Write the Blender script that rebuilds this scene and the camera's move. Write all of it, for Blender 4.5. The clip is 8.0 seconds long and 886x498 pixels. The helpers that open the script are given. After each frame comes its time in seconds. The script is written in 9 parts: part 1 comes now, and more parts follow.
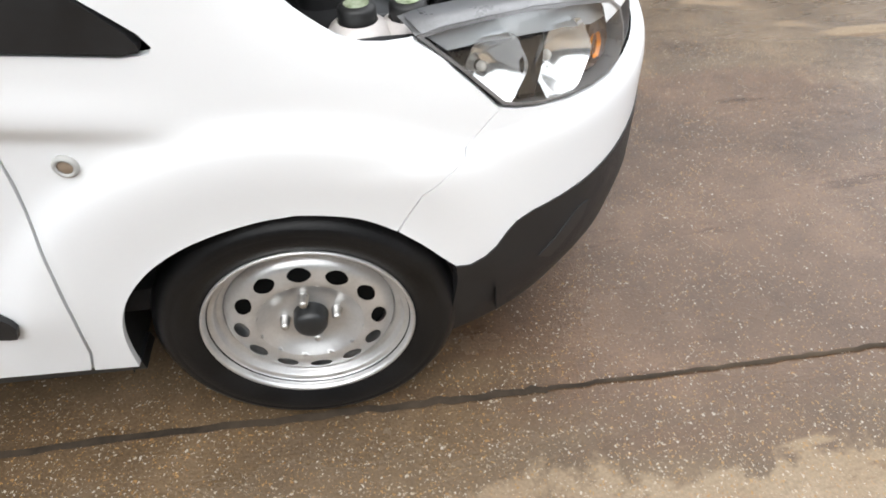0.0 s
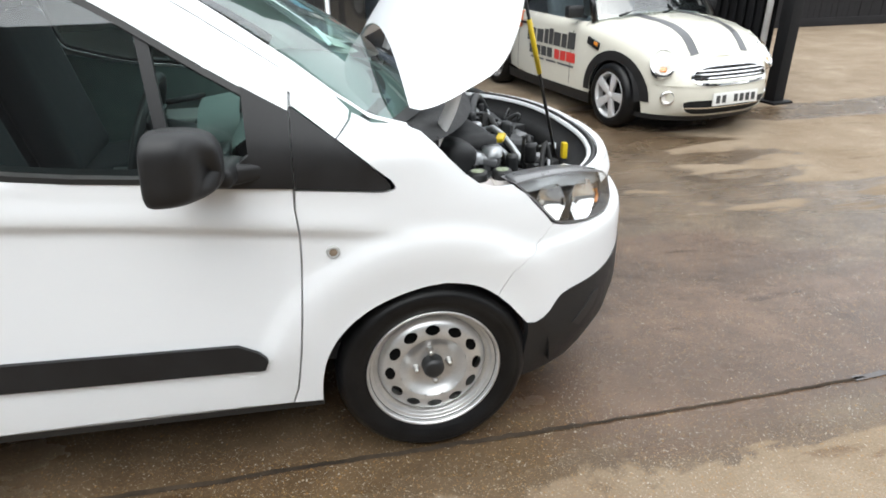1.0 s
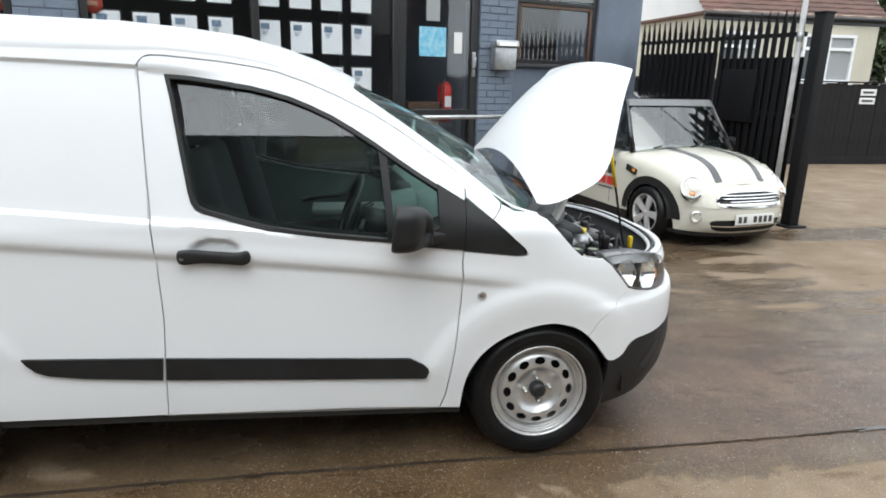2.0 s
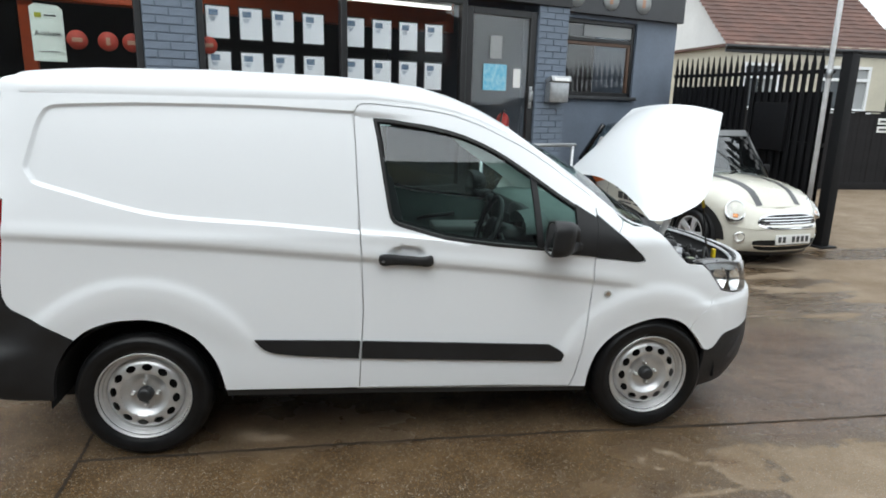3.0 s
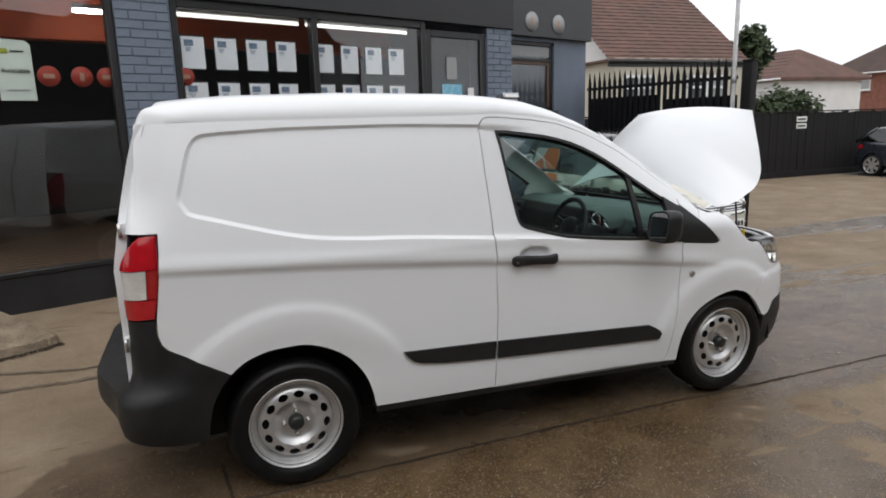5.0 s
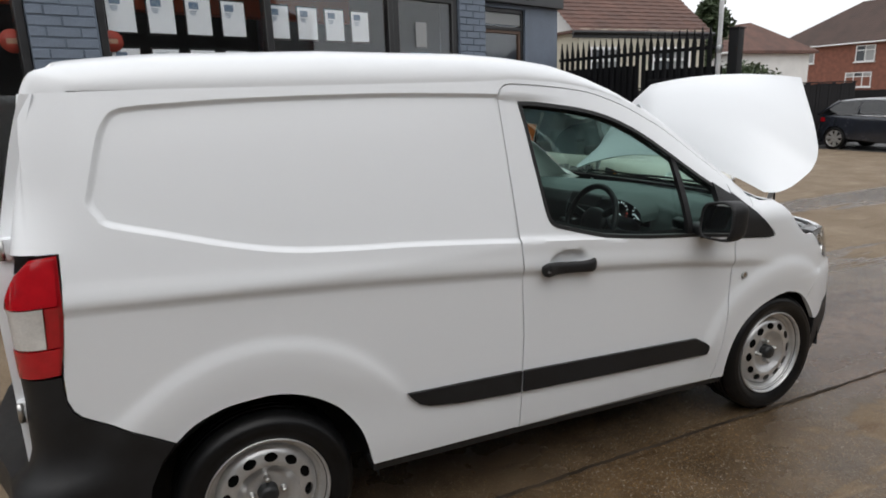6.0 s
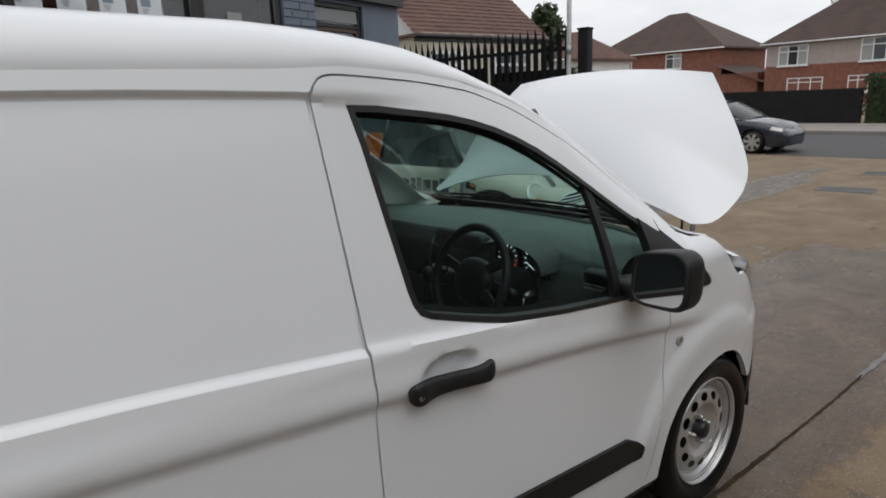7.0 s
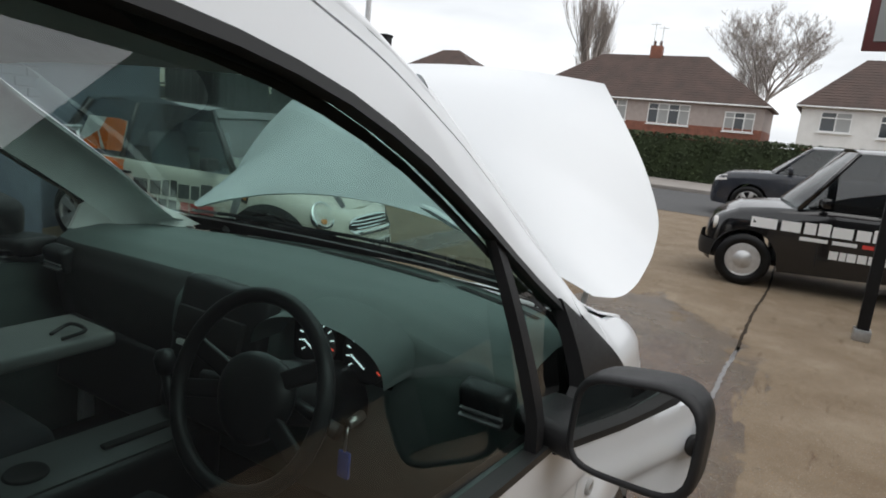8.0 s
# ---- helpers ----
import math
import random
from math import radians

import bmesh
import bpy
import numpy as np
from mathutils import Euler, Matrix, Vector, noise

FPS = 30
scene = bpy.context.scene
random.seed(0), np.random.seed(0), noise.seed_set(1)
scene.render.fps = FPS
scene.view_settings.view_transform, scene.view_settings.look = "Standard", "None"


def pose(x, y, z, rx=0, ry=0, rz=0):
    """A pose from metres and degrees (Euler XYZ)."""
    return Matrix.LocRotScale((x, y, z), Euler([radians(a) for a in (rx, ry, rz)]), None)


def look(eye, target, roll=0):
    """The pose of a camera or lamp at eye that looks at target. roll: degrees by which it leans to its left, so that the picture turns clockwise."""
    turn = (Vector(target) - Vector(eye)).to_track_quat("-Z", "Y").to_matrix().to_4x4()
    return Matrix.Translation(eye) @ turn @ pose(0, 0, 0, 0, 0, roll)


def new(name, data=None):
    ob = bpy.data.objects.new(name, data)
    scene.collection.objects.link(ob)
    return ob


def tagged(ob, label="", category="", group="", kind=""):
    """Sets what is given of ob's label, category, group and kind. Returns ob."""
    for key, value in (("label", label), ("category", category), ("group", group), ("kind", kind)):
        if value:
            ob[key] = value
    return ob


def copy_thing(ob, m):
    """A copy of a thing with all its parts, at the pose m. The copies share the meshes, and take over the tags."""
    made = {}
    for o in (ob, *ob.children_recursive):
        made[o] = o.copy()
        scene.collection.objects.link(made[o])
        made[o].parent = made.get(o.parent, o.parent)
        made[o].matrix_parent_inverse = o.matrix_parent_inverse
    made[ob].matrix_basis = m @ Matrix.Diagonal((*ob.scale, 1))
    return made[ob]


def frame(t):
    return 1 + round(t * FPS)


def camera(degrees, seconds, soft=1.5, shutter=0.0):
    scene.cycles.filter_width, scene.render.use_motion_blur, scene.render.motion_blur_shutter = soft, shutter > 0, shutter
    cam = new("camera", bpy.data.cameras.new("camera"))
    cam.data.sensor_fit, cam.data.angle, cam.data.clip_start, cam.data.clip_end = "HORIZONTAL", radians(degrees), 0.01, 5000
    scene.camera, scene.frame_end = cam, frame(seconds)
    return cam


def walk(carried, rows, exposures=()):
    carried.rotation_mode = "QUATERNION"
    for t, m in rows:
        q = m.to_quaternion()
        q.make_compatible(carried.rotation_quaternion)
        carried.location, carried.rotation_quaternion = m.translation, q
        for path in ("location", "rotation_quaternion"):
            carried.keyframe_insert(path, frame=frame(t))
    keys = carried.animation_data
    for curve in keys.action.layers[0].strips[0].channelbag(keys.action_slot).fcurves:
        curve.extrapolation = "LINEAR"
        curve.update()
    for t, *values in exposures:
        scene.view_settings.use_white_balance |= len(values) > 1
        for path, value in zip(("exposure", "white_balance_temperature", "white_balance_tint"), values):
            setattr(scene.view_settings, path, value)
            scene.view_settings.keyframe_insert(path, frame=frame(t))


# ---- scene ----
cam = camera(70.0, 8.0, 1.8)
PATH = [
    (0, (2.667, -0.779, 1.302), (2.83, 0.652, -0.086), -1.8),
    (0.5, (2.467, -1.133, 1.401), (2.779, 0.442, 0.208), -0.1),
    (0.6, (2.421, -1.263, 1.443), (2.725, 0.393, 0.363), -0.6),
    (1, (2.19, -1.532, 1.507), (2.557, 0.233, 0.64), -0.9),
    (1.2, (2.084, -1.700, 1.522), (2.428, 0.100, 0.767), -1.2),
    (1.5, (1.915, -1.921, 1.57), (2.309, -0.082, 0.889), 0.7),
    (2, (1.643, -2.29, 1.608), (1.975, -0.39, 1.078), 1.4),
    (2.2, (1.483, -2.425, 1.636), (1.805, -0.51, 1.156), 0.6),
    (3.3, (0.722, -2.877, 1.682), (1.032, -0.953, 1.236), 1.8),
    (3.5, (0.585, -2.905, 1.642), (0.911, -0.976, 1.226), 1.1),
    (4, (0.191, -2.975, 1.649), (0.607, -1.064, 1.227), 0.0),
    (4.5, (-0.172, -2.999, 1.661), (0.382, -1.118, 1.268), -1.6),
    (4.7, (-0.312, -2.899, 1.63), (0.306, -1.035, 1.251), -1.7),
    (5.8, (-0.3, -2.108, 1.626), (0.507, -0.335, 1.174), -1.8),
    (6, (-0.248, -1.932, 1.612), (0.576, -0.171, 1.147), -2.0),
    (6.2, (-0.196, -1.708, 1.612), (0.772, 0.006, 1.152), -1.9),
    (6.5, (-0.004, -1.505, 1.622), (1.039, 0.128, 1.123), -2.7),
    (7, (0.345, -1.043, 1.594), (1.56, 0.477, 1.132), -2.5),
    (7.4, (0.597, -0.690, 1.562), (2.030, 0.625, 1.123), 0.2),
    (7.5, (0.663, -0.613, 1.553), (2.146, 0.657, 1.12), 0.7),
    (7.7, (0.785, -0.480, 1.533), (2.376, 0.644, 1.132), 2.4),
    (8, (0.969, -0.273, 1.498), (2.666, 0.708, 1.101), 5.5),
]
walk(cam, [(t, look(eye, target, roll)) for t, eye, target, roll in PATH],
     [(0.0, 1.60, 6620, 9), (0.5, 1.58, 6620, 9), (1.0, 1.45, 6520, 7), (1.5, 1.28, 6480, 7), (2.2, 1.04, 6440, 6), (3.5, 0.80, 6380, 5), (4.0, 0.70, 6460, 6),
      (4.5, 0.42, 6720, 11), (6.0, 0.32, 6700, 10), (6.5, 0.10, 6700, 10), (7.0, -0.02, 6700, 10), (7.5, -0.08, 6700, 10), (8.0, 0.27, 6680, 9)])

from mathutils.geometry import tessellate_polygon


# ---------------------------------------------------------------- light
world = bpy.data.worlds.new("overcast_sky")
scene.world = world
world.use_nodes = True
wn, wl = world.node_tree.nodes, world.node_tree.links
wn.clear()
w_out = wn.new("ShaderNodeOutputWorld")
w_bg = wn.new("ShaderNodeBackground")
w_sky = wn.new("ShaderNodeTexSky")
w_sky.sky_type = "NISHITA"
w_sky.sun_disc = False
w_sky.sun_elevation, w_sky.sun_rotation = radians(65), radians(200)
w_sky.dust_density, w_sky.air_density = 3.0, 1.0
w_grey = wn.new("ShaderNodeHueSaturation")
w_grey.inputs["Saturation"].default_value = 0.10
wl.new(w_sky.outputs[0], w_grey.inputs["Color"])
w_tc = wn.new("ShaderNodeTexCoord")
w_map = wn.new("ShaderNodeMapping")
w_map.inputs["Scale"].default_value = (1.2, 1.2, 4.5)
w_noise = wn.new("ShaderNodeTexNoise")
w_noise.inputs["Scale"].default_value, w_noise.inputs["Detail"].default_value = 2.2, 6.0
wl.new(w_tc.outputs["Generated"], w_map.inputs[0])
wl.new(w_map.outputs[0], w_noise.inputs["Vector"])
w_ramp = wn.new("ShaderNodeValToRGB")
w_ramp.color_ramp.elements[0].position, w_ramp.color_ramp.elements[1].position = 0.30, 0.72
w_ramp.color_ramp.elements[0].color, w_ramp.color_ramp.elements[1].color = (5.0, 5.35, 5.85, 1), (8.3, 8.6, 9.1, 1)
wl.new(w_noise.outputs["Fac"], w_ramp.inputs[0])
w_mix = wn.new("ShaderNodeMixRGB")
w_mix.inputs[0].default_value = 0.72
wl.new(w_grey.outputs[0], w_mix.inputs[1])
wl.new(w_ramp.outputs[0], w_mix.inputs[2])
wl.new(w_mix.outputs[0], w_bg.inputs["Color"])
w_bg.inputs["Strength"].default_value = 0.15
wl.new(w_bg.outputs[0], w_out.inputs["Surface"])

sun_data = bpy.data.lights.new("sun", "SUN")
sun_data.energy, sun_data.angle, sun_data.color = 0.5, radians(60), (1.0, 0.985, 0.96)
sun = new("sun", sun_data)
sun.matrix_world = look((-1, -6, 16), (2, 1, 0))


# ---------------------------------------------------------------- materials
def mat(name, color, rough=0.5, metal=0.0, spec=0.5, coat=0.0, var=0.0, scale=8.0, bump=0.0, bscale=60.0, color2=None, detail=5.0):
    """A principled material with two scales of variation and a fine relief."""
    m = bpy.data.materials.new(name)
    m.use_nodes = True
    nt = m.node_tree
    b = nt.nodes["Principled BSDF"]
    b.inputs["Base Color"].default_value = (*color, 1)
    b.inputs["Roughness"].default_value = rough
    b.inputs["Metallic"].default_value = metal
    b.inputs["Specular IOR Level"].default_value = spec
    b.inputs["Coat Weight"].default_value = coat
    b.inputs["Coat Roughness"].default_value = 0.06
    tc = nt.nodes.new("ShaderNodeTexCoord")
    if var > 0 or color2:
        n1 = nt.nodes.new("ShaderNodeTexNoise")
        n1.inputs["Scale"].default_value, n1.inputs["Detail"].default_value = scale, detail
        n2 = nt.nodes.new("ShaderNodeTexNoise")
        n2.inputs["Scale"].default_value, n2.inputs["Detail"].default_value = scale * 9, 3.0
        nt.links.new(tc.outputs["Object"], n1.inputs["Vector"])
        nt.links.new(tc.outputs["Object"], n2.inputs["Vector"])
        ad = nt.nodes.new("ShaderNodeMath")
        ad.operation = "MULTIPLY_ADD"
        ad.inputs[1].default_value = 0.4
        nt.links.new(n2.outputs["Fac"], ad.inputs[0])
        nt.links.new(n1.outputs["Fac"], ad.inputs[2])
        rp = nt.nodes.new("ShaderNodeValToRGB")
        rp.color_ramp.elements[0].position, rp.color_ramp.elements[1].position = 0.5, 0.9
        c2 = color2 or tuple(min(1.0, c * (1 + var)) for c in color)
        c1 = color if color2 else tuple(c * (1 - var) for c in color)
        rp.color_ramp.elements[0].color, rp.color_ramp.elements[1].color = (*c1, 1), (*c2, 1)
        nt.links.new(ad.outputs[0], rp.inputs[0])
        nt.links.new(rp.outputs[0], b.inputs["Base Color"])
        mr = nt.nodes.new("ShaderNodeMapRange")
        mr.inputs[1].default_value, mr.inputs[2].default_value = 0.45, 0.95
        mr.inputs[3].default_value, mr.inputs[4].default_value = max(0.02, rough * 0.85), min(1, rough * 1.15)
        nt.links.new(ad.outputs[0], mr.inputs[0])
        nt.links.new(mr.outputs[0], b.inputs["Roughness"])
    if bump > 0:
        n3 = nt.nodes.new("ShaderNodeTexNoise")
        n3.inputs["Scale"].default_value, n3.inputs["Detail"].default_value = bscale, 4.0
        nt.links.new(tc.outputs["Object"], n3.inputs["Vector"])
        bp = nt.nodes.new("ShaderNodeBump")
        bp.inputs["Strength"].default_value, bp.inputs["Distance"].default_value = bump, 0.01
        nt.links.new(n3.outputs["Fac"], bp.inputs["Height"])
        nt.links.new(bp.outputs[0], b.inputs["Normal"])
    return m


def glass_mat(name, tint=(0.75, 0.85, 0.82), gloss=0.08, rough=0.0):
    """A thin pane: tinted see-through, with a gloss that grows towards grazing angles."""
    m = bpy.data.materials.new(name)
    m.use_nodes = True
    nt = m.node_tree
    nt.nodes.clear()
    o = nt.nodes.new("ShaderNodeOutputMaterial")
    t = nt.nodes.new("ShaderNodeBsdfTransparent")
    t.inputs[0].default_value = (*tint, 1)
    g = nt.nodes.new("ShaderNodeBsdfGlossy")
    g.inputs["Roughness"].default_value = rough
    f = nt.nodes.new("ShaderNodeLayerWeight")
    f.inputs["Blend"].default_value = 0.5
    pw = nt.nodes.new("ShaderNodeMath")
    pw.operation = "POWER"
    pw.inputs[1].default_value = 5.0
    nt.links.new(f.outputs["Facing"], pw.inputs[0])
    ad = nt.nodes.new("ShaderNodeMath")
    ad.operation = "MULTIPLY_ADD"
    ad.inputs[1].default_value, ad.inputs[2].default_value = 1 - gloss, gloss
    nt.links.new(pw.outputs[0], ad.inputs[0])
    mx = nt.nodes.new("ShaderNodeMixShader")
    nt.links.new(ad.outputs[0], mx.inputs[0])
    nt.links.new(t.outputs[0], mx.inputs[1])
    nt.links.new(g.outputs[0], mx.inputs[2])
    nt.links.new(mx.outputs[0], o.inputs[0])
    return m


def glow_mat(name, color, strength):
    m = bpy.data.materials.new(name)
    m.use_nodes = True
    b = m.node_tree.nodes["Principled BSDF"]
    b.inputs["Base Color"].default_value = (*color, 1)
    b.inputs["Emission Color"].default_value = (*color, 1)
    b.inputs["Emission Strength"].default_value = strength
    return m


M_WHITE = mat("white_van_paint", (0.80, 0.818, 0.84), 0.34, coat=0.45, var=0.004, scale=1.3, detail=2.0, bump=0.02, bscale=9)
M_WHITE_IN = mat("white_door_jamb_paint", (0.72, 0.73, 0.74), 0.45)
M_BLACKP = mat("black_grained_plastic", (0.013, 0.013, 0.014), 0.5, spec=0.4, var=0.25, scale=14, bump=0.12, bscale=900)
M_TRIM = mat("dark_trim_plastic", (0.016, 0.017, 0.018), 0.42, var=0.2, scale=10)
M_RUBBER = mat("tyre_rubber", (0.007, 0.007, 0.0075), 0.33, spec=0.25, var=0.35, scale=11, bump=0.1, bscale=300)
M_SEAL = mat("black_rubber_seal", (0.012, 0.012, 0.012), 0.5)
M_STEEL = mat("silver_wheel_paint", (0.60, 0.60, 0.60), 0.34, metal=0.7, var=0.10, scale=16)
M_CHROME = mat("bright_chrome", (0.80, 0.80, 0.80), 0.10, metal=1.0)
M_NUT = mat("plated_nut_steel", (0.55, 0.54, 0.52), 0.30, metal=0.9, var=0.1, scale=40)
# Near-black for gaps and openings, their shade held in the colour.
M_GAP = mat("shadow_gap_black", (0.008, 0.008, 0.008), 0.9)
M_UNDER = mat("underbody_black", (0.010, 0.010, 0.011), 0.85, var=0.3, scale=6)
M_GLASS = glass_mat("tinted_side_glass", (0.72, 0.84, 0.81), 0.13)
M_GLASSW = glass_mat("green_windscreen_glass", (0.72, 0.92, 0.87), 0.16)
M_CLEAR = glass_mat("clear_lamp_lens", (0.94, 0.95, 0.95), 0.09)
M_SHOPGLASS = glass_mat("shop_window_glass", (0.96, 0.97, 0.97), 0.06)
M_RED = mat("red_lamp_lens", (0.42, 0.006, 0.012), 0.12, coat=0.6, var=0.12, scale=25)
M_LAMPW = mat("clear_ribbed_lamp", (0.62, 0.60, 0.57), 0.18, coat=0.5, var=0.15, scale=18)
M_AMBER = mat("amber_lamp", (0.75, 0.26, 0.03), 0.25, coat=0.4)
M_MIRROR = mat("mirror_glass", (0.88, 0.89, 0.89), 0.015, metal=1.0)
M_DASH = mat("grey_green_dash_plastic", (0.115, 0.145, 0.138), 0.6, var=0.1, scale=20, bump=0.1, bscale=700)
M_SEAT = mat("dark_seat_cloth", (0.020, 0.021, 0.024), 0.95, var=0.2, scale=30, bump=0.05, bscale=200)
M_GREYIN = mat("grey_cabin_lining", (0.77, 0.78, 0.76), 0.8, var=0.06, scale=15)


# ---------------------------------------------------------------- mesh helpers
def link_mesh(name, bm, material, smooth=True, sharp=40):
    if sharp:
        for e in bm.edges:
            if len(e.link_faces) == 2 and e.calc_face_angle(0) > radians(sharp):
                e.smooth = False
    me = bpy.data.meshes.new(name)
    for f in bm.faces:
        f.smooth = smooth
    bm.to_mesh(me)
    bm.free()
    for m in material if isinstance(material, (list, tuple)) else [material]:
        me.materials.append(m)
    return new(name, me)


def part(name, bm, material, parent, label="", smooth=True, sharp=40):
    """One mesh object under a thing or a part."""
    ob = link_mesh(name, bm, material, smooth, sharp)
    ob.parent = parent
    if label:
        ob["label"] = label
    return ob


def thing(name, label, category, group="", kind="", m=None):
    ob = new(name)
    ob.empty_display_size = 0.1
    if m is not None:
        ob.matrix_basis = m
    return tagged(ob, label, category, group, kind)


def solid(name, bm, material, label, category, group="", kind="", smooth=True, sharp=40):
    return tagged(link_mesh(name, bm, material, smooth, sharp), label, category, group, kind)


def box(bm, c, s, bevel=0.0, rot=None, seg=2):
    """A box with rounded edges; c centre, s size, rot a matrix about c."""
    r = bmesh.ops.create_cube(bm, size=1.0)
    vs = r["verts"]
    bmesh.ops.scale(bm, vec=s, verts=vs)
    if bevel > 0:
        es = list({e for v in vs for e in v.link_edges})
        r = bmesh.ops.bevel(bm, geom=es, offset=bevel, segments=seg, profile=0.6, affect="EDGES")
        vs = list({v for f in r["faces"] for v in f.verts} | {v for v in vs if v.is_valid})
    if rot is not None:
        bmesh.ops.rotate(bm, verts=vs, cent=(0, 0, 0), matrix=rot)
    bmesh.ops.translate(bm, vec=c, verts=vs)
    return bm


def boxm(c, s, bevel=0.0, rot=None, seg=2):
    return box(bmesh.new(), c, s, bevel, rot, seg)


def rotx(a):
    return Matrix.Rotation(radians(a), 3, "X")


def roty(a):
    return Matrix.Rotation(radians(a), 3, "Y")


def rotz(a):
    return Matrix.Rotation(radians(a), 3, "Z")


def surface(bm, f, nu, nv, closed_u=False):
    """A grid of f(u, v), u and v from 0 to 1."""
    rows = []
    for j in range(nv + 1):
        rows.append([bm.verts.new(f(i / nu, j / nv)) for i in range(nu if closed_u else nu + 1)])
    for j in range(nv):
        for i in range(nu):
            a, b = rows[j][i], rows[j][(i + 1) % len(rows[j])]
            c, d = rows[j + 1][(i + 1) % len(rows[j])], rows[j + 1][i]
            if len({a, b, c, d}) == 4:
                bm.faces.new((a, b, c, d))
    return bm


def lathe(bm, profile, cx, cy, cz, seg=64, axis="y"):
    """Turns (radius, along) pairs about an axis through (cx, cy, cz)."""
    def f(u, v):
        r, h = profile[round(v * (len(profile) - 1))]
        a = 2 * math.pi * u
        if axis == "y":
            return (cx + r * math.cos(a), cy + h, cz + r * math.sin(a))
        if axis == "x":
            return (cx + h, cy + r * math.cos(a), cz + r * math.sin(a))
        return (cx + r * math.cos(a), cy + r * math.sin(a), cz + h)
    return surface(bm, f, seg, len(profile) - 1, True)


def tube(bm, pts, r, seg=8, caps=True):
    """A round bar along points; r a number or one for each point."""
    pts = [Vector(p) for p in pts]
    rs = r if isinstance(r, (list, tuple)) else [r] * len(pts)
    rings = []
    n = None
    for i, p in enumerate(pts):
        t = (pts[min(i + 1, len(pts) - 1)] - pts[max(i - 1, 0)]).normalized()
        if n is None:
            n = t.orthogonal().normalized()
        else:
            n = (n - t * n.dot(t)).normalized()
        b = t.cross(n)
        rings.append([bm.verts.new(p + rs[i] * (math.cos(2 * math.pi * k / seg) * n + math.sin(2 * math.pi * k / seg) * b)) for k in range(seg)])
    for a, b in zip(rings, rings[1:]):
        for k in range(seg):
            bm.faces.new((a[k], a[(k + 1) % seg], b[(k + 1) % seg], b[k]))
    if caps:
        bm.faces.new(list(reversed(rings[0])))
        bm.faces.new(rings[-1])
    return bm


def smooth_line(pts, n):
    """n + 1 points on a smooth curve through pts."""
    pts = [Vector(p) for p in pts]
    out = []
    for k in range(n + 1):
        u = k / n * (len(pts) - 1)
        i = min(int(u), len(pts) - 2)
        t = u - i
        p0, p1, p2, p3 = pts[max(i - 1, 0)], pts[i], pts[i + 1], pts[min(i + 2, len(pts) - 1)]
        out.append(0.5 * (2 * p1 + (p2 - p0) * t + (2 * p0 - 5 * p1 + 4 * p2 - p3) * t * t + (3 * p1 - p0 - 3 * p2 + p3) * t ** 3))
    return out


def clip_half(poly, ax, val, keep_less):
    out = []
    for i in range(len(poly)):
        a, b = poly[i - 1], poly[i]
        ia = (a[ax] <= val) if keep_less else (a[ax] >= val)
        ib = (b[ax] <= val) if keep_less else (b[ax] >= val)
        if ia != ib:
            t = (val - a[ax]) / (b[ax] - a[ax])
            out.append((a[0] + t * (b[0] - a[0]), a[1] + t * (b[1] - a[1])))
        if ib:
            out.append(b)
    return out


def inside(poly, x, y):
    c = False
    for i in range(len(poly)):
        (x1, y1), (x2, y2) = poly[i - 1], poly[i]
        if (y1 > y) != (y2 > y) and x < (x2 - x1) * (y - y1) / (y2 - y1) + x1:
            c = not c
    return c


def split_ring(poly, hole, xs):
    """An outline with a hole, as two plain outlines left and right of the line x = xs."""
    out = []
    for less in (True, False):
        rings = []
        for ring in (poly, hole):
            area = sum(ring[i - 1][0] * ring[i][1] - ring[i][0] * ring[i - 1][1] for i in range(len(ring)))
            r = list(ring) if area > 0 else list(reversed(ring))
            c = [p for p in clip_half(r, 0, xs, less)]
            on = [i for i in range(len(c)) if abs(c[i][0] - xs) < 1e-9 and abs(c[i - 1][0] - xs) < 1e-9]
            k = max(on, key=lambda i: abs(c[i][1] - c[i - 1][1]))
            rings.append(c[k:] + c[:k])
        o, h = rings
        out.append(o + list(reversed(h)))
    return out


def ring_strip(outer, inner, f, depth=0.0, inward=(0, 1, 0)):
    """A closed band between two outlines with as many corners."""
    bm = bmesh.new()
    a = [bm.verts.new(f(*p)) for p in outer]
    b = [bm.verts.new(f(*p)) for p in inner]
    d = Vector(inward) * depth
    c = [bm.verts.new(v.co + d) for v in b]
    n = len(a)
    for i in range(n):
        j = (i + 1) % n
        bm.faces.new((a[i], a[j], b[j], b[i]))
        if depth:
            bm.faces.new((b[i], b[j], c[j], c[i]))
    bmesh.ops.recalc_face_normals(bm, faces=bm.faces[:])
    return bm


def ring_area(r):
    return 0.5 * sum(r[i - 1][0] * r[i][1] - r[i][0] * r[i - 1][1] for i in range(len(r)))


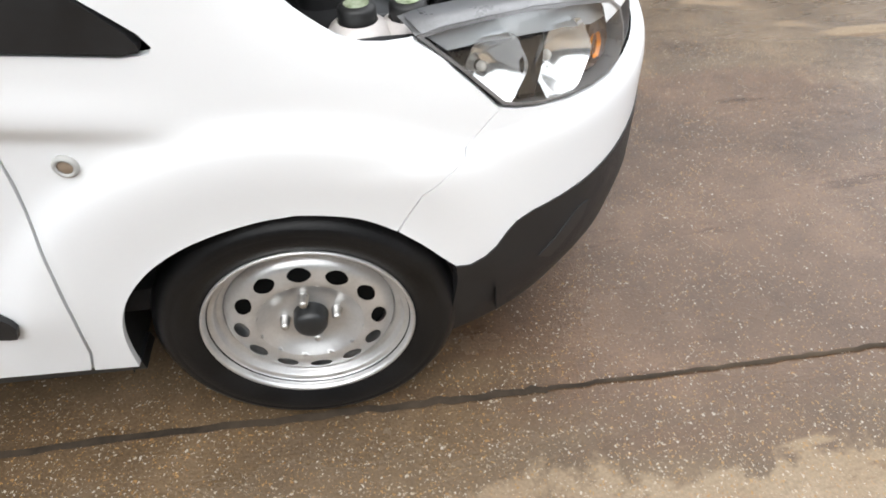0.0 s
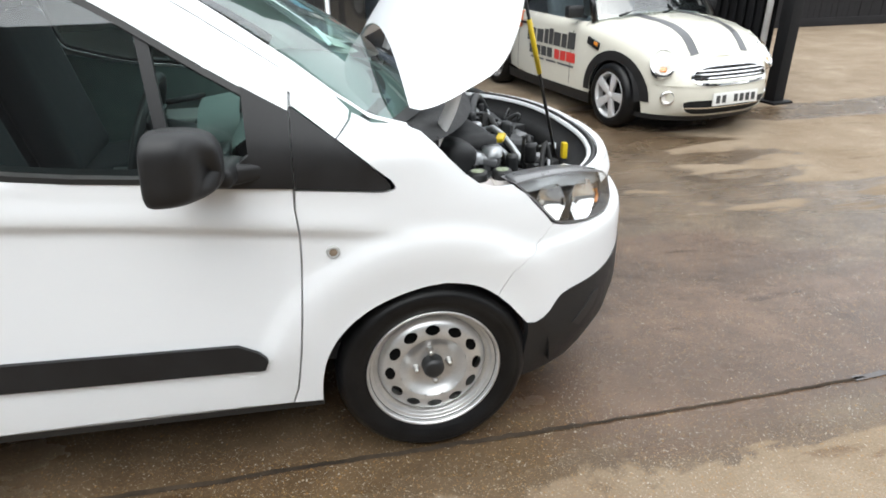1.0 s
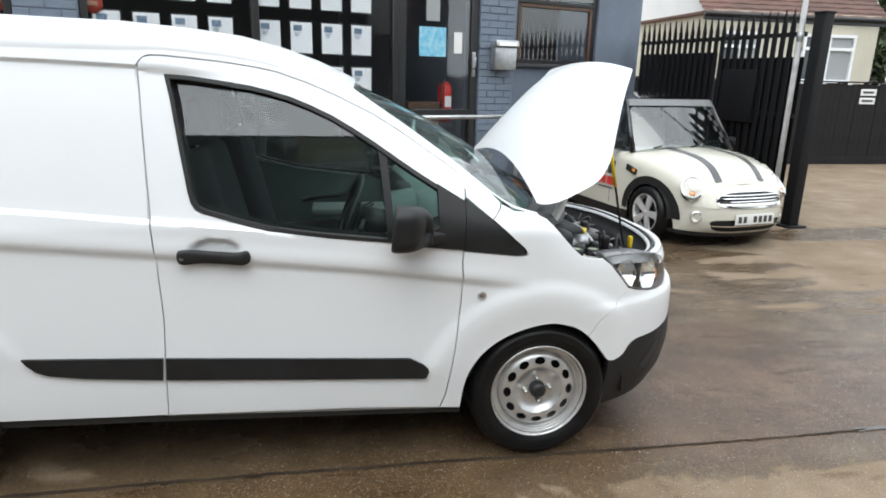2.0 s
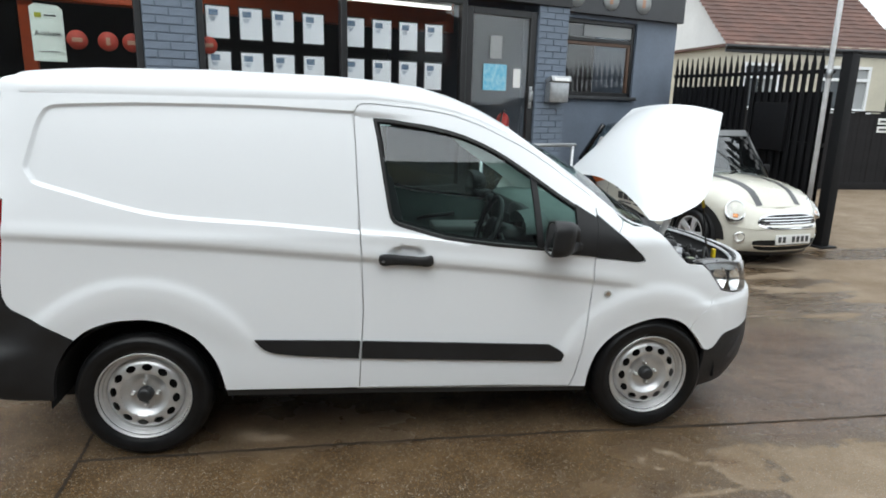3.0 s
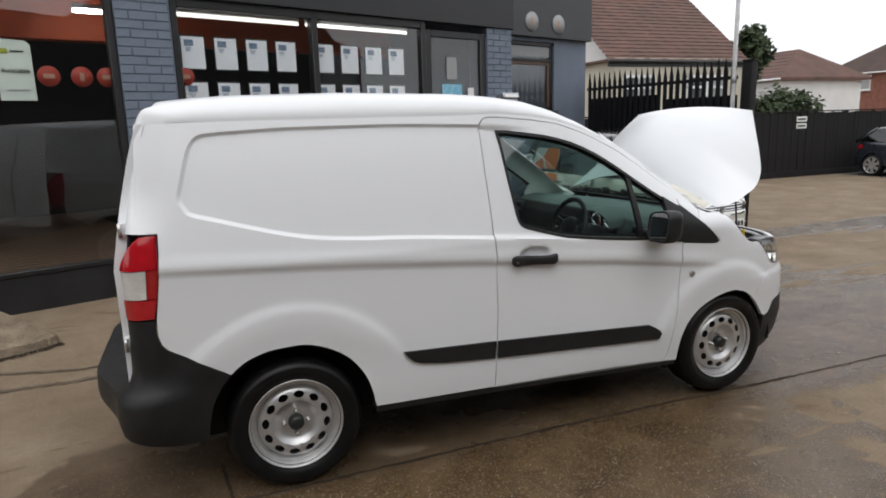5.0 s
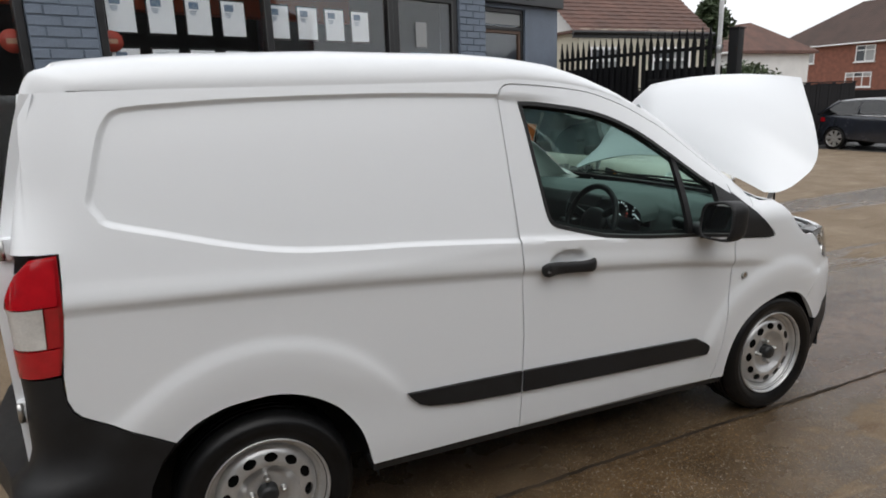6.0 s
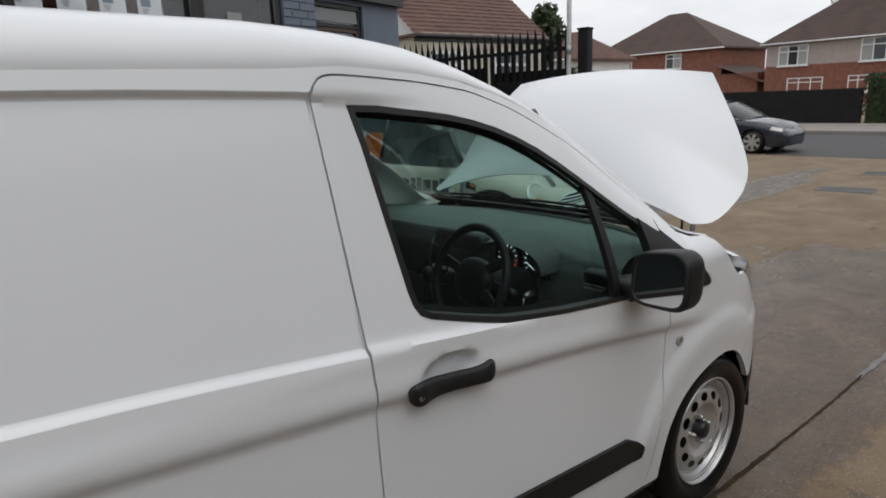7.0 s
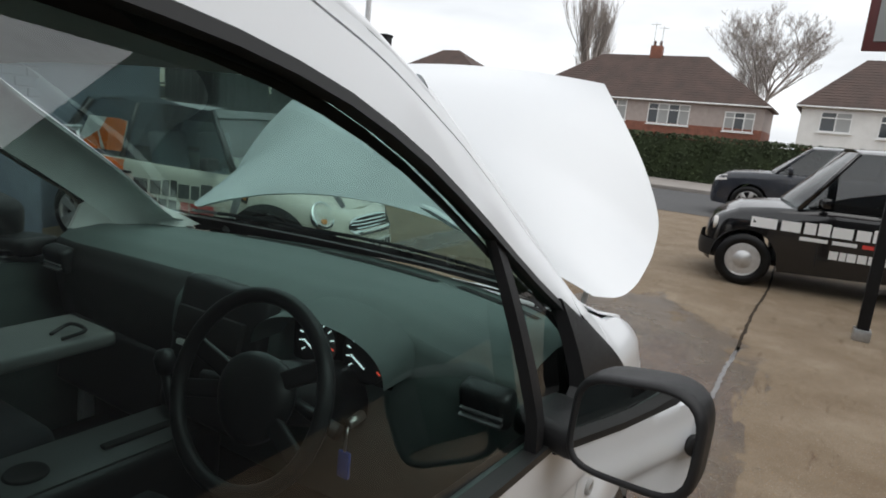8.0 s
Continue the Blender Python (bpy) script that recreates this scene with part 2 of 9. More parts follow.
def cell_outlines(tris, cx0, cx1, cy0, cy1):
    """The outlines of what triangles cover within one cell of a grid."""
    half, pieces, total = {}, [], 0.0
    for tri, (tx0, tx1, ty0, ty1) in tris:
        if tx1 < cx0 or tx0 > cx1 or ty1 < cy0 or ty0 > cy1:
            continue
        c = clip_half(clip_half(clip_half(clip_half(tri, 0, cx0, False), 0, cx1, True), 1, cy0, False), 1, cy1, True)
        keys = []
        for q in c:
            k = (round(q[0] * 200000), round(q[1] * 200000))
            if not keys or k != keys[-1]:
                keys.append(k)
        while len(keys) > 1 and keys[0] == keys[-1]:
            keys.pop()
        if len(keys) < 3:
            continue
        pieces.append([(a[0] / 200000, a[1] / 200000) for a in keys])
        total += ring_area(pieces[-1])
        for a, b in zip(keys, keys[1:] + keys[:1]):
            if (b, a) in half:
                del half[(b, a)]
            else:
                half[(a, b)] = True
    follow = {}
    for a, b in half:
        follow.setdefault(a, []).append(b)
    out = []
    while follow:
        start = next(iter(follow))
        loop, k = [], start
        while k in follow:
            loop.append(k)
            nk = follow[k].pop()
            if not follow[k]:
                del follow[k]
            k = nk
            if k == start:
                break
        keep = []
        for i in range(len(loop)):
            (ax, ay), (bx, by), (dx, dy) = loop[i - 1], loop[i], loop[(i + 1) % len(loop)]
            if abs((bx - ax) * (dy - by) - (by - ay) * (dx - bx)) > 2.5 * (abs(dx - ax) + abs(dy - ay)):
                keep.append((bx / 200000, by / 200000))
        if len(keep) > 2:
            out.append(keep)
    if abs(sum(ring_area(c) for c in out) - total) > 0.003 * total + 1e-8:
        return pieces
    return out


def panel(poly, f, step=0.03, depth=0.015, inward=(0, 1, 0), bm=None, hole=None):
    """A sheet with the outline poly in (s, z), shaped by f(s, z), its rim turned in by depth, or down to the sheet inward(s, z)."""
    bm = bm or bmesh.new()
    polys = split_ring(poly, hole, sum(p[0] for p in hole) / len(hole) + 0.00137) if hole else [list(poly)]
    xs, ys = [p[0] for p in poly], [p[1] for p in poly]
    x0, y0 = min(xs) - step * 0.37, min(ys) - step * 0.41
    nx, ny = int((max(xs) - x0) / step) + 2, int((max(ys) - y0) / step) + 2
    verts, places = {}, {}
    faces = []

    def vert(p):
        key = (round(p[0] * 20000), round(p[1] * 20000))
        if key not in verts:
            verts[key] = bm.verts.new(f(p[0], p[1]))
            places[verts[key]] = p
        return verts[key]

    for ring in polys:
        cross = set()
        for i in range(len(ring)):
            a, b = ring[i - 1], ring[i]
            n = max(2, int(math.hypot(b[0] - a[0], b[1] - a[1]) / step * 12))
            for k in range(n + 1):
                cross.add((int((a[0] + (b[0] - a[0]) * k / n - x0) / step), int((a[1] + (b[1] - a[1]) * k / n - y0) / step)))
        tris = []
        for ids in tessellate_polygon([[Vector((q[0], q[1], 0)) for q in ring]]):
            tri = [tuple(ring[k]) for k in ids]
            area = (tri[1][0] - tri[0][0]) * (tri[2][1] - tri[0][1]) - (tri[1][1] - tri[0][1]) * (tri[2][0] - tri[0][0])
            if abs(area) > 1e-10:
                tri = tri if area > 0 else tri[::-1]
                tris.append((tri, (min(q[0] for q in tri), max(q[0] for q in tri), min(q[1] for q in tri), max(q[1] for q in tri))))
        for j in range(ny):
            run = None
            for i in range(nx):
                cx0, cy0 = x0 + i * step, y0 + j * step
                cx1, cy1 = cx0 + step, cy0 + step
                if (i, j) in cross:
                    run = None
                    cells = cell_outlines(tris, cx0, cx1, cy0, cy1)
                else:
                    if run is None:
                        run = inside(ring, cx0 + step / 2, cy0 + step / 2)
                    cells = [[(cx0, cy0), (cx1, cy0), (cx1, cy1), (cx0, cy1)]] if run else []
                for c in cells:
                    vs = []
                    for q in c:
                        v = vert(q)
                        if v not in vs:
                            vs.append(v)
                    if len(vs) > 2:
                        try:
                            faces.append(bm.faces.new(vs))
                        except ValueError:
                            pass
    if not faces:
        return bm
    bm.normal_update()
    if depth:
        mine = set(verts.values())
        rim = [e for e in bm.edges if len(e.link_faces) == 1 and e.verts[0] in mine]
        low = {}
        for e in rim:
            for v in e.verts:
                if v not in low:
                    low[v] = bm.verts.new(inward(*places[v]) if callable(inward) else v.co + Vector(inward) * depth)
            e.smooth = False
        for e in rim:
            a, b = e.verts
            try:
                bm.faces.new((b, a, low[a], low[b]))
            except ValueError:
                pass
    bmesh.ops.recalc_face_normals(bm, faces=bm.faces[:])
    return bm


def sstep(t):
    t = min(1.0, max(0.0, t))
    return t * t * (3 - 2 * t)


def lerp_table(x, xs, ys):
    if x <= xs[0]:
        return ys[0]
    for i in range(1, len(xs)):
        if x <= xs[i]:
            t = (x - xs[i - 1]) / (xs[i] - xs[i - 1])
            return ys[i - 1] + t * (ys[i] - ys[i - 1])
    return ys[-1]


def poly_dist(poly, x, y):
    """Signed distance to an outline, positive inside."""
    best = 9.0
    for i in range(len(poly)):
        (ax, ay), (bx, by) = poly[i - 1], poly[i]
        dx, dy = bx - ax, by - ay
        t = min(1, max(0, ((x - ax) * dx + (y - ay) * dy) / (dx * dx + dy * dy + 1e-12)))
        best = min(best, math.hypot(x - ax - t * dx, y - ay - t * dy))
    return best if inside(poly, x, y) else -best


# ---------------------------------------------------------------- the van: body surface
VAN_W, CY = 1.76, 0.88
PLAN = []
for k in range(61):
    u = 1 - (1 - k / 60) ** 2
    PLAN.append((2.3 + 1.03 * u, 0.024 + 0.856 * (1 - (max(0.0, 1 - u ** 3)) ** 0.4167)))
PLAN_S = [2.3]
for a, b in zip(PLAN, PLAN[1:]):
    PLAN_S.append(PLAN_S[-1] + math.hypot(b[0] - a[0], b[1] - a[1]))
S_NOSE = PLAN_S[-1]
RC = 0.09
S_TAIL = -0.52 - RC * math.pi / 2


def plan_point(s):
    """The point of the waist outline and its inward normal at the length s along the side."""
    if s <= -0.52:
        a = min((-0.52 - s) / RC, math.pi / 2)
        x, y = -0.52 - RC * math.sin(a), 0.024 + RC * (1 - math.cos(a))
        y += max(0.0, S_TAIL - s)
        return x, y, math.sin(a), math.cos(a)
    if s <= 2.3:
        return s, 0.024, 0.0, 1.0
    for i in range(1, len(PLAN_S)):
        if s <= PLAN_S[i] or i == len(PLAN_S) - 1:
            d = PLAN_S[i] - PLAN_S[i - 1]
            t = min(1.0, (s - PLAN_S[i - 1]) / d)
            (ax, ay), (bx, by) = PLAN[i - 1], PLAN[i]
            return ax + t * (bx - ax), ay + t * (by - ay), -(by - ay) / d, (bx - ax) / d


def nose_shift(z):
    return lerp_table(z, (0.18, 0.22, 0.30, 0.40, 0.65, 0.685, 0.70, 0.79, 0.86, 0.92, 1.1), (-0.095, -0.06, -0.012, 0.008, 0.004, -0.004, -0.028, -0.044, -0.069, -0.117, -0.3))


def tail_shift(z):
    return lerp_table(z, (0.3, 0.88, 1.21, 1.35, 1.45, 1.55, 1.64, 1.7), (-0.03, -0.03, -0.033, -0.037, -0.034, -0.030, -0.022, -0.012))


RECESS = [(-0.345, 1.295), (-0.366, 1.320), (-0.381, 1.356), (-0.372, 1.406), (-0.342, 1.529), (-0.322, 1.575), (-0.300, 1.597), (-0.260, 1.606),
          (-0.137, 1.613), (0.103, 1.621), (0.551, 1.621), (0.973, 1.607), (1.3, 1.585), (1.5, 1.51), (1.5, 1.03), (1.3, 1.056), (0.997, 1.086),
          (0.593, 1.124), (0.337, 1.142), (0.138, 1.163), (-0.031, 1.200), (-0.241, 1.262)]


def crease(x):
    return lerp_table(x, (-0.6, -0.49, -0.161, 0.333, 0.993, 1.709, 2.132, 2.6), (1.084, 1.078, 1.058, 1.023, 0.964, 0.892, 0.836, 0.78))


def greenhouse(x, z):
    """How far the door frame leans in towards the windscreen."""
    if x <= 1.0 or z <= 1.0:
        return 0.0
    rail = lerp_table(x, (1.0, 1.15, 1.3, 1.4, 1.5, 1.6, 1.7, 1.8, 1.9, 2.0, 2.08, 2.3), (1.655, 1.650, 1.630, 1.610, 1.585, 1.543, 1.505, 1.457, 1.404, 1.345, 1.297, 1.13))
    lean = lerp_table(x, (1.0, 1.3, 1.6, 1.8, 2.0, 2.1, 2.3), (0.0, 0.03, 0.05, 0.073, 0.097, 0.105, 0.10))
    return lean * min((z - 1.0) / (rail - 1.0), 1.2) ** 2


def relief(x, z):
    """How far the side lies inside the plain outline."""
    d = 0.20 * max(0.0, z - 1.06) + 0.05 * max(0.0, z - 1.2) ** 2 + greenhouse(x, z)
    d += (0.34 if x < 2.7 else 0.15) * max(0.0, 0.48 - z) ** 2
    if 0.993 - 0.0423 * (z - 1.0865) < x < 1.55 and 1.0 < z < 1.66:
        d += 0.013 * sstep(0.5 + poly_dist(RECESS, x, z) / 0.016) * (1 - sstep((x - 1.02) / 0.3) * sstep((z - 1.40) / 0.12))
    c = crease(x)
    fade = sstep((x + 0.8) / 0.4) * (1 - sstep((x - 2.15) / 0.35))
    d += fade * 0.012 * sstep((c + 0.004 - z) / 0.026)
    d -= fade * 0.004 * sstep(1 - abs(z - c - 0.025) / 0.05)
    r = math.hypot((x - 0.01), (z - 0.305))
    d -= 0.012 * sstep((0.590 - r) / 0.06) * sstep((z - 0.45) / 0.25) * (0.35 + 0.65 * sstep((r - 0.36) / 0.14))
    r = math.hypot((x - 2.49) * 0.98, (z - 0.275))
    d -= 0.013 * sstep((0.555 - r) / 0.07) * sstep((z - 0.30) / 0.2) * (1 - sstep((x - 2.72) / 0.2)) * (0.2 + 0.8 * sstep((r - 0.34) / 0.13))
    e = math.hypot((x - 1.208) / 0.088, (z - 0.972) / 0.046)
    d += 0.026 * sstep((1.10 - e) / 0.42)
    return d


def body(s, z, out=0.0):
    """A point of the right-hand body side at the length s and height z."""
    x, y, nx, ny = plan_point(s)
    d = relief(x, z) - out
    x, y = x + nx * d, y + ny * d
    if s < -0.36:
        y += 0.045 * min(1.25, ((-0.36 - max(s, -0.56)) / 0.16) ** 2) * sstep((z - 1.16) / 0.25)
    x += nose_shift(z) * sstep((x - 2.3) / 0.55) + tail_shift(z) * sstep((-0.30 - x) / 0.25)
    return (x, y, z)


def bodyf(out=0.0):
    return lambda s, z: body(s, z, out)


def left(f):
    def g(s, z):
        x, y, zz = f(s, z)
        return (x, VAN_W - y, zz)
    return g


def s_at(x, z):
    """The length along the side at which the body reaches x."""
    lo, hi = 1.5, S_NOSE
    for _ in range(40):
        m = (lo + hi) / 2
        if body(m, z)[0] < x:
            lo = m
        else:
            hi = m
    return lo


def sx(pts):
    return [(s_at(x, z) if x > 2.3 else x, z) for x, z in pts]


van = thing("van", "white panel van with steel wheels and its bonnet raised", "van")

ARCH_R = [(-0.262, 0.600), (-0.225, 0.632), (-0.185, 0.655), (-0.135, 0.673), (-0.084, 0.684), (0.016, 0.689), (0.070, 0.684), (0.116, 0.672),
          (0.168, 0.650), (0.216, 0.621), (0.258, 0.587), (0.291, 0.547), (0.318, 0.505), (0.340, 0.459), (0.358, 0.395), (0.370, 0.329)]
ARCH_F = [(2.140, 0.262), (2.145, 0.325), (2.156, 0.385), (2.176, 0.440), (2.207, 0.490), (2.258, 0.542), (2.322, 0.584), (2.392, 0.613),
          (2.460, 0.630), (2.500, 0.633), (2.528, 0.633), (2.595, 0.617), (2.640, 0.595), (2.681, 0.563)]
ARCH_F2 = [(2.684, 0.561), (2.725, 0.518), (2.762, 0.471), (2.785, 0.442)]
TOP = [(0.973, 1.660), (0.6, 1.665), (0.2, 1.665), (-0.2, 1.665), (-0.45, 1.662), (-0.60, 1.660)]
DOOR_REAR = [(0.987, 0.313), (0.998, 0.560), (1.006, 0.705), (1.002, 0.830), (0.999, 0.960), (0.992, 1.090), (0.968, 1.607)]
DOOR_TOP = [(0.978, 1.634), (0.994, 1.648), (1.018, 1.654), (1.061, 1.653), (1.130, 1.648), (1.271, 1.635), (1.414, 1.613), (1.488, 1.591),
    (1.562, 1.566), (1.628, 1.538), (1.686, 1.511), (1.794, 1.458), (1.907, 1.389), (2.022, 1.310), (2.106, 1.252), (2.134, 1.230),
    (2.147, 1.208), (2.146, 1.182)]
ZT = ((-0.6, 0.9, 1.05, 1.130, 1.271, 1.415, 1.564, 1.689, 1.797, 1.912, 2.031, 2.153, 2.267, 2.338, 2.44), (1.665, 1.665, 1.670, 1.665, 1.653, 1.631, 1.587, 1.534, 1.480, 1.410, 1.329, 1.243, 1.152, 1.106, 1.080))


def top_z(x):
    return lerp_table(x, *ZT)


LAMP_EDGE = [(-0.462, 1.228), (-0.466, 1.140), (-0.473, 1.057), (-0.484, 0.970), (-0.497, 0.883)]
BUMP_TOP = [(-0.499, 0.809), (-0.489, 0.772), (-0.474, 0.750), (-0.452, 0.733), (-0.370, 0.673)]


def rear_edge():
    return [(S_TAIL, 1.660), (S_TAIL, 1.4), (S_TAIL, 1.232), (-0.585, 1.232), (-0.56, 1.232)]


pillar = [(1.766, 1.489), (2.0, 1.348), (2.2, 1.204), (2.287, 1.126), (2.283, 1.108), (2.246, 1.072), (2.146, 1.154)]
REC_RAW = [(0.991, 1.0865), (0.593, 1.124), (0.337, 1.142), (0.138, 1.163), (-0.031, 1.200), (-0.241, 1.262)] + RECESS[0:11] + [(0.969, 1.607)]


def inset_poly(poly, d):
    """The outline moved inwards by d."""
    n = len(poly)
    area = sum(poly[i - 1][0] * poly[i][1] - poly[i][0] * poly[i - 1][1] for i in range(n))
    sgn = 1 if area > 0 else -1
    out = []
    for i in range(n):
        a, b, c = Vector(poly[i - 1]), Vector(poly[i]), Vector(poly[(i + 1) % n])
        e1, e2 = (b - a).normalized(), (c - b).normalized()
        n1, n2 = Vector((-e1.y, e1.x)) * sgn, Vector((-e2.y, e2.x)) * sgn
        m = (n1 + n2)
        m = m.normalized() if m.length > 1e-6 else n1
        k = d / max(0.4, m.dot(n1))
        out.append((b.x + m.x * k, b.y + m.y * k))
    return out




def smooth_outline(pts, n):
    return [(q.x, q.y) for q in smooth_line([(x, z, 0) for x, z in pts], n)]


REC_LOOP = smooth_outline(REC_RAW, 110)
DOOR_TOP = smooth_outline(DOOR_TOP, 70)
ARCH_F = smooth_outline(ARCH_F, 44)
ARCH_R = smooth_outline(ARCH_R, 50)


def door_side(pts):
    return [(min(x, 0.990 - 0.0423 * (z - 1.0865)), z) for x, z in pts]


REC_OUT = door_side(inset_poly(REC_LOOP, -0.012))
side_poly = [(0.372, 0.329), (0.68, 0.321)] + DOOR_REAR[:-2] + REC_OUT + DOOR_TOP + list(reversed(pillar))[0:1] + [(2.246, 1.072), (2.283, 1.108), (2.289, 1.124)]
side_poly += [(x, top_z(x)) for x in (2.25, 2.2, 2.15, 2.089, 2.03, 1.978, 1.92, 1.871, 1.82, 1.766, 1.71, 1.665, 1.60, 1.547, 1.48, 1.404, 1.33, 1.265, 1.128, 1.05, 0.95)]
side_poly += TOP[1:] + rear_edge() + LAMP_EDGE + BUMP_TOP + ARCH_R[0:-1]


def sheared(poly, f, *args, **kw):
    """A panel whose grid runs along the shoulder crease."""
    low = lambda p: (p[0], p[1] - crease(p[0]) + 0.96)
    kw = {k: [low(p) for p in w] if k == "hole" else w for k, w in kw.items()}
    return panel([low(p) for p in poly], lambda s, z: f(s, z + crease(s) - 0.96), *args, **kw)


part("side_panel", sheared(side_poly, bodyf(), 0.0135, 0.016), M_WHITE, van, "white pressed steel side panel round a recessed field")
FIELD = door_side(inset_poly(REC_LOOP, -0.001))
bm = bmesh.new()
ledge = []
for d, o in ((-0.0125, 0.0002), (-0.009, -0.0015), (-0.003, -0.0085), (0.001, -0.0115), (0.006, -0.0127)):
    ledge.append([bm.verts.new(body(x, z, o)) for x, z in door_side(inset_poly(REC_LOOP, d))])
for ra, rb in zip(ledge, ledge[1:]):
    for i in range(len(ra) - 1):
        bm.faces.new((ra[i], ra[i + 1], rb[i + 1], rb[i]))
bmesh.ops.recalc_face_normals(bm, faces=bm.faces[:])
part("recess_ledge", bm, M_WHITE, van, "soft pressed edge of the recessed field", sharp=0)
part("recessed_field", panel(FIELD, bodyf(-0.0125), 0.03, 0.0), M_WHITE, van, "smooth recessed white panel field")

M_REPR = mat("pale_grey_ring_plastic", (0.40, 0.40, 0.39), 0.4)
M_REPL = mat("smoky_clear_lens", (0.26, 0.20, 0.15), 0.12, coat=0.6)
DF = [(2.050, 0.271), (2.071, 0.327), (2.092, 0.452), (2.106, 0.560), (2.114, 0.637), (2.124, 0.740), (2.128, 0.833), (2.124, 0.900), (2.120, 0.956)]
g = 0.0045
door_poly = [(x + g, z) for x, z in DOOR_REAR] + [(x + g * 0.5, z - g) for x, z in DOOR_TOP[:-1]] + [(2.1395, 1.184)] + [(2.134, 1.12)] + [(2.128, 1.02)] + [(2.126, 0.956)] + list(reversed(DF[:-1]))
WIN = [(1.055, 1.590), (1.073, 1.500), (1.098, 1.330), (1.122, 1.180), (1.131, 1.143), (1.146, 1.120), (1.173, 1.105), (1.290, 1.070),
    (1.397, 1.042), (1.500, 1.027), (1.620, 1.012), (1.760, 0.998), (1.907, 0.984), (2.112, 0.963), (2.125, 1.121), (2.038, 1.198),
    (1.953, 1.251), (1.871, 1.306), (1.792, 1.360), (1.715, 1.409), (1.639, 1.453), (1.563, 1.489), (1.490, 1.518), (1.415, 1.540),
    (1.343, 1.556), (1.272, 1.567), (1.132, 1.586)]
door = part("door", sheared(door_poly, bodyf(), 0.0115, 0.02, hole=WIN), M_WHITE, van, "white driver's door")


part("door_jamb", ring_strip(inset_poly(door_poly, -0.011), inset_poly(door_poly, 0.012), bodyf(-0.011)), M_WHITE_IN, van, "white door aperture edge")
part("seam_flange", panel([(2.716, 0.648), (2.742, 0.628), (2.822, 0.690), (2.884, 0.738), (2.860, 0.764), (2.806, 0.720)], bodyf(-0.004), 0.02, 0.0), M_WHITE, van, "white flange behind the bumper seam")
part("window_seal", ring_strip(inset_poly(WIN, 0.001), inset_poly(WIN, 0.015), bodyf(0.002), 0.03), M_SEAL, door, "black rubber window surround")
part("frame_trim", ring_strip(inset_poly(WIN, 0.010), inset_poly(WIN, 0.027), bodyf(-0.040)), M_UNDER, door, "black inner window frame")
GL = inset_poly(WIN, 0.010)


def pane_f(x, z):
    """The side window: one flat leaning pane behind its seal."""
    return (x, 0.062 + 0.26 * (z - 1.06), z)


glass = part("window_glass", panel(GL, pane_f, 0.3, 0.0), M_GLASS, door, "lightly tinted side window")
glass.visible_shadow = False
part("window_divider", panel([(1.806, 1.345), (1.836, 1.325), (1.868, 0.985), (1.838, 0.988)], bodyf(-0.004), 0.04, 0.02), M_BLACKP, door, "black quarter-light bar")
part("sail_panel", panel([(2.030, 1.206), (2.078, 1.177), (2.1375, 1.142), (2.1365, 1.10), (2.131, 0.957), (1.905, 0.978), (1.912, 1.020), (2.005, 1.032), (2.032, 1.050)], bodyf(0.007), 0.03, 0.03), M_BLACKP, door, "black mirror mounting panel")
part("trim_corner", panel([(2.1405, 1.152), (2.241, 1.073), (2.330, 0.997), (2.374, 0.958), (2.386, 0.940), (2.384, 0.932), (2.350, 0.930), (2.250, 0.941), (2.134, 0.954)], bodyf(0.004), 0.03, 0.02), M_BLACKP, van, "black triangular corner trim")

HL = [(2.735, 0.897), (2.800, 0.835), (2.840, 0.792), (2.872, 0.757), (2.900, 0.744), (2.943, 0.732), (3.004, 0.719), (3.060, 0.711), (3.110, 0.707), (3.140, 0.712), (3.156, 0.735),
      (3.150, 0.772), (3.134, 0.808), (3.100, 0.838), (3.050, 0.858), (2.990, 0.876), (2.930, 0.889), (2.850, 0.898), (2.780, 0.901)]
SHUT = [(2.725, 0.891), (2.690, 0.893), (2.655, 0.900), (2.626, 0.912), (2.590, 0.942), (2.548, 0.985), (2.505, 1.033), (2.471, 1.065), (2.440, 1.080), (2.400, 1.090), (2.343, 1.093), (2.296, 1.116)]
wing_poly = [(2.056, 0.269)] + ARCH_F + [(2.729, 0.638), (2.814, 0.706), (2.866, 0.750)] + [(2.835, 0.788), (2.797, 0.830), (2.731, 0.892)] + SHUT + [(2.290, 1.104), (2.250, 1.070), (2.334, 0.996), (2.380, 0.955), (2.392, 0.936), (2.386, 0.926), (2.350, 0.924), (2.133, 0.949)]
wing_poly += [(x + 0.006, z) for x, z in reversed(DF[1:-1])]
wing_poly = [(s_at(x, z), z) if x > 2.3 else (x, z) for x, z in wing_poly]
wing = part("front_wing", sheared(wing_poly, bodyf(), 0.0135, 0.016), M_WHITE, van, "white front wing")
bm = bmesh.new()
bx, by, bz = body(2.213, 0.764)
lathe(bm, [(0.011, -0.006), (0.0125, -0.0085), (0.0155, -0.0085), (0.0185, -0.005), (0.019, 0.004)], bx, by, bz, 28)
rpt = part("side_repeater", bm, M_REPR, van, "small round side indicator in a grey ring")
part("lens", lathe(bmesh.new(), [(0.0, -0.0075), (0.006, -0.007), (0.0115, -0.005)], bx, by, bz, 24), M_REPL, rpt, "smoky clear lens")

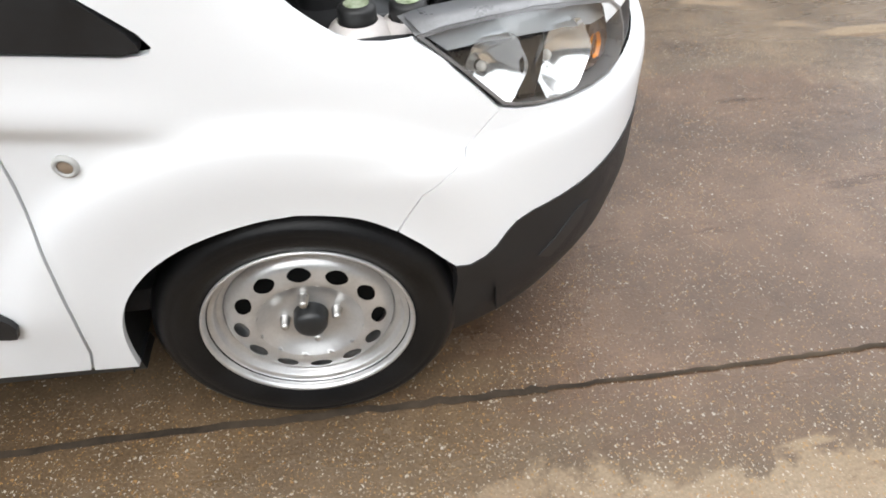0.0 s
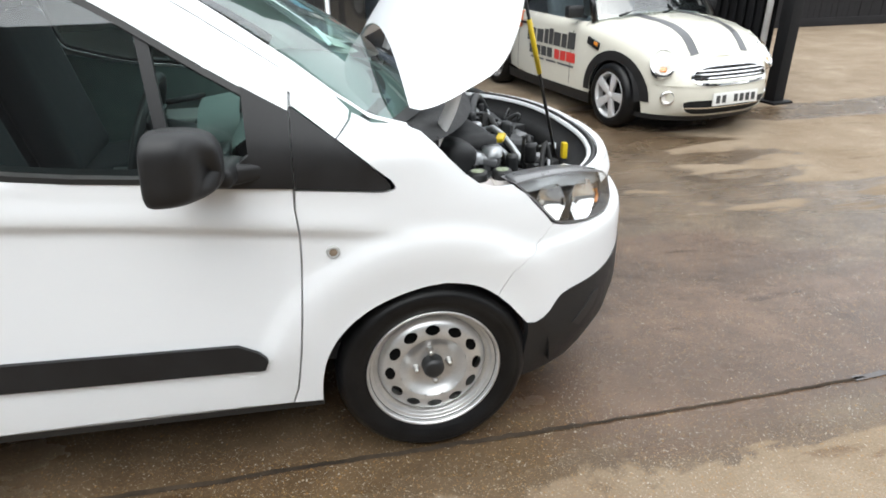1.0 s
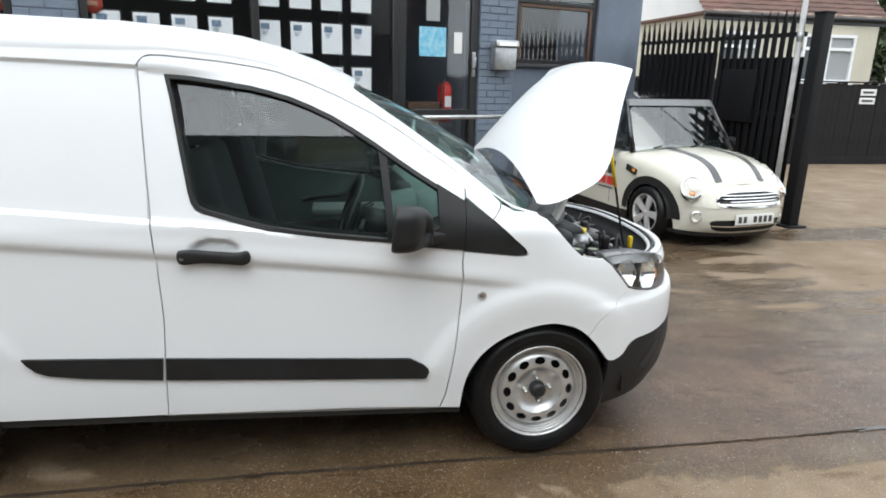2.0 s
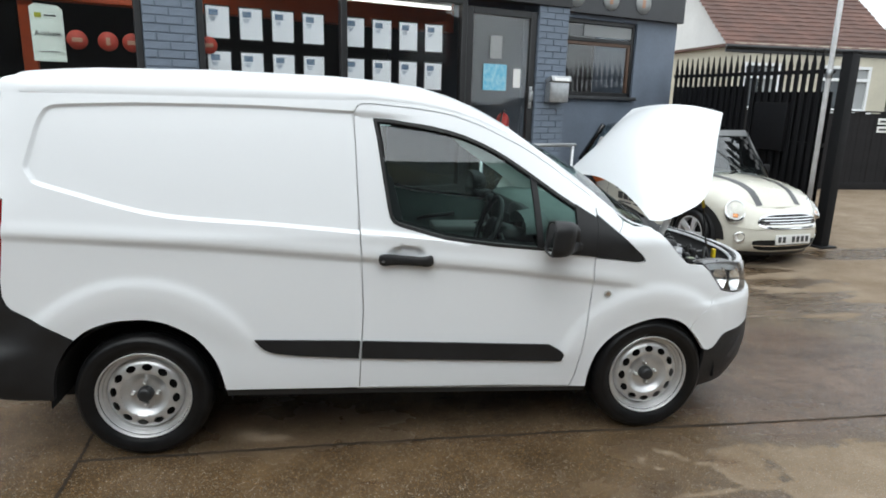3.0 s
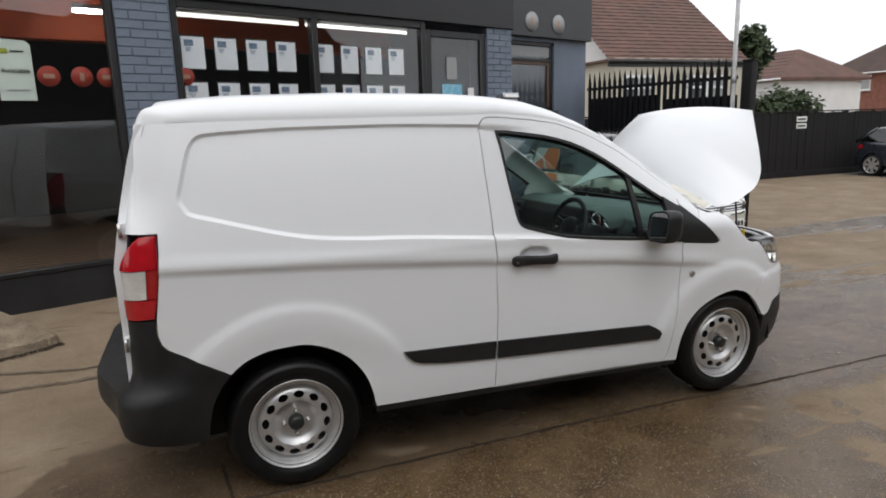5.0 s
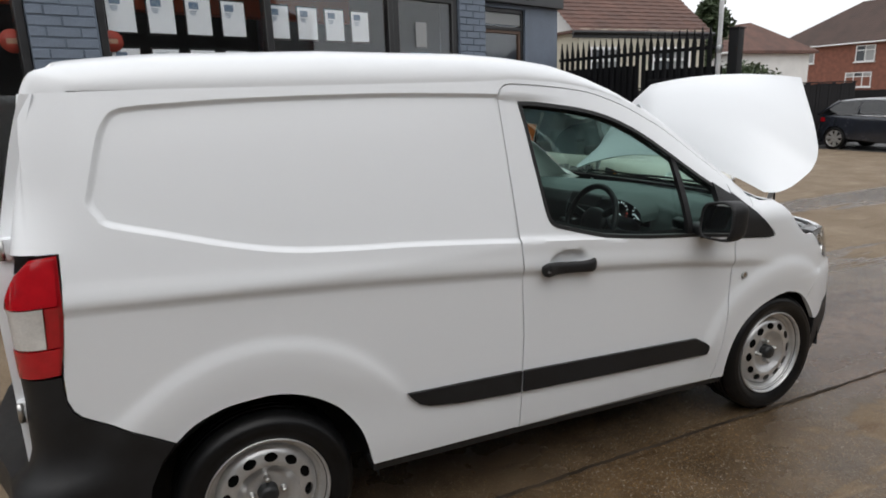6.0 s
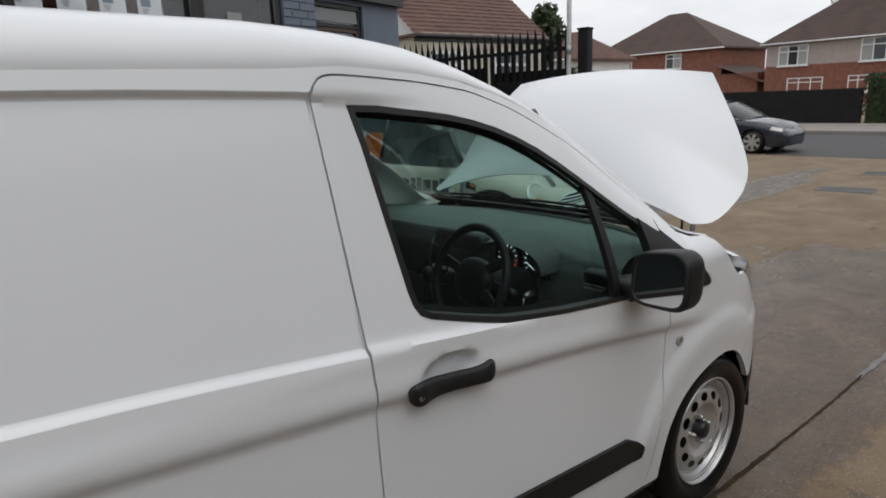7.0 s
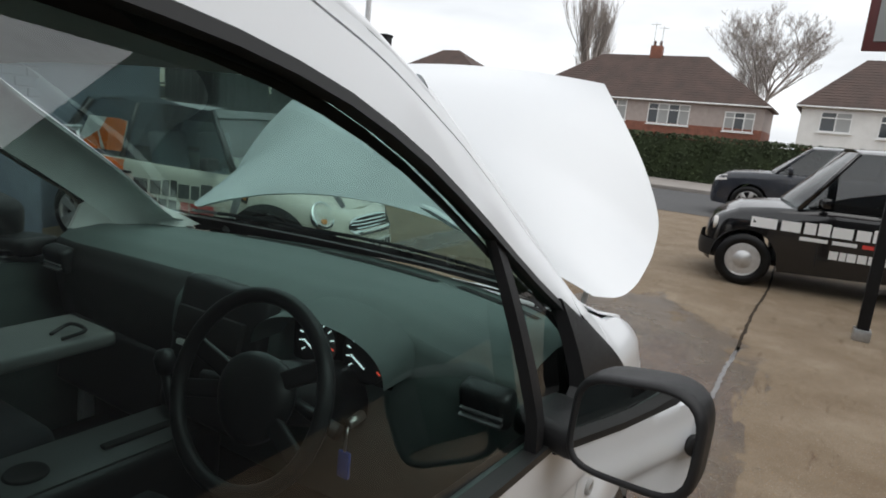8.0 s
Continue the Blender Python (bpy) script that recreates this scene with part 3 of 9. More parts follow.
bump_edge = [(2.786, 0.440), (2.815, 0.432), (2.845, 0.441), (2.868, 0.458), (2.890, 0.486), (2.910, 0.503), (2.943, 0.512), (3.000, 0.514), (3.077, 0.516), (3.150, 0.525), (3.22, 0.54)]
upper = sx(ARCH_F2) + sx(bump_edge) + [(S_NOSE, 0.56), (S_NOSE, 0.690)]
upper += sx(list(reversed([(2.868, 0.7505), (2.900, 0.738), (2.943, 0.726), (3.004, 0.713), (3.060, 0.705), (3.110, 0.700), (3.18, 0.692)]))) + sx([(2.8155, 0.7045), (2.7305, 0.6365)])
front_bumper = part("front_bumper", panel(upper, bodyf(0.0), 0.0145, 1, bodyf(-0.02)), M_WHITE, van, "white upper front bumper")
lower = sx(bump_edge) + [(S_NOSE, 0.555), (S_NOSE, 0.215)] + [(s_at(2.95, 0.3) + 0.1, 0.215), (s_at(2.86, 0.42), 0.218), (s_at(2.80, 0.42), 0.226), (s_at(2.795, 0.42), 0.33)]
part("lower_bumper", panel(lower, bodyf(0.003), 0.025, 1, bodyf(-0.02)), M_BLACKP, front_bumper, "black grained lower bumper")
fog = sx([(2.965, 0.375), (3.055, 0.452), (3.085, 0.450), (3.075, 0.415), (3.000, 0.345)])
part("fog_lamp_recess", panel(fog, bodyf(0.006), 0.03, 1, bodyf(0.0)), M_TRIM, front_bumper, "dark fog lamp blank")
part("grille", panel([(s_at(3.15, 0.7), 0.705), (S_NOSE, 0.70), (S_NOSE, 0.80), (s_at(3.14, 0.8) + 0.03, 0.80)], bodyf(-0.012), 0.04, 0.0), M_BLACKP, van, "black front grille")
part("slam_panel", panel([(s_at(3.11, 0.83) + 0.02, 0.805), (S_NOSE, 0.805), (S_NOSE, 0.85), (s_at(3.06, 0.85), 0.862)], bodyf(-0.004), 0.03, 1, bodyf(-0.03)), M_WHITE, van, "white front cross member")
for name, poly in (("front_bumper", upper), ("lower_bumper", lower)):
    part(name, panel(poly, left(bodyf(0.0015)), 0.05, 0.0), M_WHITE if name == "front_bumper" else M_BLACKP, van)

# headlamp
M_HOUSE = mat("grey_lamp_housing", (0.20, 0.20, 0.205), 0.3, metal=0.3, var=0.15, scale=25)
lamp = part("headlamp", panel(sx(HL), bodyf(-0.075), 0.03, 1, bodyf(-0.001)), M_HOUSE, van, "clear headlamp with bright reflectors in a dark surround")
part("lamp_rim", ring_strip(sx(HL), sx(inset_poly(HL, 0.005)), bodyf(0.001)), M_HOUSE, lamp, "thin grey lamp edge")
lens = part("lens", panel(sx(inset_poly(HL, 0.005)), bodyf(0.002), 0.02, 0.0), M_CLEAR, lamp, "clear outer lens")
lens.visible_shadow = False


def lamp_bowl(x, z, r, name, mt, label, sq=1.0, deep=0.05, out=-0.014):
    c = Vector(body(s_at(x, z), z, out))
    _, _, nx, ny = plan_point(s_at(x, z))
    nrm = Vector((-nx, -ny, 0.16)).normalized()
    a = Vector((0, 0, 1)).cross(nrm).normalized()
    b = nrm.cross(a)
    bm = bmesh.new()

    def f(u, v):
        t = 2 * math.pi * u
        rr = r * (0.14 + 0.86 * v)
        facet = 1 + 0.05 * math.cos(6 * t + 0.6) * v
        return c + a * (rr * facet * math.cos(t) * sq) + b * (rr * facet * math.sin(t)) - nrm * (deep * (1 - v * v))
    surface(bm, f, 27, 7, True)
    bowl = part(name, bm, mt, lamp, label, sharp=12)
    bm = bmesh.new()
    bmesh.ops.create_uvsphere(bm, u_segments=10, v_segments=6, radius=r * 0.15)
    bmesh.ops.translate(bm, verts=bm.verts[:], vec=c - nrm * deep * 0.8)
    part("bulb", bm, M_LAMPW, bowl, "small glass bulb")


M_REFL = mat("satin_reflector_metal", (0.88, 0.88, 0.88), 0.17, metal=0.92, var=0.05, scale=30)
M_SILVER = mat("satin_grey_bezel", (0.58, 0.60, 0.62), 0.30, metal=0.4)
M_GLOSSB = mat("gloss_black_plastic", (0.012, 0.012, 0.013), 0.12, coat=0.6)
M_SMOKE = mat("smoked_amber_plastic", (0.13, 0.075, 0.045), 0.22, coat=0.4, var=0.3, scale=20)
lamp_bowl(3.005, 0.780, 0.066, "main_reflector", M_REFL, "bright reflector bowl", 1.10)
lamp_bowl(2.866, 0.806, 0.062, "dip_reflector", M_REFL, "bright reflector bowl", 1.0)
part("lamp_shelf", panel(sx([(2.752, 0.889), (2.790, 0.858), (2.85, 0.856), (2.93, 0.844), (3.01, 0.828), (3.075, 0.806), (3.115, 0.80), (3.10, 0.832), (3.05, 0.853), (2.99, 0.871), (2.93, 0.884), (2.85, 0.894), (2.785, 0.897)]),
                         bodyf(-0.020), 0.02, 1, bodyf(-0.05)), M_SILVER, lamp, "silver inner lamp shelf")
part("divider", panel(sx([(2.912, 0.745), (2.945, 0.738), (2.962, 0.836), (2.918, 0.842)]), bodyf(-0.016), 0.02, 1, bodyf(-0.06)), M_GLOSSB, lamp, "glossy black divider between reflectors")
part("indicator", panel(sx([(3.066, 0.722), (3.105, 0.716), (3.138, 0.722), (3.145, 0.745), (3.138, 0.778), (3.118, 0.80), (3.085, 0.802), (3.072, 0.76)]), bodyf(-0.028), 0.02, 1, bodyf(-0.06)), M_SMOKE, lamp, "smoked amber indicator end")
HL_TOP = ((2.735, 2.78, 2.85, 2.93, 2.99, 3.05, 3.10, 3.134), (0.896, 0.900, 0.897, 0.888, 0.875, 0.857, 0.837, 0.809))


def lamp_top(u, w):
    x = 2.745 + 0.385 * u
    z = lerp_table(x, *HL_TOP)
    return body(s_at(x, z), z + (0.0, 0.006, 0.008, -0.02)[round(w * 3)], (-0.001, -0.012, -0.060, -0.072)[round(w * 3)])


part("lamp_top", surface(bmesh.new(), lamp_top, 24, 3), M_HOUSE, lamp, "grey upper edge of the lamp unit")
lamp_bowl(3.098, 0.758, 0.024, "indicator_bowl", M_AMBER, "amber indicator reflector", 0.8, 0.02, -0.022)

part("headlamp", panel(sx(HL), left(bodyf(-0.03)), 0.04, 0.0), M_SILVER, van, "clear headlamp on the far side")
lens = part("lens", panel(sx(HL), left(bodyf(0.001)), 0.03, 0.0), M_CLEAR, lamp)
lens.visible_shadow = False


def nose_ring(profile, s0, n=40):
    """A band round the nose from side to side; profile in (out, z)."""
    def f(u, w):
        t = 2 * u - 1
        o, z = profile[round(w * (len(profile) - 1))]
        x, y, zz = body(S_NOSE - abs(t) * (S_NOSE - s0), z, o)
        return (x, y if t <= 0 else VAN_W - y, zz)
    return surface(bmesh.new(), f, n, len(profile) - 1)


part("front_panel", nose_ring([(-0.001, 0.805), (0.0, 0.835), (-0.006, 0.848), (-0.022, 0.853), (-0.034, 0.846)], s_at(3.085, 0.82)), M_WHITE, van, "white nose panel round the engine bay")
part("bay_seal", nose_ring([(-0.034, 0.840), (-0.040, 0.856), (-0.050, 0.857), (-0.054, 0.846)], s_at(2.90, 0.84)), M_SEAL, van, "black rubber bay seal")
part("bay_flange", nose_ring([(-0.054, 0.838), (-0.056, 0.849), (-0.068, 0.848), (-0.074, 0.836)], s_at(2.95, 0.84)), M_WHITE, van, "white inner flange of the bay")
part("radiator_shelf", nose_ring([(-0.073, 0.838), (-0.080, 0.820), (-0.120, 0.790), (-0.150, 0.780), (-0.165, 0.740), (-0.170, 0.50)], s_at(2.90, 0.84)), M_UNDER, van, "black plastic shelf over the radiator")

# rear corner: lamp cluster, bumper, doors
tl = [(-0.469, 1.222), (-0.474, 1.057), (-0.486, 0.970), (-0.503, 0.886), (S_TAIL + 0.02, 0.880), (S_TAIL + 0.012, 1.02), (S_TAIL + 0.02, 1.12), (-0.612, 1.155), (-0.580, 1.192), (-0.535, 1.217)]
cluster = part("tail_lamp", panel(tl, bodyf(-0.006), 0.03, 0.03), M_RED, van, "red and clear rear lamp cluster")
part("red_lens", panel([(-0.475, 1.216), (-0.481, 1.093), (S_TAIL + 0.022, 1.088), (S_TAIL + 0.030, 1.112), (-0.610, 1.148), (-0.580, 1.184), (-0.535, 1.209)], bodyf(0.008), 0.02, 0.02), M_RED, cluster, "red upper lens")
part("clear_lens", panel([(-0.514, 1.088), (-0.522, 0.972), (S_TAIL + 0.022, 0.970), (S_TAIL + 0.020, 1.083)], bodyf(0.005), 0.02, 0.02), M_LAMPW, cluster, "clear reversing lens")
part("red_edge", panel([(-0.480, 1.088), (-0.509, 1.088), (-0.517, 0.972), (-0.491, 0.972)], bodyf(0.006), 0.03, 0.02), M_RED, cluster)
part("red_lens", panel([(-0.492, 0.967), (S_TAIL + 0.022, 0.965), (S_TAIL + 0.026, 0.886), (-0.505, 0.890)], bodyf(0.008), 0.02, 0.02), M_RED, cluster, "red lower lens")


def rear_bump(s, z):
    bulge = lerp_table(z, (0.29, 0.34, 0.39, 0.45, 0.52, 0.555, 0.575, 0.60, 0.65, 0.80, 1.0), (0.012, 0.050, 0.072, 0.082, 0.080, 0.074, 0.050, 0.028, 0.010, 0.003, 0.002))
    return body(s, z, 0.002 + bulge * sstep((-0.33 - s) / 0.3) + 0.13 * sstep((S_TAIL + 0.05 - s) / 0.50) * sstep((0.61 - z) / 0.06))


rb = [(-0.503, 0.880), (-0.503, 0.809), (-0.493, 0.770), (-0.477, 0.747), (-0.454, 0.729), (-0.372, 0.669), (-0.268, 0.596), (-0.310, 0.545), (-0.345, 0.470), (-0.362, 0.390), (-0.370, 0.312),
      (-0.474, 0.328), (-0.58, 0.372), (-0.70, 0.412), (-0.90, 0.430), (-1.45, 0.435), (-1.45, 0.62), (-0.78, 0.64), (S_TAIL - 0.02, 0.66), (S_TAIL + 0.02, 0.70), (S_TAIL + 0.015, 0.80), (S_TAIL + 0.02, 0.880)]
part("rear_bumper", panel(rb, rear_bump, 0.025, 0.03), M_BLACKP, van, "black grained wraparound rear bumper")
part("rear_door", panel([(S_TAIL - 0.012, 0.60), (-1.445, 0.60), (-1.445, 1.66), (S_TAIL - 0.012, 1.66)], bodyf(0.030), 0.05, 1, bodyf(-0.01)), M_WHITE, van, "white rear door")
part("rear_door", panel([(S_TAIL - 0.012, 0.60), (-1.445, 0.60), (-1.445, 1.66), (S_TAIL - 0.012, 1.66)], left(bodyf(0.004)), 0.1, 0.0), M_WHITE, van, "white rear door")
for z in (1.245, 0.775):
    hx, hy, _ = body(S_TAIL + 0.03, z)
    hinge = part("hinge", boxm((hx - 0.014, hy + 0.035, z), (0.034, 0.05, 0.060), 0.006), M_WHITE, van, "white door hinge")
    part("hinge_pin", tube(bmesh.new(), [(hx - 0.022, hy + 0.004, z - 0.028), (hx - 0.022, hy + 0.004, z + 0.028)], 0.008, 10), M_NUT, hinge, "bare steel pin")

# rubbing strips and sill
for poly in ([(0.510, 0.578), (0.528, 0.553), (0.555, 0.527), (0.595, 0.511), (0.717, 0.493), (0.985, 0.472), (0.993, 0.558)],
             [(1.004, 0.557), (0.999, 0.471), (1.500, 0.443), (1.945, 0.419), (1.978, 0.418), (1.991, 0.421), (2.003, 0.449), (1.998, 0.462), (1.981, 0.477), (1.926, 0.507), (1.45, 0.533)]):
    part("rubbing_strip", panel(poly, bodyf(0.013), 0.03, 0.012), M_BLACKP, van, "black plastic rubbing strip")
part("sill", panel([(0.374, 0.328), (1.0, 0.311), (2.05, 0.269), (2.142, 0.261), (2.142, 0.232), (1.0, 0.276), (0.374, 0.292)], bodyf(-0.012), 0.05, 0.08), M_TRIM, van, "dark sill moulding")

# door handle
bm = bmesh.new()
hp = [body(x, z, o) for x, z, o in ((1.076, 0.957, 0.008), (1.10, 0.957, 0.016), (1.15, 0.954, 0.024), (1.21, 0.950, 0.027), (1.27, 0.947, 0.023), (1.31, 0.947, 0.015), (1.334, 0.948, 0.006))]
pts = smooth_line(hp, 32)


def handle_f(u, v):
    i = round(v * 32)
    t = 2 * math.pi * u
    e = max(0.01, (1 - abs(2 * v - 1) ** 5) ** 0.5)
    w = 0.0225 + 0.007 * math.exp(-((v - 0.14) / 0.18) ** 2) + 0.007 * math.exp(-((v - 0.90) / 0.14) ** 2)
    c, s = math.cos(t), math.sin(t)
    return (pts[i].x, pts[i].y + 0.014 * math.copysign(abs(c) ** 0.7, c) * e, pts[i].z + w * math.copysign(abs(s) ** 0.8, s) * e + 0.004 * math.exp(-((v - 0.90) / 0.09) ** 2))


surface(bm, handle_f, 18, 32, True)
handle = part("door_handle", bm, M_BLACKP, door, "black pull handle over a dished recess")
lk = pts[5]
part("lock_barrel", lathe(bmesh.new(), [(0.0, -0.0125), (0.0065, -0.0125), (0.008, -0.010), (0.008, 0.002)], lk.x, lk.y, lk.z - 0.004, 14), M_HOUSE, handle, "round dark metal lock")


# roof, pillars and glazing
ROOF_C = ((-0.60, -0.54, -0.515, -0.48, -0.42, -0.30, -0.16, 0.34, 0.87, 1.10, 1.295, 1.45, 1.56, 1.65, 1.75), (1.73, 1.740, 1.746, 1.752, 1.760, 1.771, 1.780, 1.787, 1.776, 1.762, 1.741, 1.702, 1.658, 1.612, 1.560))


def side_edge(x):
    z = top_z(x)
    return Vector(body(x, z) if x <= 2.3 else body(s_at(x, z), z))


REAR_RIM = [body(-0.42 + (S_TAIL + 0.42) * k / 24, 1.662) for k in range(25)]


def rear_x(y):
    """Where the rear rim of the body stands at the breadth y."""
    return lerp_table(y, [p[1] for p in REAR_RIM], [p[0] for p in REAR_RIM])


def roof_point(u, q):
    """u 0 at the rear, 1 at the windscreen; q 0 at the right-hand rail, 1 at the left-hand one."""
    qq = min(q, 1 - q) * 2
    y0 = REAR_RIM[0][1]
    xr = rear_x(y0 + (CY - y0) * qq)
    x = xr + u ** 1.25 * (1.71 - xr)
    e = side_edge(max(x, -0.415))
    ez = e.z if x > -0.415 else 1.662
    y = e.y + (CY - e.y) * qq
    zc = lerp_table(x, *ROOF_C)
    power = lerp_table(x, (0.9, 1.5, 1.71), (11, 3.6, 2.2))
    f = (1 - (1 - qq) ** power) ** 0.5 * (1 - (1 - min(1.0, (x - xr) / 0.06)) ** 3)
    xx = x + 0.04 * (qq ** 0.6) * sstep((x - 1.4) / 0.31)
    return (xx, y if q <= 0.5 else VAN_W - y, ez + (zc - ez) * f)


def roof_f(u, v):
    q = 0.5 * (2 * v) ** 2.2 if v <= 0.5 else 1 - 0.5 * (2 - 2 * v) ** 2.2
    return roof_point(u, q)


part("roof", surface(bmesh.new(), roof_f, 90, 56), M_WHITE, van, "white roof skin")
WS = ((1.71, 1.80, 1.884, 2.0, 2.115, 2.22, 2.311, 2.345), (1.556, 1.490, 1.426, 1.345, 1.268, 1.196, 1.133, 1.108))


def ws_edge(x):
    """The edge of the windscreen, close beside the top of the pillar lower down."""
    e, k = side_edge(x), sstep((x - 1.71) / 0.34)
    return Vector((x, 0.262 + (e.y + 0.030 - 0.262) * k, lerp_table(x, *WS) * (1 - k) + (e.z + 0.005) * k))


def pillar_f(flip):
    def f(u, v):
        x = 1.70 + u * 0.735
        a, b = side_edge(x), ws_edge(min(x + 0.03 * v, 2.435))
        p = a.lerp(b, v)
        p.z += (0.004 + 0.012 * max(0.0, 1 - 1.6 * u)) * math.sin(math.pi * v)
        p.y -= 0.008 * math.sin(math.pi * v)
        if v == 1:
            p.z -= 0.004
        return (p.x, VAN_W - p.y if flip else p.y, p.z)
    return f


part("windscreen_pillar", surface(bmesh.new(), pillar_f(False), 30, 8), M_WHITE, van, "white windscreen pillar")
part("windscreen_pillar", surface(bmesh.new(), pillar_f(True), 16, 4), M_WHITE, van, "white windscreen pillar")


def screen_f(inset=0.0, lift=0.0):
    def f(u, v):
        x = 1.712 + v * 0.722
        e = ws_edge(x)
        e.y += inset
        c = Vector((1.752 + v * 0.86, CY, 1.560 - v * 0.498 + 0.034 * math.sin(math.pi * v)))
        t = 1 - abs(2 * u - 1)
        k = 1 - (1 - t) ** 2.2
        y = e.y + (CY - e.y) * t
        return (e.x + (c.x - e.x) * k, y if u <= 0.5 else VAN_W - y, e.z + (c.z - e.z) * k + lift + 0.012 * math.sin(math.pi * v))
    return f


ws = part("windscreen", surface(bmesh.new(), screen_f(0.006, -0.004), 30, 14), M_GLASSW, van, "green-tinted windscreen")
ws.visible_shadow = False
fs = screen_f(0.004, -0.001)
bm = bmesh.new()
surface(bm, lambda u, v: fs(u, v * 0.022), 30, 2)
part("screen_header", bm, M_SEAL, van, "black windscreen edge band")
bm = bmesh.new()
surface(bm, lambda u, v: fs(u, 0.955 + v * 0.045), 30, 2)
part("screen_footer", bm, M_SEAL, van, "black windscreen edge band")
cow = screen_f(0.0, 0.0)


def cowl_f(u, v):
    p = cow(u, 1.0)
    return (p[0] - 0.01 + (0.06 + 0.12 * (1 - abs(2 * u - 1)) ** 0.5) * v, p[1], p[2] - 0.005 - 0.06 * v + 0.02 * math.sin(math.pi * v))


part("cowl", surface(bmesh.new(), cowl_f, 24, 4), M_BLACKP, van, "black scuttle grille")
for y0, y1 in ((0.45, 1.15), (1.05, 1.5)):
    bm = bmesh.new()
    wp = [Vector(screen_f(0, 0.012)(min(1, max(0, (y0 + (y1 - y0) * k / 8 - 0.225) / 1.31)), 0.985 - 0.028 * math.sin(k / 8 * 2.6))) for k in range(9)]
    tube(bm, wp, 0.007, 6)
    part("wiper", bm, M_BLACKP, van, "black wiper blade")


# raised bonnet
BR = smooth_line([(2.462, 0.150, 1.098), (2.474, 0.098, 1.074), (2.510, 0.076, 1.028), (2.565, 0.070, 0.972), (2.630, 0.072, 0.915), (2.720, 0.085, 0.893), (2.850, 0.150, 0.885), (2.980, 0.240, 0.865), (3.110, 0.340, 0.830)], 42)
BC = smooth_line([(2.590, CY, 1.125), (2.680, CY, 1.108), (2.780, CY, 1.082), (2.860, CY, 1.052), (2.940, CY, 1.014), (3.020, CY, 0.965), (3.090, CY, 0.905), (3.150, CY, 0.830)], 42)
HINGE = Vector((2.447, 0, 1.10))
LIFT = Matrix.Rotation(radians(-72.5), 3, "Y")


def bonnet_f(inner):
    def f(u, v):
        i = round(u * 42)
        t = 1 - abs(2 * v - 1)
        r, c = BR[i], BC[i]
        k, kz = 1 - (1 - t) ** 2.0, 1 - (1 - t) ** 2.6
        y = r.y + (CY - r.y) * t
        p = Vector((r.x + (c.x - r.x) * k, y if v <= 0.5 else VAN_W - y, r.z + (c.z - r.z) * kz))
        p += (Vector((2.60, CY, 0.45)) - p).normalized() * inner
        return LIFT @ (p - HINGE) + HINGE
    return f


def shell(fa, fb, nu, nv):
    """Two sheets closed round the rim."""
    bm = bmesh.new()
    surface(bm, fa, nu, nv)
    top = bm.verts[:]
    surface(bm, fb, nu, nv)
    bm.verts.ensure_lookup_table()
    n = len(top)
    ring = [i for i in range(nu + 1)] + [j * (nu + 1) + nu for j in range(1, nv + 1)] + [nv * (nu + 1) + i for i in range(nu - 1, -1, -1)] + [j * (nu + 1) for j in range(nv - 1, 0, -1)]
    for a, b in zip(ring, ring[1:] + ring[:1]):
        e = bm.edges.get((bm.verts[a], bm.verts[b]))
        if e:
            e.smooth = False
        try:
            bm.faces.new((bm.verts[a], bm.verts[b], bm.verts[n + b], bm.verts[n + a]))
        except ValueError:
            pass
    bmesh.ops.recalc_face_normals(bm, faces=bm.faces[:])
    return bm


bonnet = part("bonnet", shell(bonnet_f(0.0), bonnet_f(0.014), 42, 40), M_WHITE, van, "white bonnet propped wide open")

# left-hand side
part("rear_bumper", panel(rb, left(rear_bump), 0.05, 0.0), M_BLACKP, van, "black grained wraparound rear bumper")
part("tail_lamp", panel(tl, left(bodyf(0.005)), 0.05, 0.0), M_RED, van, "red rear lamp cluster")
part("side_panel", panel(side_poly, left(bodyf()), 0.05, 0.0), M_WHITE, van)
part("recessed_field", panel(FIELD, left(bodyf(-0.0125)), 0.05, 0.0), M_WHITE, van)
door_l = part("door", panel(door_poly, left(bodyf()), 0.04, -0.02, hole=WIN), M_WHITE, van, "white passenger's door")
gl = part("window_glass", panel(GL, left(pane_f), 0.3, 0.0), M_GLASS, door_l, "lightly tinted side window")
gl.visible_shadow = False
part("door_jamb", ring_strip(inset_poly(door_poly, -0.011), inset_poly(door_poly, 0.012), bodyf(-0.011)), M_WHITE_IN, van, "white door aperture edge")
part("window_seal", ring_strip(inset_poly(WIN, 0.001), inset_poly(WIN, 0.022), left(bodyf(-0.004)), -0.03), M_SEAL, door_l)
part("front_wing", panel(wing_poly, left(bodyf()), 0.05, 0.0), M_WHITE, van)
part("trim_corner", panel([(2.136, 1.178), (2.241, 1.079), (2.374, 0.958), (2.350, 0.930), (2.134, 0.954)], left(bodyf(0.004)), 0.05, 0.0), M_BLACKP, van)

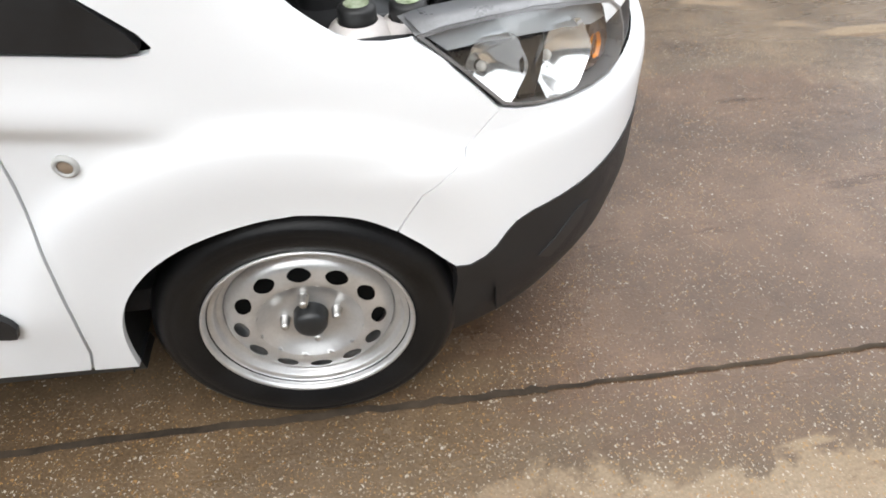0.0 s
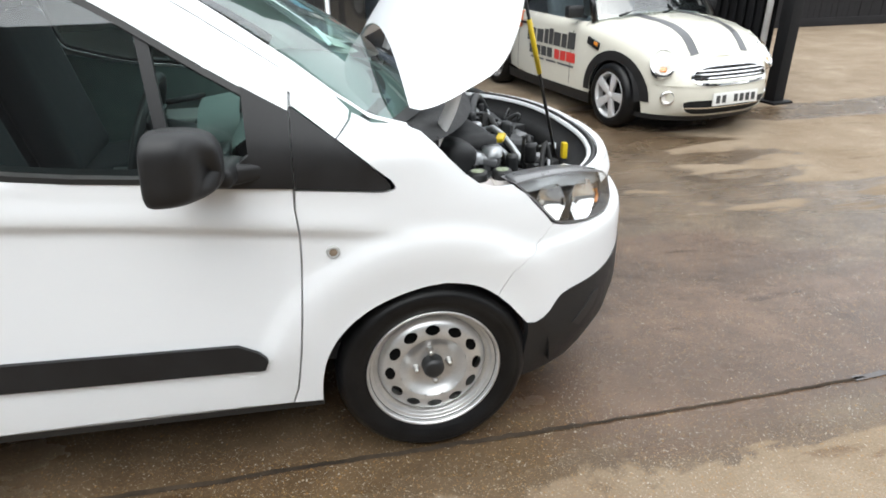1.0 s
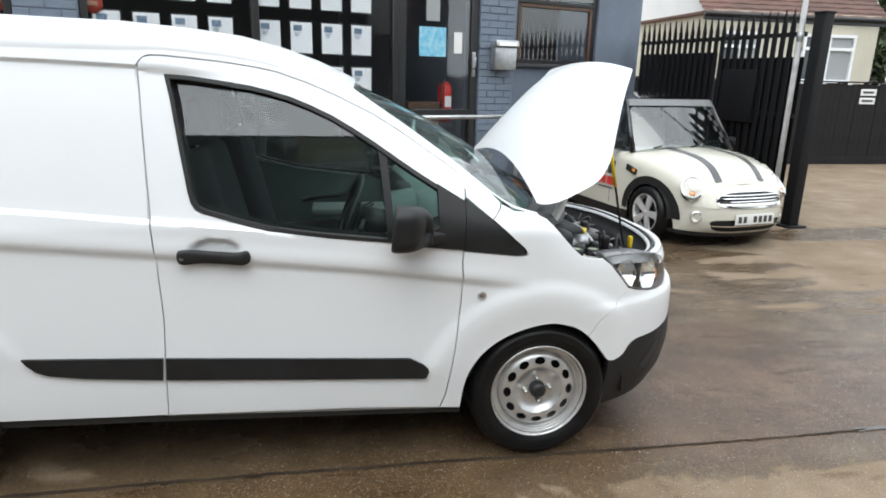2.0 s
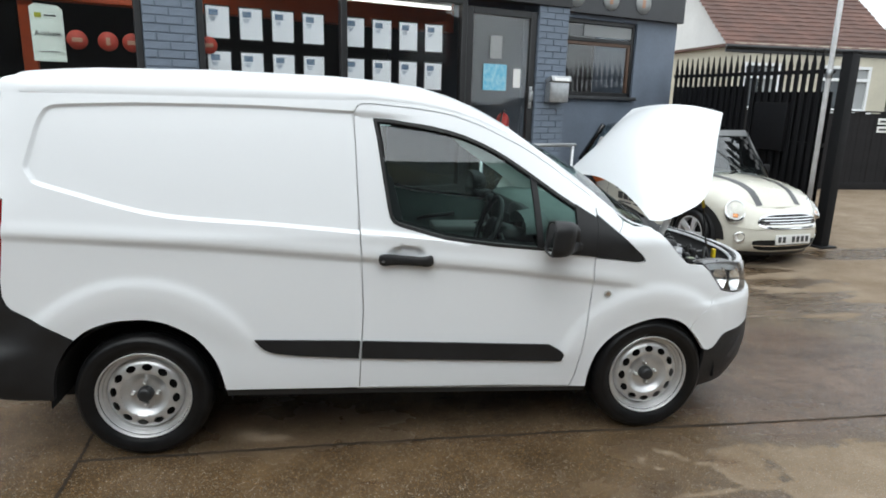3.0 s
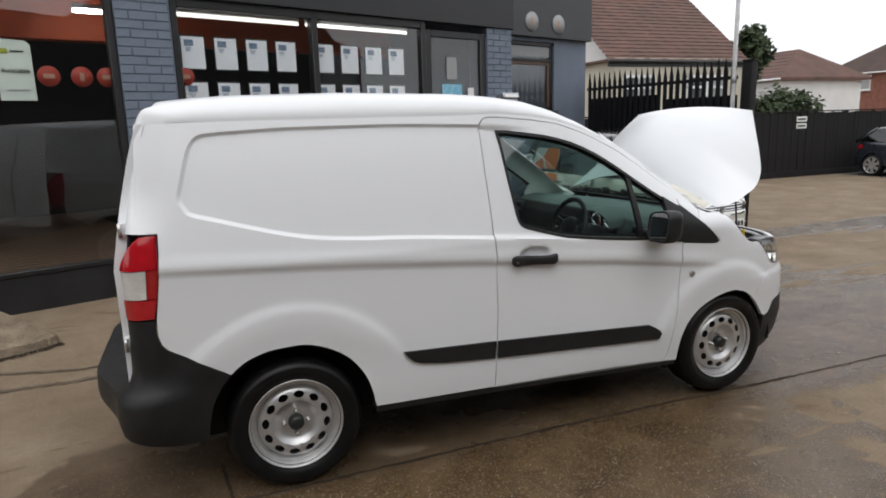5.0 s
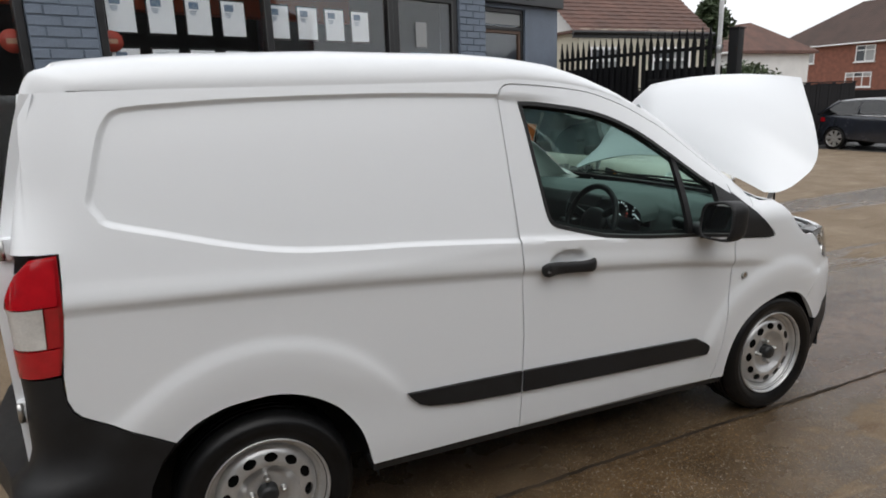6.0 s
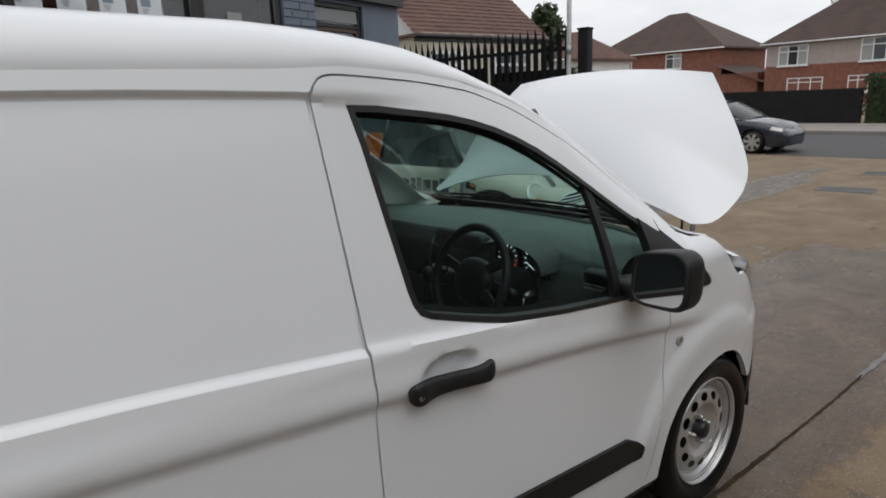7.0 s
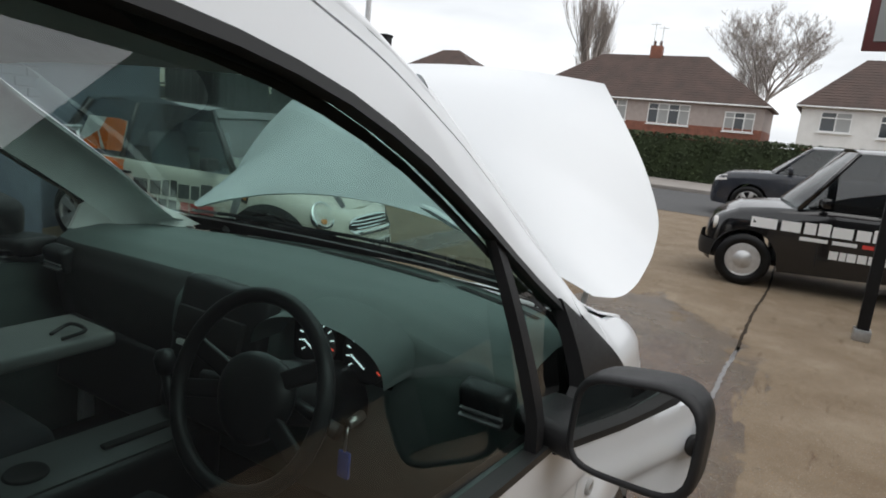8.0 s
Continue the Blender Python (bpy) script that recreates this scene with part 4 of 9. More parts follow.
# arches and underbody
for cx, x0 in ((0.0, 0.38), (2.489, 0.375)):
    for yy0, yy1 in ((0.052 if cx == 0 else 0.085, 0.40), (1.36, 1.675)):
        bm = bmesh.new()
        r = x0 + 0.012
        arc = [(-r, -0.02 if cx == 0 else -0.085)] + [(r * math.cos(math.pi * (1 - i / 26)), r * math.sin(math.pi * (1 - i / 26))) for i in range(27)] + [(r, -0.02)]
        yi = yy1 if yy0 < 1 else yy0
        surface(bm, lambda u, w: (cx + arc[round(u * 28)][0], yy0 + (yy1 - yy0) * w, 0.285 + arc[round(u * 28)][1]), 28, 2)
        surface(bm, lambda u, w: (cx + arc[round(u * 28)][0] * w, yi, 0.285 + (arc[round(u * 28)][1] if w > 0.5 else -0.09)), 28, 1)
        part("arch_liner", bm, M_UNDER, van, "black wheel arch liner")
for y in (0.175, VAN_W - 0.175):
    part("splash_guard", boxm((2.128, y, 0.375), (0.012, 0.24, 0.25), 0.003), M_UNDER, van, "black arch closing panel")
bm = bmesh.new()
box(bm, (1.245, CY, 0.235), (1.62, 1.30, 0.10), 0.02)
box(bm, (1.245, CY, 0.21), (3.5, 0.9, 0.12), 0.02)
box(bm, (-0.55, CY, 0.33), (0.3, 1.4, 0.06), 0.02)
part("underbody", bm, M_UNDER, van, "dark floor pan")


# ---------------------------------------------------------------- road wheels
def build_wheel(parent, rt=0.305, rr=0.213, w=0.185, tone=M_STEEL):
    """A steel wheel and tyre about the y axis, its face towards -y, in the parent's frame."""
    k = rr / 0.213
    tyre = bmesh.new()
    prof = [(rr - 0.012, 0.010), (rr - 0.004, 0.000), (rr + 0.004, -0.004), (rr + 0.012, -0.010), (rr + 0.030, -0.019), (rr + 0.047, -0.022), (rr + 0.050, -0.0205), (rr + 0.053, -0.022), (rr + 0.066, -0.017), (rt - 0.016, -0.006),
            (rt - 0.006, 0.006), (rt - 0.002, 0.020)]
    for i in range(5):
        y0 = 0.026 + i * (w - 0.062) / 4.4
        prof += [(rt, y0), (rt, y0 + 0.018), (rt - 0.007, y0 + 0.019), (rt - 0.007, y0 + 0.024)]
    prof += [(rt - 0.002, w - 0.02), (rt - 0.01, w), (rr + 0.04, w + 0.02), (rr, w)]
    lathe(tyre, prof, 0, 0, 0, 72)
    ty = part("tyre", tyre, M_RUBBER, parent, "black radial tyre with dressed sidewall")
    rim = bmesh.new()
    prof = [(0.2045, 0.012), (0.212, 0.002), (0.2135, -0.005), (0.2105, -0.009), (0.206, -0.007), (0.2035, 0.000), (0.2030, 0.012), (0.1985, 0.0155), (0.1920, 0.0145), (0.1895, 0.018), (0.1885, 0.030), (0.184, 0.034), (0.1765, 0.033),
            (0.1735, 0.040), (0.171, 0.052), (0.169, 0.10), (0.169, 0.17)]
    lathe(rim, [(r * k, h) for r, h in prof], 0, 0, 0, 72)
    rm = part("rim", rim, tone, parent, "silver painted steel rim")
    disc = bmesh.new()

    def dish(r):
        return lerp_table(r, (0.0, 0.030, 0.062, 0.072, 0.082, 0.092, 0.100, 0.108, 0.115, 0.123, 0.150, 0.158, 0.165, 0.170, 0.174),
                          (0.034, 0.034, 0.034, 0.033, 0.029, 0.022, 0.015, 0.009, 0.0065, 0.0062, 0.013, 0.016, 0.022, 0.030, 0.045))
    for q in range(12):
        a0 = 2 * math.pi * q / 12

        def f(s, r):
            a = a0 + s / 0.14
            return (r * k * math.cos(a), dish(r), r * k * math.sin(a))
        h = math.pi / 12 * 0.14
        hole = [(0.0215 * math.cos(t) * (1 + 0.1 * math.cos(2 * t)), 0.1385 + 0.0160 * math.sin(t)) for t in [2 * math.pi * i / 16 for i in range(16)]]
        panel([(-h, 0.108), (h, 0.108), (h, 0.174), (-h, 0.174)], f, 0.011, 0.0, hole=hole, bm=disc)
    surface(disc, lambda u, v: ((0.001 + 0.107 * v) * k * math.cos(2 * math.pi * u), dish(0.001 + 0.107 * v), (0.001 + 0.107 * v) * k * math.sin(2 * math.pi * u)), 72, 18, True)
    bmesh.ops.remove_doubles(disc, verts=disc.verts[:], dist=0.0006)
    ds = part("disc", disc, tone, parent, "silver wheel disc with twelve slots", sharp=60)
    dk = bmesh.new()
    lathe(dk, [(0.0, 0.075), (0.165 * k, 0.075)], 0, 0, 0, 36)
    part("brake_plate", dk, M_UNDER, parent, "dark brake parts behind the disc")
    cap = bmesh.new()
    lathe(cap, [(0.0, -0.008), (0.020, -0.007), (0.030, -0.002), (0.034, 0.006), (0.036, 0.034)], 0, 0, 0, 28)
    part("hub_cap", cap, M_TRIM, ds, "black centre cap")
    for i in range(4):
        a = math.pi / 2 * i + 0.12
        nut = bmesh.new()
        lathe(nut, [(0.0, 0.006), (0.006, 0.006), (0.0095, 0.010), (0.0105, 0.022), (0.0125, 0.034)], 0.054 * math.cos(a), 0, 0.054 * math.sin(a), 6)
        part("wheel_nut", nut, M_NUT, ds, "steel wheel nut")
    return ty


wheel = part("wheel", bmesh.new(), M_STEEL, van)
bpy.data.objects.remove(wheel)
wheel = new("wheel")
build_wheel(wheel)
wheel.parent = van
wheel.matrix_basis = pose(0, 0.068, 0.305, 0, 8, 0)
for x, y, ry, rz in ((2.489, 0.068, 0, 0), (0, VAN_W - 0.068, 0, 180), (2.489, VAN_W - 0.068, 0, 180)):
    w2 = copy_thing(wheel, pose(x, y, 0.305, 0, ry, rz))


# ---------------------------------------------------------------- materials of the place
def math_node(nt, op, a, b=None, clamp=False):
    n = nt.nodes.new("ShaderNodeMath")
    n.operation, n.use_clamp = op, clamp
    for i, v in enumerate((a, b)):
        if v is None:
            continue
        if isinstance(v, (int, float)):
            n.inputs[i].default_value = v
        else:
            nt.links.new(v, n.inputs[i])
    return n.outputs[0]


def noise_node(nt, vec, scale, detail=5.0, rough=0.55):
    n = nt.nodes.new("ShaderNodeTexNoise")
    n.inputs["Scale"].default_value, n.inputs["Detail"].default_value, n.inputs["Roughness"].default_value = scale, detail, rough
    nt.links.new(vec, n.inputs["Vector"])
    return n.outputs["Fac"]


def ramp_node(nt, fac, stops):
    r = nt.nodes.new("ShaderNodeValToRGB")
    while len(r.color_ramp.elements) < len(stops):
        r.color_ramp.elements.new(0.5)
    for e, (p, c) in zip(r.color_ramp.elements, stops):
        e.position, e.color = p, (*c, 1)
    nt.links.new(fac, r.inputs[0])
    return r.outputs[0]


def mix_node(nt, fac, a, b, mode="MIX"):
    m = nt.nodes.new("ShaderNodeMixRGB")
    m.blend_type = mode
    for i, v in enumerate((fac, a, b)):
        if isinstance(v, (int, float)):
            m.inputs[i].default_value = v
        elif isinstance(v, tuple):
            m.inputs[i].default_value = (*v, 1)
        else:
            nt.links.new(v, m.inputs[i])
    return m.outputs[0]


def forecourt_material():
    """Old exposed-aggregate concrete, dry and tan with dark wet areas."""
    m = bpy.data.materials.new("forecourt_concrete")
    m.use_nodes = True
    nt = m.node_tree
    bsdf = nt.nodes["Principled BSDF"]
    tc = nt.nodes.new("ShaderNodeTexCoord")
    vec = tc.outputs["Object"]
    sep = nt.nodes.new("ShaderNodeSeparateXYZ")
    nt.links.new(vec, sep.inputs[0])
    x, y = sep.outputs[0], sep.outputs[1]
    wet = None
    for cx, cy, rx, ry in ((2.1, 1.25, 2.75, 1.65), (3.9, 1.1, 1.7, 1.35), (9.2, 3.75, 4.2, 0.35), (10.0, 3.35, 2.2, 0.2), (1.0, -0.85, 2.35, 1.2), (-0.38, 0.12, 0.95, 0.78), (4.4, 1.9, 1.5, 1.7), (4.6, 1.05, 2.6, 1.22), (5.3, 3.95, 1.3, 0.6), (2.2, -0.25, 1.6, 0.8), (4.0, -0.02, 2.0, 0.35)):
        ex = math_node(nt, "POWER", math_node(nt, "ABSOLUTE", math_node(nt, "MULTIPLY", math_node(nt, "SUBTRACT", x, cx), 1 / rx)), 2.0)
        ey = math_node(nt, "POWER", math_node(nt, "ABSOLUTE", math_node(nt, "MULTIPLY", math_node(nt, "SUBTRACT", y, cy), 1 / ry)), 2.0)
        f = math_node(nt, "SUBTRACT", 1.0, math_node(nt, "ADD", ex, ey))
        wet = f if wet is None else math_node(nt, "MAXIMUM", wet, f)
    big = noise_node(nt, vec, 0.9, 6.0, 0.6)
    mid = noise_node(nt, vec, 4.0, 5.0, 0.6)
    field = math_node(nt, "ADD", wet, math_node(nt, "MULTIPLY", math_node(nt, "SUBTRACT", big, 0.5), 2.0))
    field = math_node(nt, "ADD", field, math_node(nt, "MULTIPLY", math_node(nt, "SUBTRACT", mid, 0.5), 0.9))
    # the dry apron beyond the wet strip along the joint
    apron = math_node(nt, "MINIMUM", math_node(nt, "MULTIPLY", math_node(nt, "SUBTRACT", x, 2.72), 0.5), math_node(nt, "MULTIPLY", math_node(nt, "SUBTRACT", -0.21, y), 2.2))
    apron = math_node(nt, "ADD", math_node(nt, "MULTIPLY", apron, -1.6), math_node(nt, "ADD", math_node(nt, "MULTIPLY", math_node(nt, "SUBTRACT", mid, 0.5), 2.0), math_node(nt, "MULTIPLY", math_node(nt, "SUBTRACT", big, 0.5), 0.6)))
    field = math_node(nt, "MINIMUM", field, apron)
    mp = nt.nodes.new("ShaderNodeMapping")
    mp.inputs["Scale"].default_value, mp.inputs["Rotation"].default_value = (0.55, 2.6, 1.0), (0, 0, radians(-16))
    nt.links.new(vec, mp.inputs[0])
    streak = noise_node(nt, mp.outputs[0], 1.5, 5.0, 0.55)
    for cx, cy, rx, ry in ((6.7, 2.25, 2.0, 0.95), (5.6, -0.6, 2.8, 0.55)):
        ex = math_node(nt, "POWER", math_node(nt, "ABSOLUTE", math_node(nt, "MULTIPLY", math_node(nt, "SUBTRACT", x, cx), 1 / rx)), 2.0)
        ey = math_node(nt, "POWER", math_node(nt, "ABSOLUTE", math_node(nt, "MULTIPLY", math_node(nt, "SUBTRACT", y, cy), 1 / ry)), 2.0)
        dryf = math_node(nt, "ADD", math_node(nt, "SUBTRACT", 1.0, math_node(nt, "ADD", ex, ey)), math_node(nt, "MULTIPLY", math_node(nt, "SUBTRACT", streak, 0.52), 6.0))
        field = math_node(nt, "MINIMUM", field, math_node(nt, "SUBTRACT", 0.35, dryf))
    wetm = nt.nodes.new("ShaderNodeMapRange")
    wetm.inputs[1].default_value, wetm.inputs[2].default_value = -0.03, 0.09
    wetm.clamp = True
    nt.links.new(field, wetm.inputs[0])
    wetf = wetm.outputs[0]
    dry = ramp_node(nt, noise_node(nt, vec, 1.7, 8.0, 0.65), ((0.30, (0.165, 0.115, 0.070)), (0.55, (0.225, 0.171, 0.117)), (0.75, (0.315, 0.253, 0.183))))
    damp = ramp_node(nt, noise_node(nt, vec, 2.6, 8.0, 0.65), ((0.30, (0.068, 0.046, 0.028)), (0.52, (0.110, 0.076, 0.047)), (0.75, (0.170, 0.121, 0.078))))
    base = mix_node(nt, wetf, dry, damp)
    fine = noise_node(nt, vec, 130.0, 3.0, 0.6)
    base = mix_node(nt, 0.45, base, ramp_node(nt, fine, ((0.30, (0.55, 0.53, 0.5)), (0.7, (1.4, 1.4, 1.4)))), "MULTIPLY")
    bay = nt.nodes.new("ShaderNodeMapRange")
    bay.inputs[1].default_value, bay.inputs[2].default_value = 0.25, -0.15
    bay.clamp = True
    nt.links.new(y, bay.inputs[0])
    east = nt.nodes.new("ShaderNodeMapRange")
    east.inputs[1].default_value, east.inputs[2].default_value, east.inputs[3].default_value, east.inputs[4].default_value = 2.0, 4.5, 1.0, 0.25
    east.clamp = True
    nt.links.new(x, east.inputs[0])
    bare = math_node(nt, "MULTIPLY", bay.outputs[0], east.outputs[0])
    rich = math_node(nt, "MULTIPLY", math_node(nt, "MULTIPLY", bare, wetf), 0.75)
    base = mix_node(nt, rich, base, (0.80, 0.72, 0.53), "MULTIPLY")
    # oily reddish film on the wet ground by the front wheel
    film = None
    for cx, cy, rx, ry in ((3.5, 0.75, 1.5, 0.95), (4.5, 0.40, 1.5, 0.60)):
        ex = math_node(nt, "POWER", math_node(nt, "MULTIPLY", math_node(nt, "SUBTRACT", x, cx), 1 / rx), 2.0)
        ey = math_node(nt, "POWER", math_node(nt, "MULTIPLY", math_node(nt, "SUBTRACT", y, cy), 1 / ry), 2.0)
        f = math_node(nt, "SUBTRACT", 1.0, math_node(nt, "ADD", ex, ey))
        film = f if film is None else math_node(nt, "MAXIMUM", film, f)
    film = math_node(nt, "ADD", film, math_node(nt, "MULTIPLY", math_node(nt, "SUBTRACT", streak, 0.5), 2.4))
    film = math_node(nt, "MULTIPLY", math_node(nt, "MULTIPLY", film, 2.2, True), math_node(nt, "MULTIPLY", wetf, 0.9))
    base = mix_node(nt, film, base, (0.88, 0.76, 0.76), "MULTIPLY")
    # dark drip stains on the dry part
    stain = noise_node(nt, mp.outputs[0], 3.1, 6.0, 0.7)
    stain = ramp_node(nt, stain, ((0.60, (0, 0, 0)), (0.66, (0.8, 0.8, 0.8))))
    base = mix_node(nt, stain, base, (0.60, 0.52, 0.46), "MULTIPLY")
    stone = None
    warp = nt.nodes.new("ShaderNodeTexNoise")
    warp.inputs["Scale"].default_value = 140.0
    nt.links.new(vec, warp.inputs["Vector"])
    shift = nt.nodes.new("ShaderNodeVectorMath")
    shift.operation = "MULTIPLY_ADD"
    shift.inputs[1].default_value = (0.014, 0.014, 0.0)
    nt.links.new(warp.outputs["Color"], shift.inputs[0])
    nt.links.new(vec, shift.inputs[2])
    for scale, big_r, share in ((70.0, 0.30, 0.66), (130.0, 0.40, 0.36), (230.0, 0.45, 0.30)):
        vor = nt.nodes.new("ShaderNodeTexVoronoi")
        vor.inputs["Scale"].default_value = scale
        nt.links.new(shift.outputs[0], vor.inputs["Vector"])
        sc = nt.nodes.new("ShaderNodeSeparateColor")
        nt.links.new(vor.outputs["Color"], sc.inputs[0])
        size = math_node(nt, "LESS_THAN", vor.outputs["Distance"], math_node(nt, "MULTIPLY", sc.outputs[0], big_r))
        lim = math_node(nt, "SUBTRACT", math_node(nt, "ADD", share + 0.32, math_node(nt, "MULTIPLY", math_node(nt, "SUBTRACT", 0.55, mid), 1.3)), math_node(nt, "MULTIPLY", bare, 0.42))
        one = math_node(nt, "MULTIPLY", size, math_node(nt, "GREATER_THAN", sc.outputs[1], lim))
        scol = ramp_node(nt, sc.outputs[2], ((0.0, (0.24, 0.125, 0.040)), (0.30, (0.36, 0.22, 0.085)), (0.55, (0.13, 0.10, 0.075)), (0.72, (0.30, 0.24, 0.165)), (0.98, (0.42, 0.38, 0.32))))
        base = mix_node(nt, math_node(nt, "MULTIPLY", one, 0.75), base, scol)
        stone = one if stone is None else math_node(nt, "MAXIMUM", stone, one)
    nt.links.new(base, bsdf.inputs["Base Color"])
    bsdf.inputs["Specular IOR Level"].default_value = 0.44
    pool = nt.nodes.new("ShaderNodeMapRange")
    pool.inputs[1].default_value, pool.inputs[2].default_value, pool.inputs[3].default_value, pool.inputs[4].default_value = 0.05, 1.0, 0.38, 0.12
    pool.clamp = True
    nt.links.new(field, pool.inputs[0])
    rough = mix_node(nt, wetf, (0.85, 0.85, 0.85), pool.outputs[0])
    nt.links.new(rough, bsdf.inputs["Roughness"])
    hgt = math_node(nt, "ADD", math_node(nt, "MULTIPLY", fine, 0.5), math_node(nt, "MULTIPLY", stone, 0.5))
    hgt = math_node(nt, "ADD", hgt, math_node(nt, "MULTIPLY", mid, 2.0))
    bp = nt.nodes.new("ShaderNodeBump")
    bp.inputs["Distance"].default_value = 0.006
    nt.links.new(math_node(nt, "SUBTRACT", 0.8, math_node(nt, "MULTIPLY", pool.outputs[0], -0.2)), bp.inputs["Strength"])
    nt.links.new(hgt, bp.inputs["Height"])
    nt.links.new(bp.outputs[0], bsdf.inputs["Normal"])
    return m


M_FORE = forecourt_material()
M_SLAB = mat("old_tan_concrete", (0.125, 0.094, 0.062), 0.85, scale=7, color2=(0.30, 0.240, 0.170), bump=1.0, bscale=45)
M_DARKLINE = mat("dirt_in_joint", (0.022, 0.017, 0.013), 0.95, spec=0.1, scale=5, color2=(0.060, 0.045, 0.032))
M_SILT = mat("damp_silt_in_joint", (0.075, 0.054, 0.036), 0.7, scale=9, color2=(0.17, 0.130, 0.090), bump=0.4, bscale=60)
# Wet joint; its grey lift over the dirt tone stands for reflected sky.
M_WETJOINT = mat("wet_joint_sky_tone", (0.060, 0.050, 0.046), 0.10, scale=7, color2=(0.12, 0.108, 0.105), bump=0.05, bscale=30)
M_ASPHALT = mat("road_asphalt", (0.044, 0.043, 0.045), 0.75, scale=0.8, color2=(0.082, 0.080, 0.080), bump=0.3, bscale=80)
M_PAVE = mat("pavement_grey", (0.26, 0.235, 0.215), 0.85, var=0.15, scale=1.2)
M_BLUEB = mat("blue_grey_painted_brick", (0.150, 0.184, 0.236), 0.6, var=0.14, scale=5, bump=0.25, bscale=60)
M_BLUEW = mat("blue_grey_masonry_paint", (0.150, 0.180, 0.230), 0.65, var=0.12, scale=2.5, bump=0.2, bscale=45)
M_MORTAR = mat("painted_mortar", (0.128, 0.158, 0.203), 0.8, var=0.1, scale=20)
M_FRAME = mat("black_powder_coat", (0.014, 0.014, 0.015), 0.4, var=0.2, scale=12)
M_FASCIA = mat("black_fascia_board", (0.018, 0.018, 0.02), 0.45, var=0.2, scale=4)
M_FASCIAG = mat("dark_grey_fascia", (0.045, 0.047, 0.052), 0.5, var=0.15, scale=4)
M_PAPER = mat("white_paper", (0.88, 0.89, 0.92), 0.7, var=0.02, scale=9)
M_PRINT = mat("blue_printed_photo", (0.06, 0.13, 0.26), 0.6, scale=60, color2=(0.30, 0.36, 0.42))
M_INK = mat("dark_ink", (0.05, 0.05, 0.05), 0.7)
M_ORANGE = mat("orange_wall_paint", (0.48, 0.072, 0.014), 0.6, var=0.1, scale=4)
# Near-black tone that puts the gloom of the rooms into the surface colour.
M_ROOMSHADE = mat("interior_shade_tone", (0.030, 0.027, 0.026), 0.8, var=0.2, scale=2)
M_FLOORS = mat("brown_wood_floor", (0.22, 0.145, 0.10), 0.45, var=0.25, scale=6)
M_FLOORD = mat("dark_wood_floor", (0.032, 0.024, 0.020), 0.45, var=0.25, scale=6)
M_REDS = mat("red_sticker", (0.40, 0.045, 0.025), 0.5)
M_WHITES = mat("white_sticker", (0.75, 0.75, 0.74), 0.5)
M_SKYP = mat("sky_blue_poster", (0.10, 0.42, 0.62), 0.5, scale=20, color2=(0.35, 0.60, 0.70))
M_GALV = mat("galvanised_steel", (0.42, 0.43, 0.44), 0.35, metal=0.8, var=0.15, scale=20)
M_REDP = mat("fire_red_paint", (0.50, 0.02, 0.015), 0.3, coat=0.3)
M_WOODF = mat("brown_window_wood", (0.10, 0.055, 0.035), 0.5, var=0.2, scale=20)
M_BLACKF = mat("black_painted_steel", (0.007, 0.007, 0.008), 0.6, spec=0.25, var=0.25, scale=14)
M_POLE = mat("weathered_white_pole", (0.74, 0.75, 0.77), 0.5, var=0.12, scale=10)
M_TILE = mat("red_brown_roof_tile", (0.112, 0.062, 0.050), 0.85, var=0.3, scale=1.6, bump=0.4, bscale=30)
M_TILED = mat("dark_brown_roof_tile", (0.085, 0.058, 0.050), 0.85, var=0.25, scale=0.8, bump=0.4, bscale=20)
M_CREAM = mat("cream_render", (0.52, 0.485, 0.39), 0.85, var=0.08, scale=1.5)
M_PEB = mat("grey_pebbledash", (0.36, 0.31, 0.29), 0.95, var=0.1, scale=3, bump=0.4, bscale=40)
M_WREND = mat("white_render", (0.68, 0.68, 0.67), 0.85, var=0.06, scale=1.5)
M_BRICK = mat("red_house_brick", (0.205, 0.083, 0.057), 0.85, var=0.25, scale=3, bump=0.4, bscale=30)
M_UPVC = mat("white_window_plastic", (0.74, 0.75, 0.75), 0.4)
M_PANE = mat("dark_window_pane", (0.035, 0.042, 0.048), 0.06, spec=0.6)
M_NET = mat("pale_net_curtain", (0.30, 0.31, 0.31), 0.5)
# For the unseen backdrop only, dark so that the glass reflects little.
M_BACKDROP = mat("dark_backdrop", (0.050, 0.052, 0.055), 0.9, var=0.12, scale=0.6)
M_BOARD = mat("dark_fence_board", (0.017, 0.016, 0.017), 0.85, spec=0.2, var=0.3, scale=3)
M_HEDGE = mat("clipped_hedge_leaf", (0.027, 0.040, 0.015), 0.85, scale=1.2, color2=(0.044, 0.062, 0.024))
M_LEAF = mat("evergreen_leaf", (0.030, 0.048, 0.022), 0.7, scale=2, color2=(0.075, 0.105, 0.045))
M_BARK = mat("grey_bark", (0.32, 0.285, 0.265), 0.9, var=0.2, scale=4)
M_STRIP = glow_mat("dim_strip_diffuser", (1.0, 0.98, 0.93), 1.1)
M_TUBE = glow_mat("lit_fluorescent_tube", (1.0, 0.97, 0.92), 30.0)

# ---------------------------------------------------------------- ground
AANG = 18.52
FA, FB = pose(0, 3.83, 0, 0, 0, AANG), pose(5.4, 6.9, 0, 0, 0, AANG)
CA, SA = math.cos(radians(AANG)), math.sin(radians(AANG))


def shop_uv(x, y):
    """Along the shop front and out behind it."""
    return x * CA + (y - 3.83) * SA, -x * SA + (y - 3.83) * CA


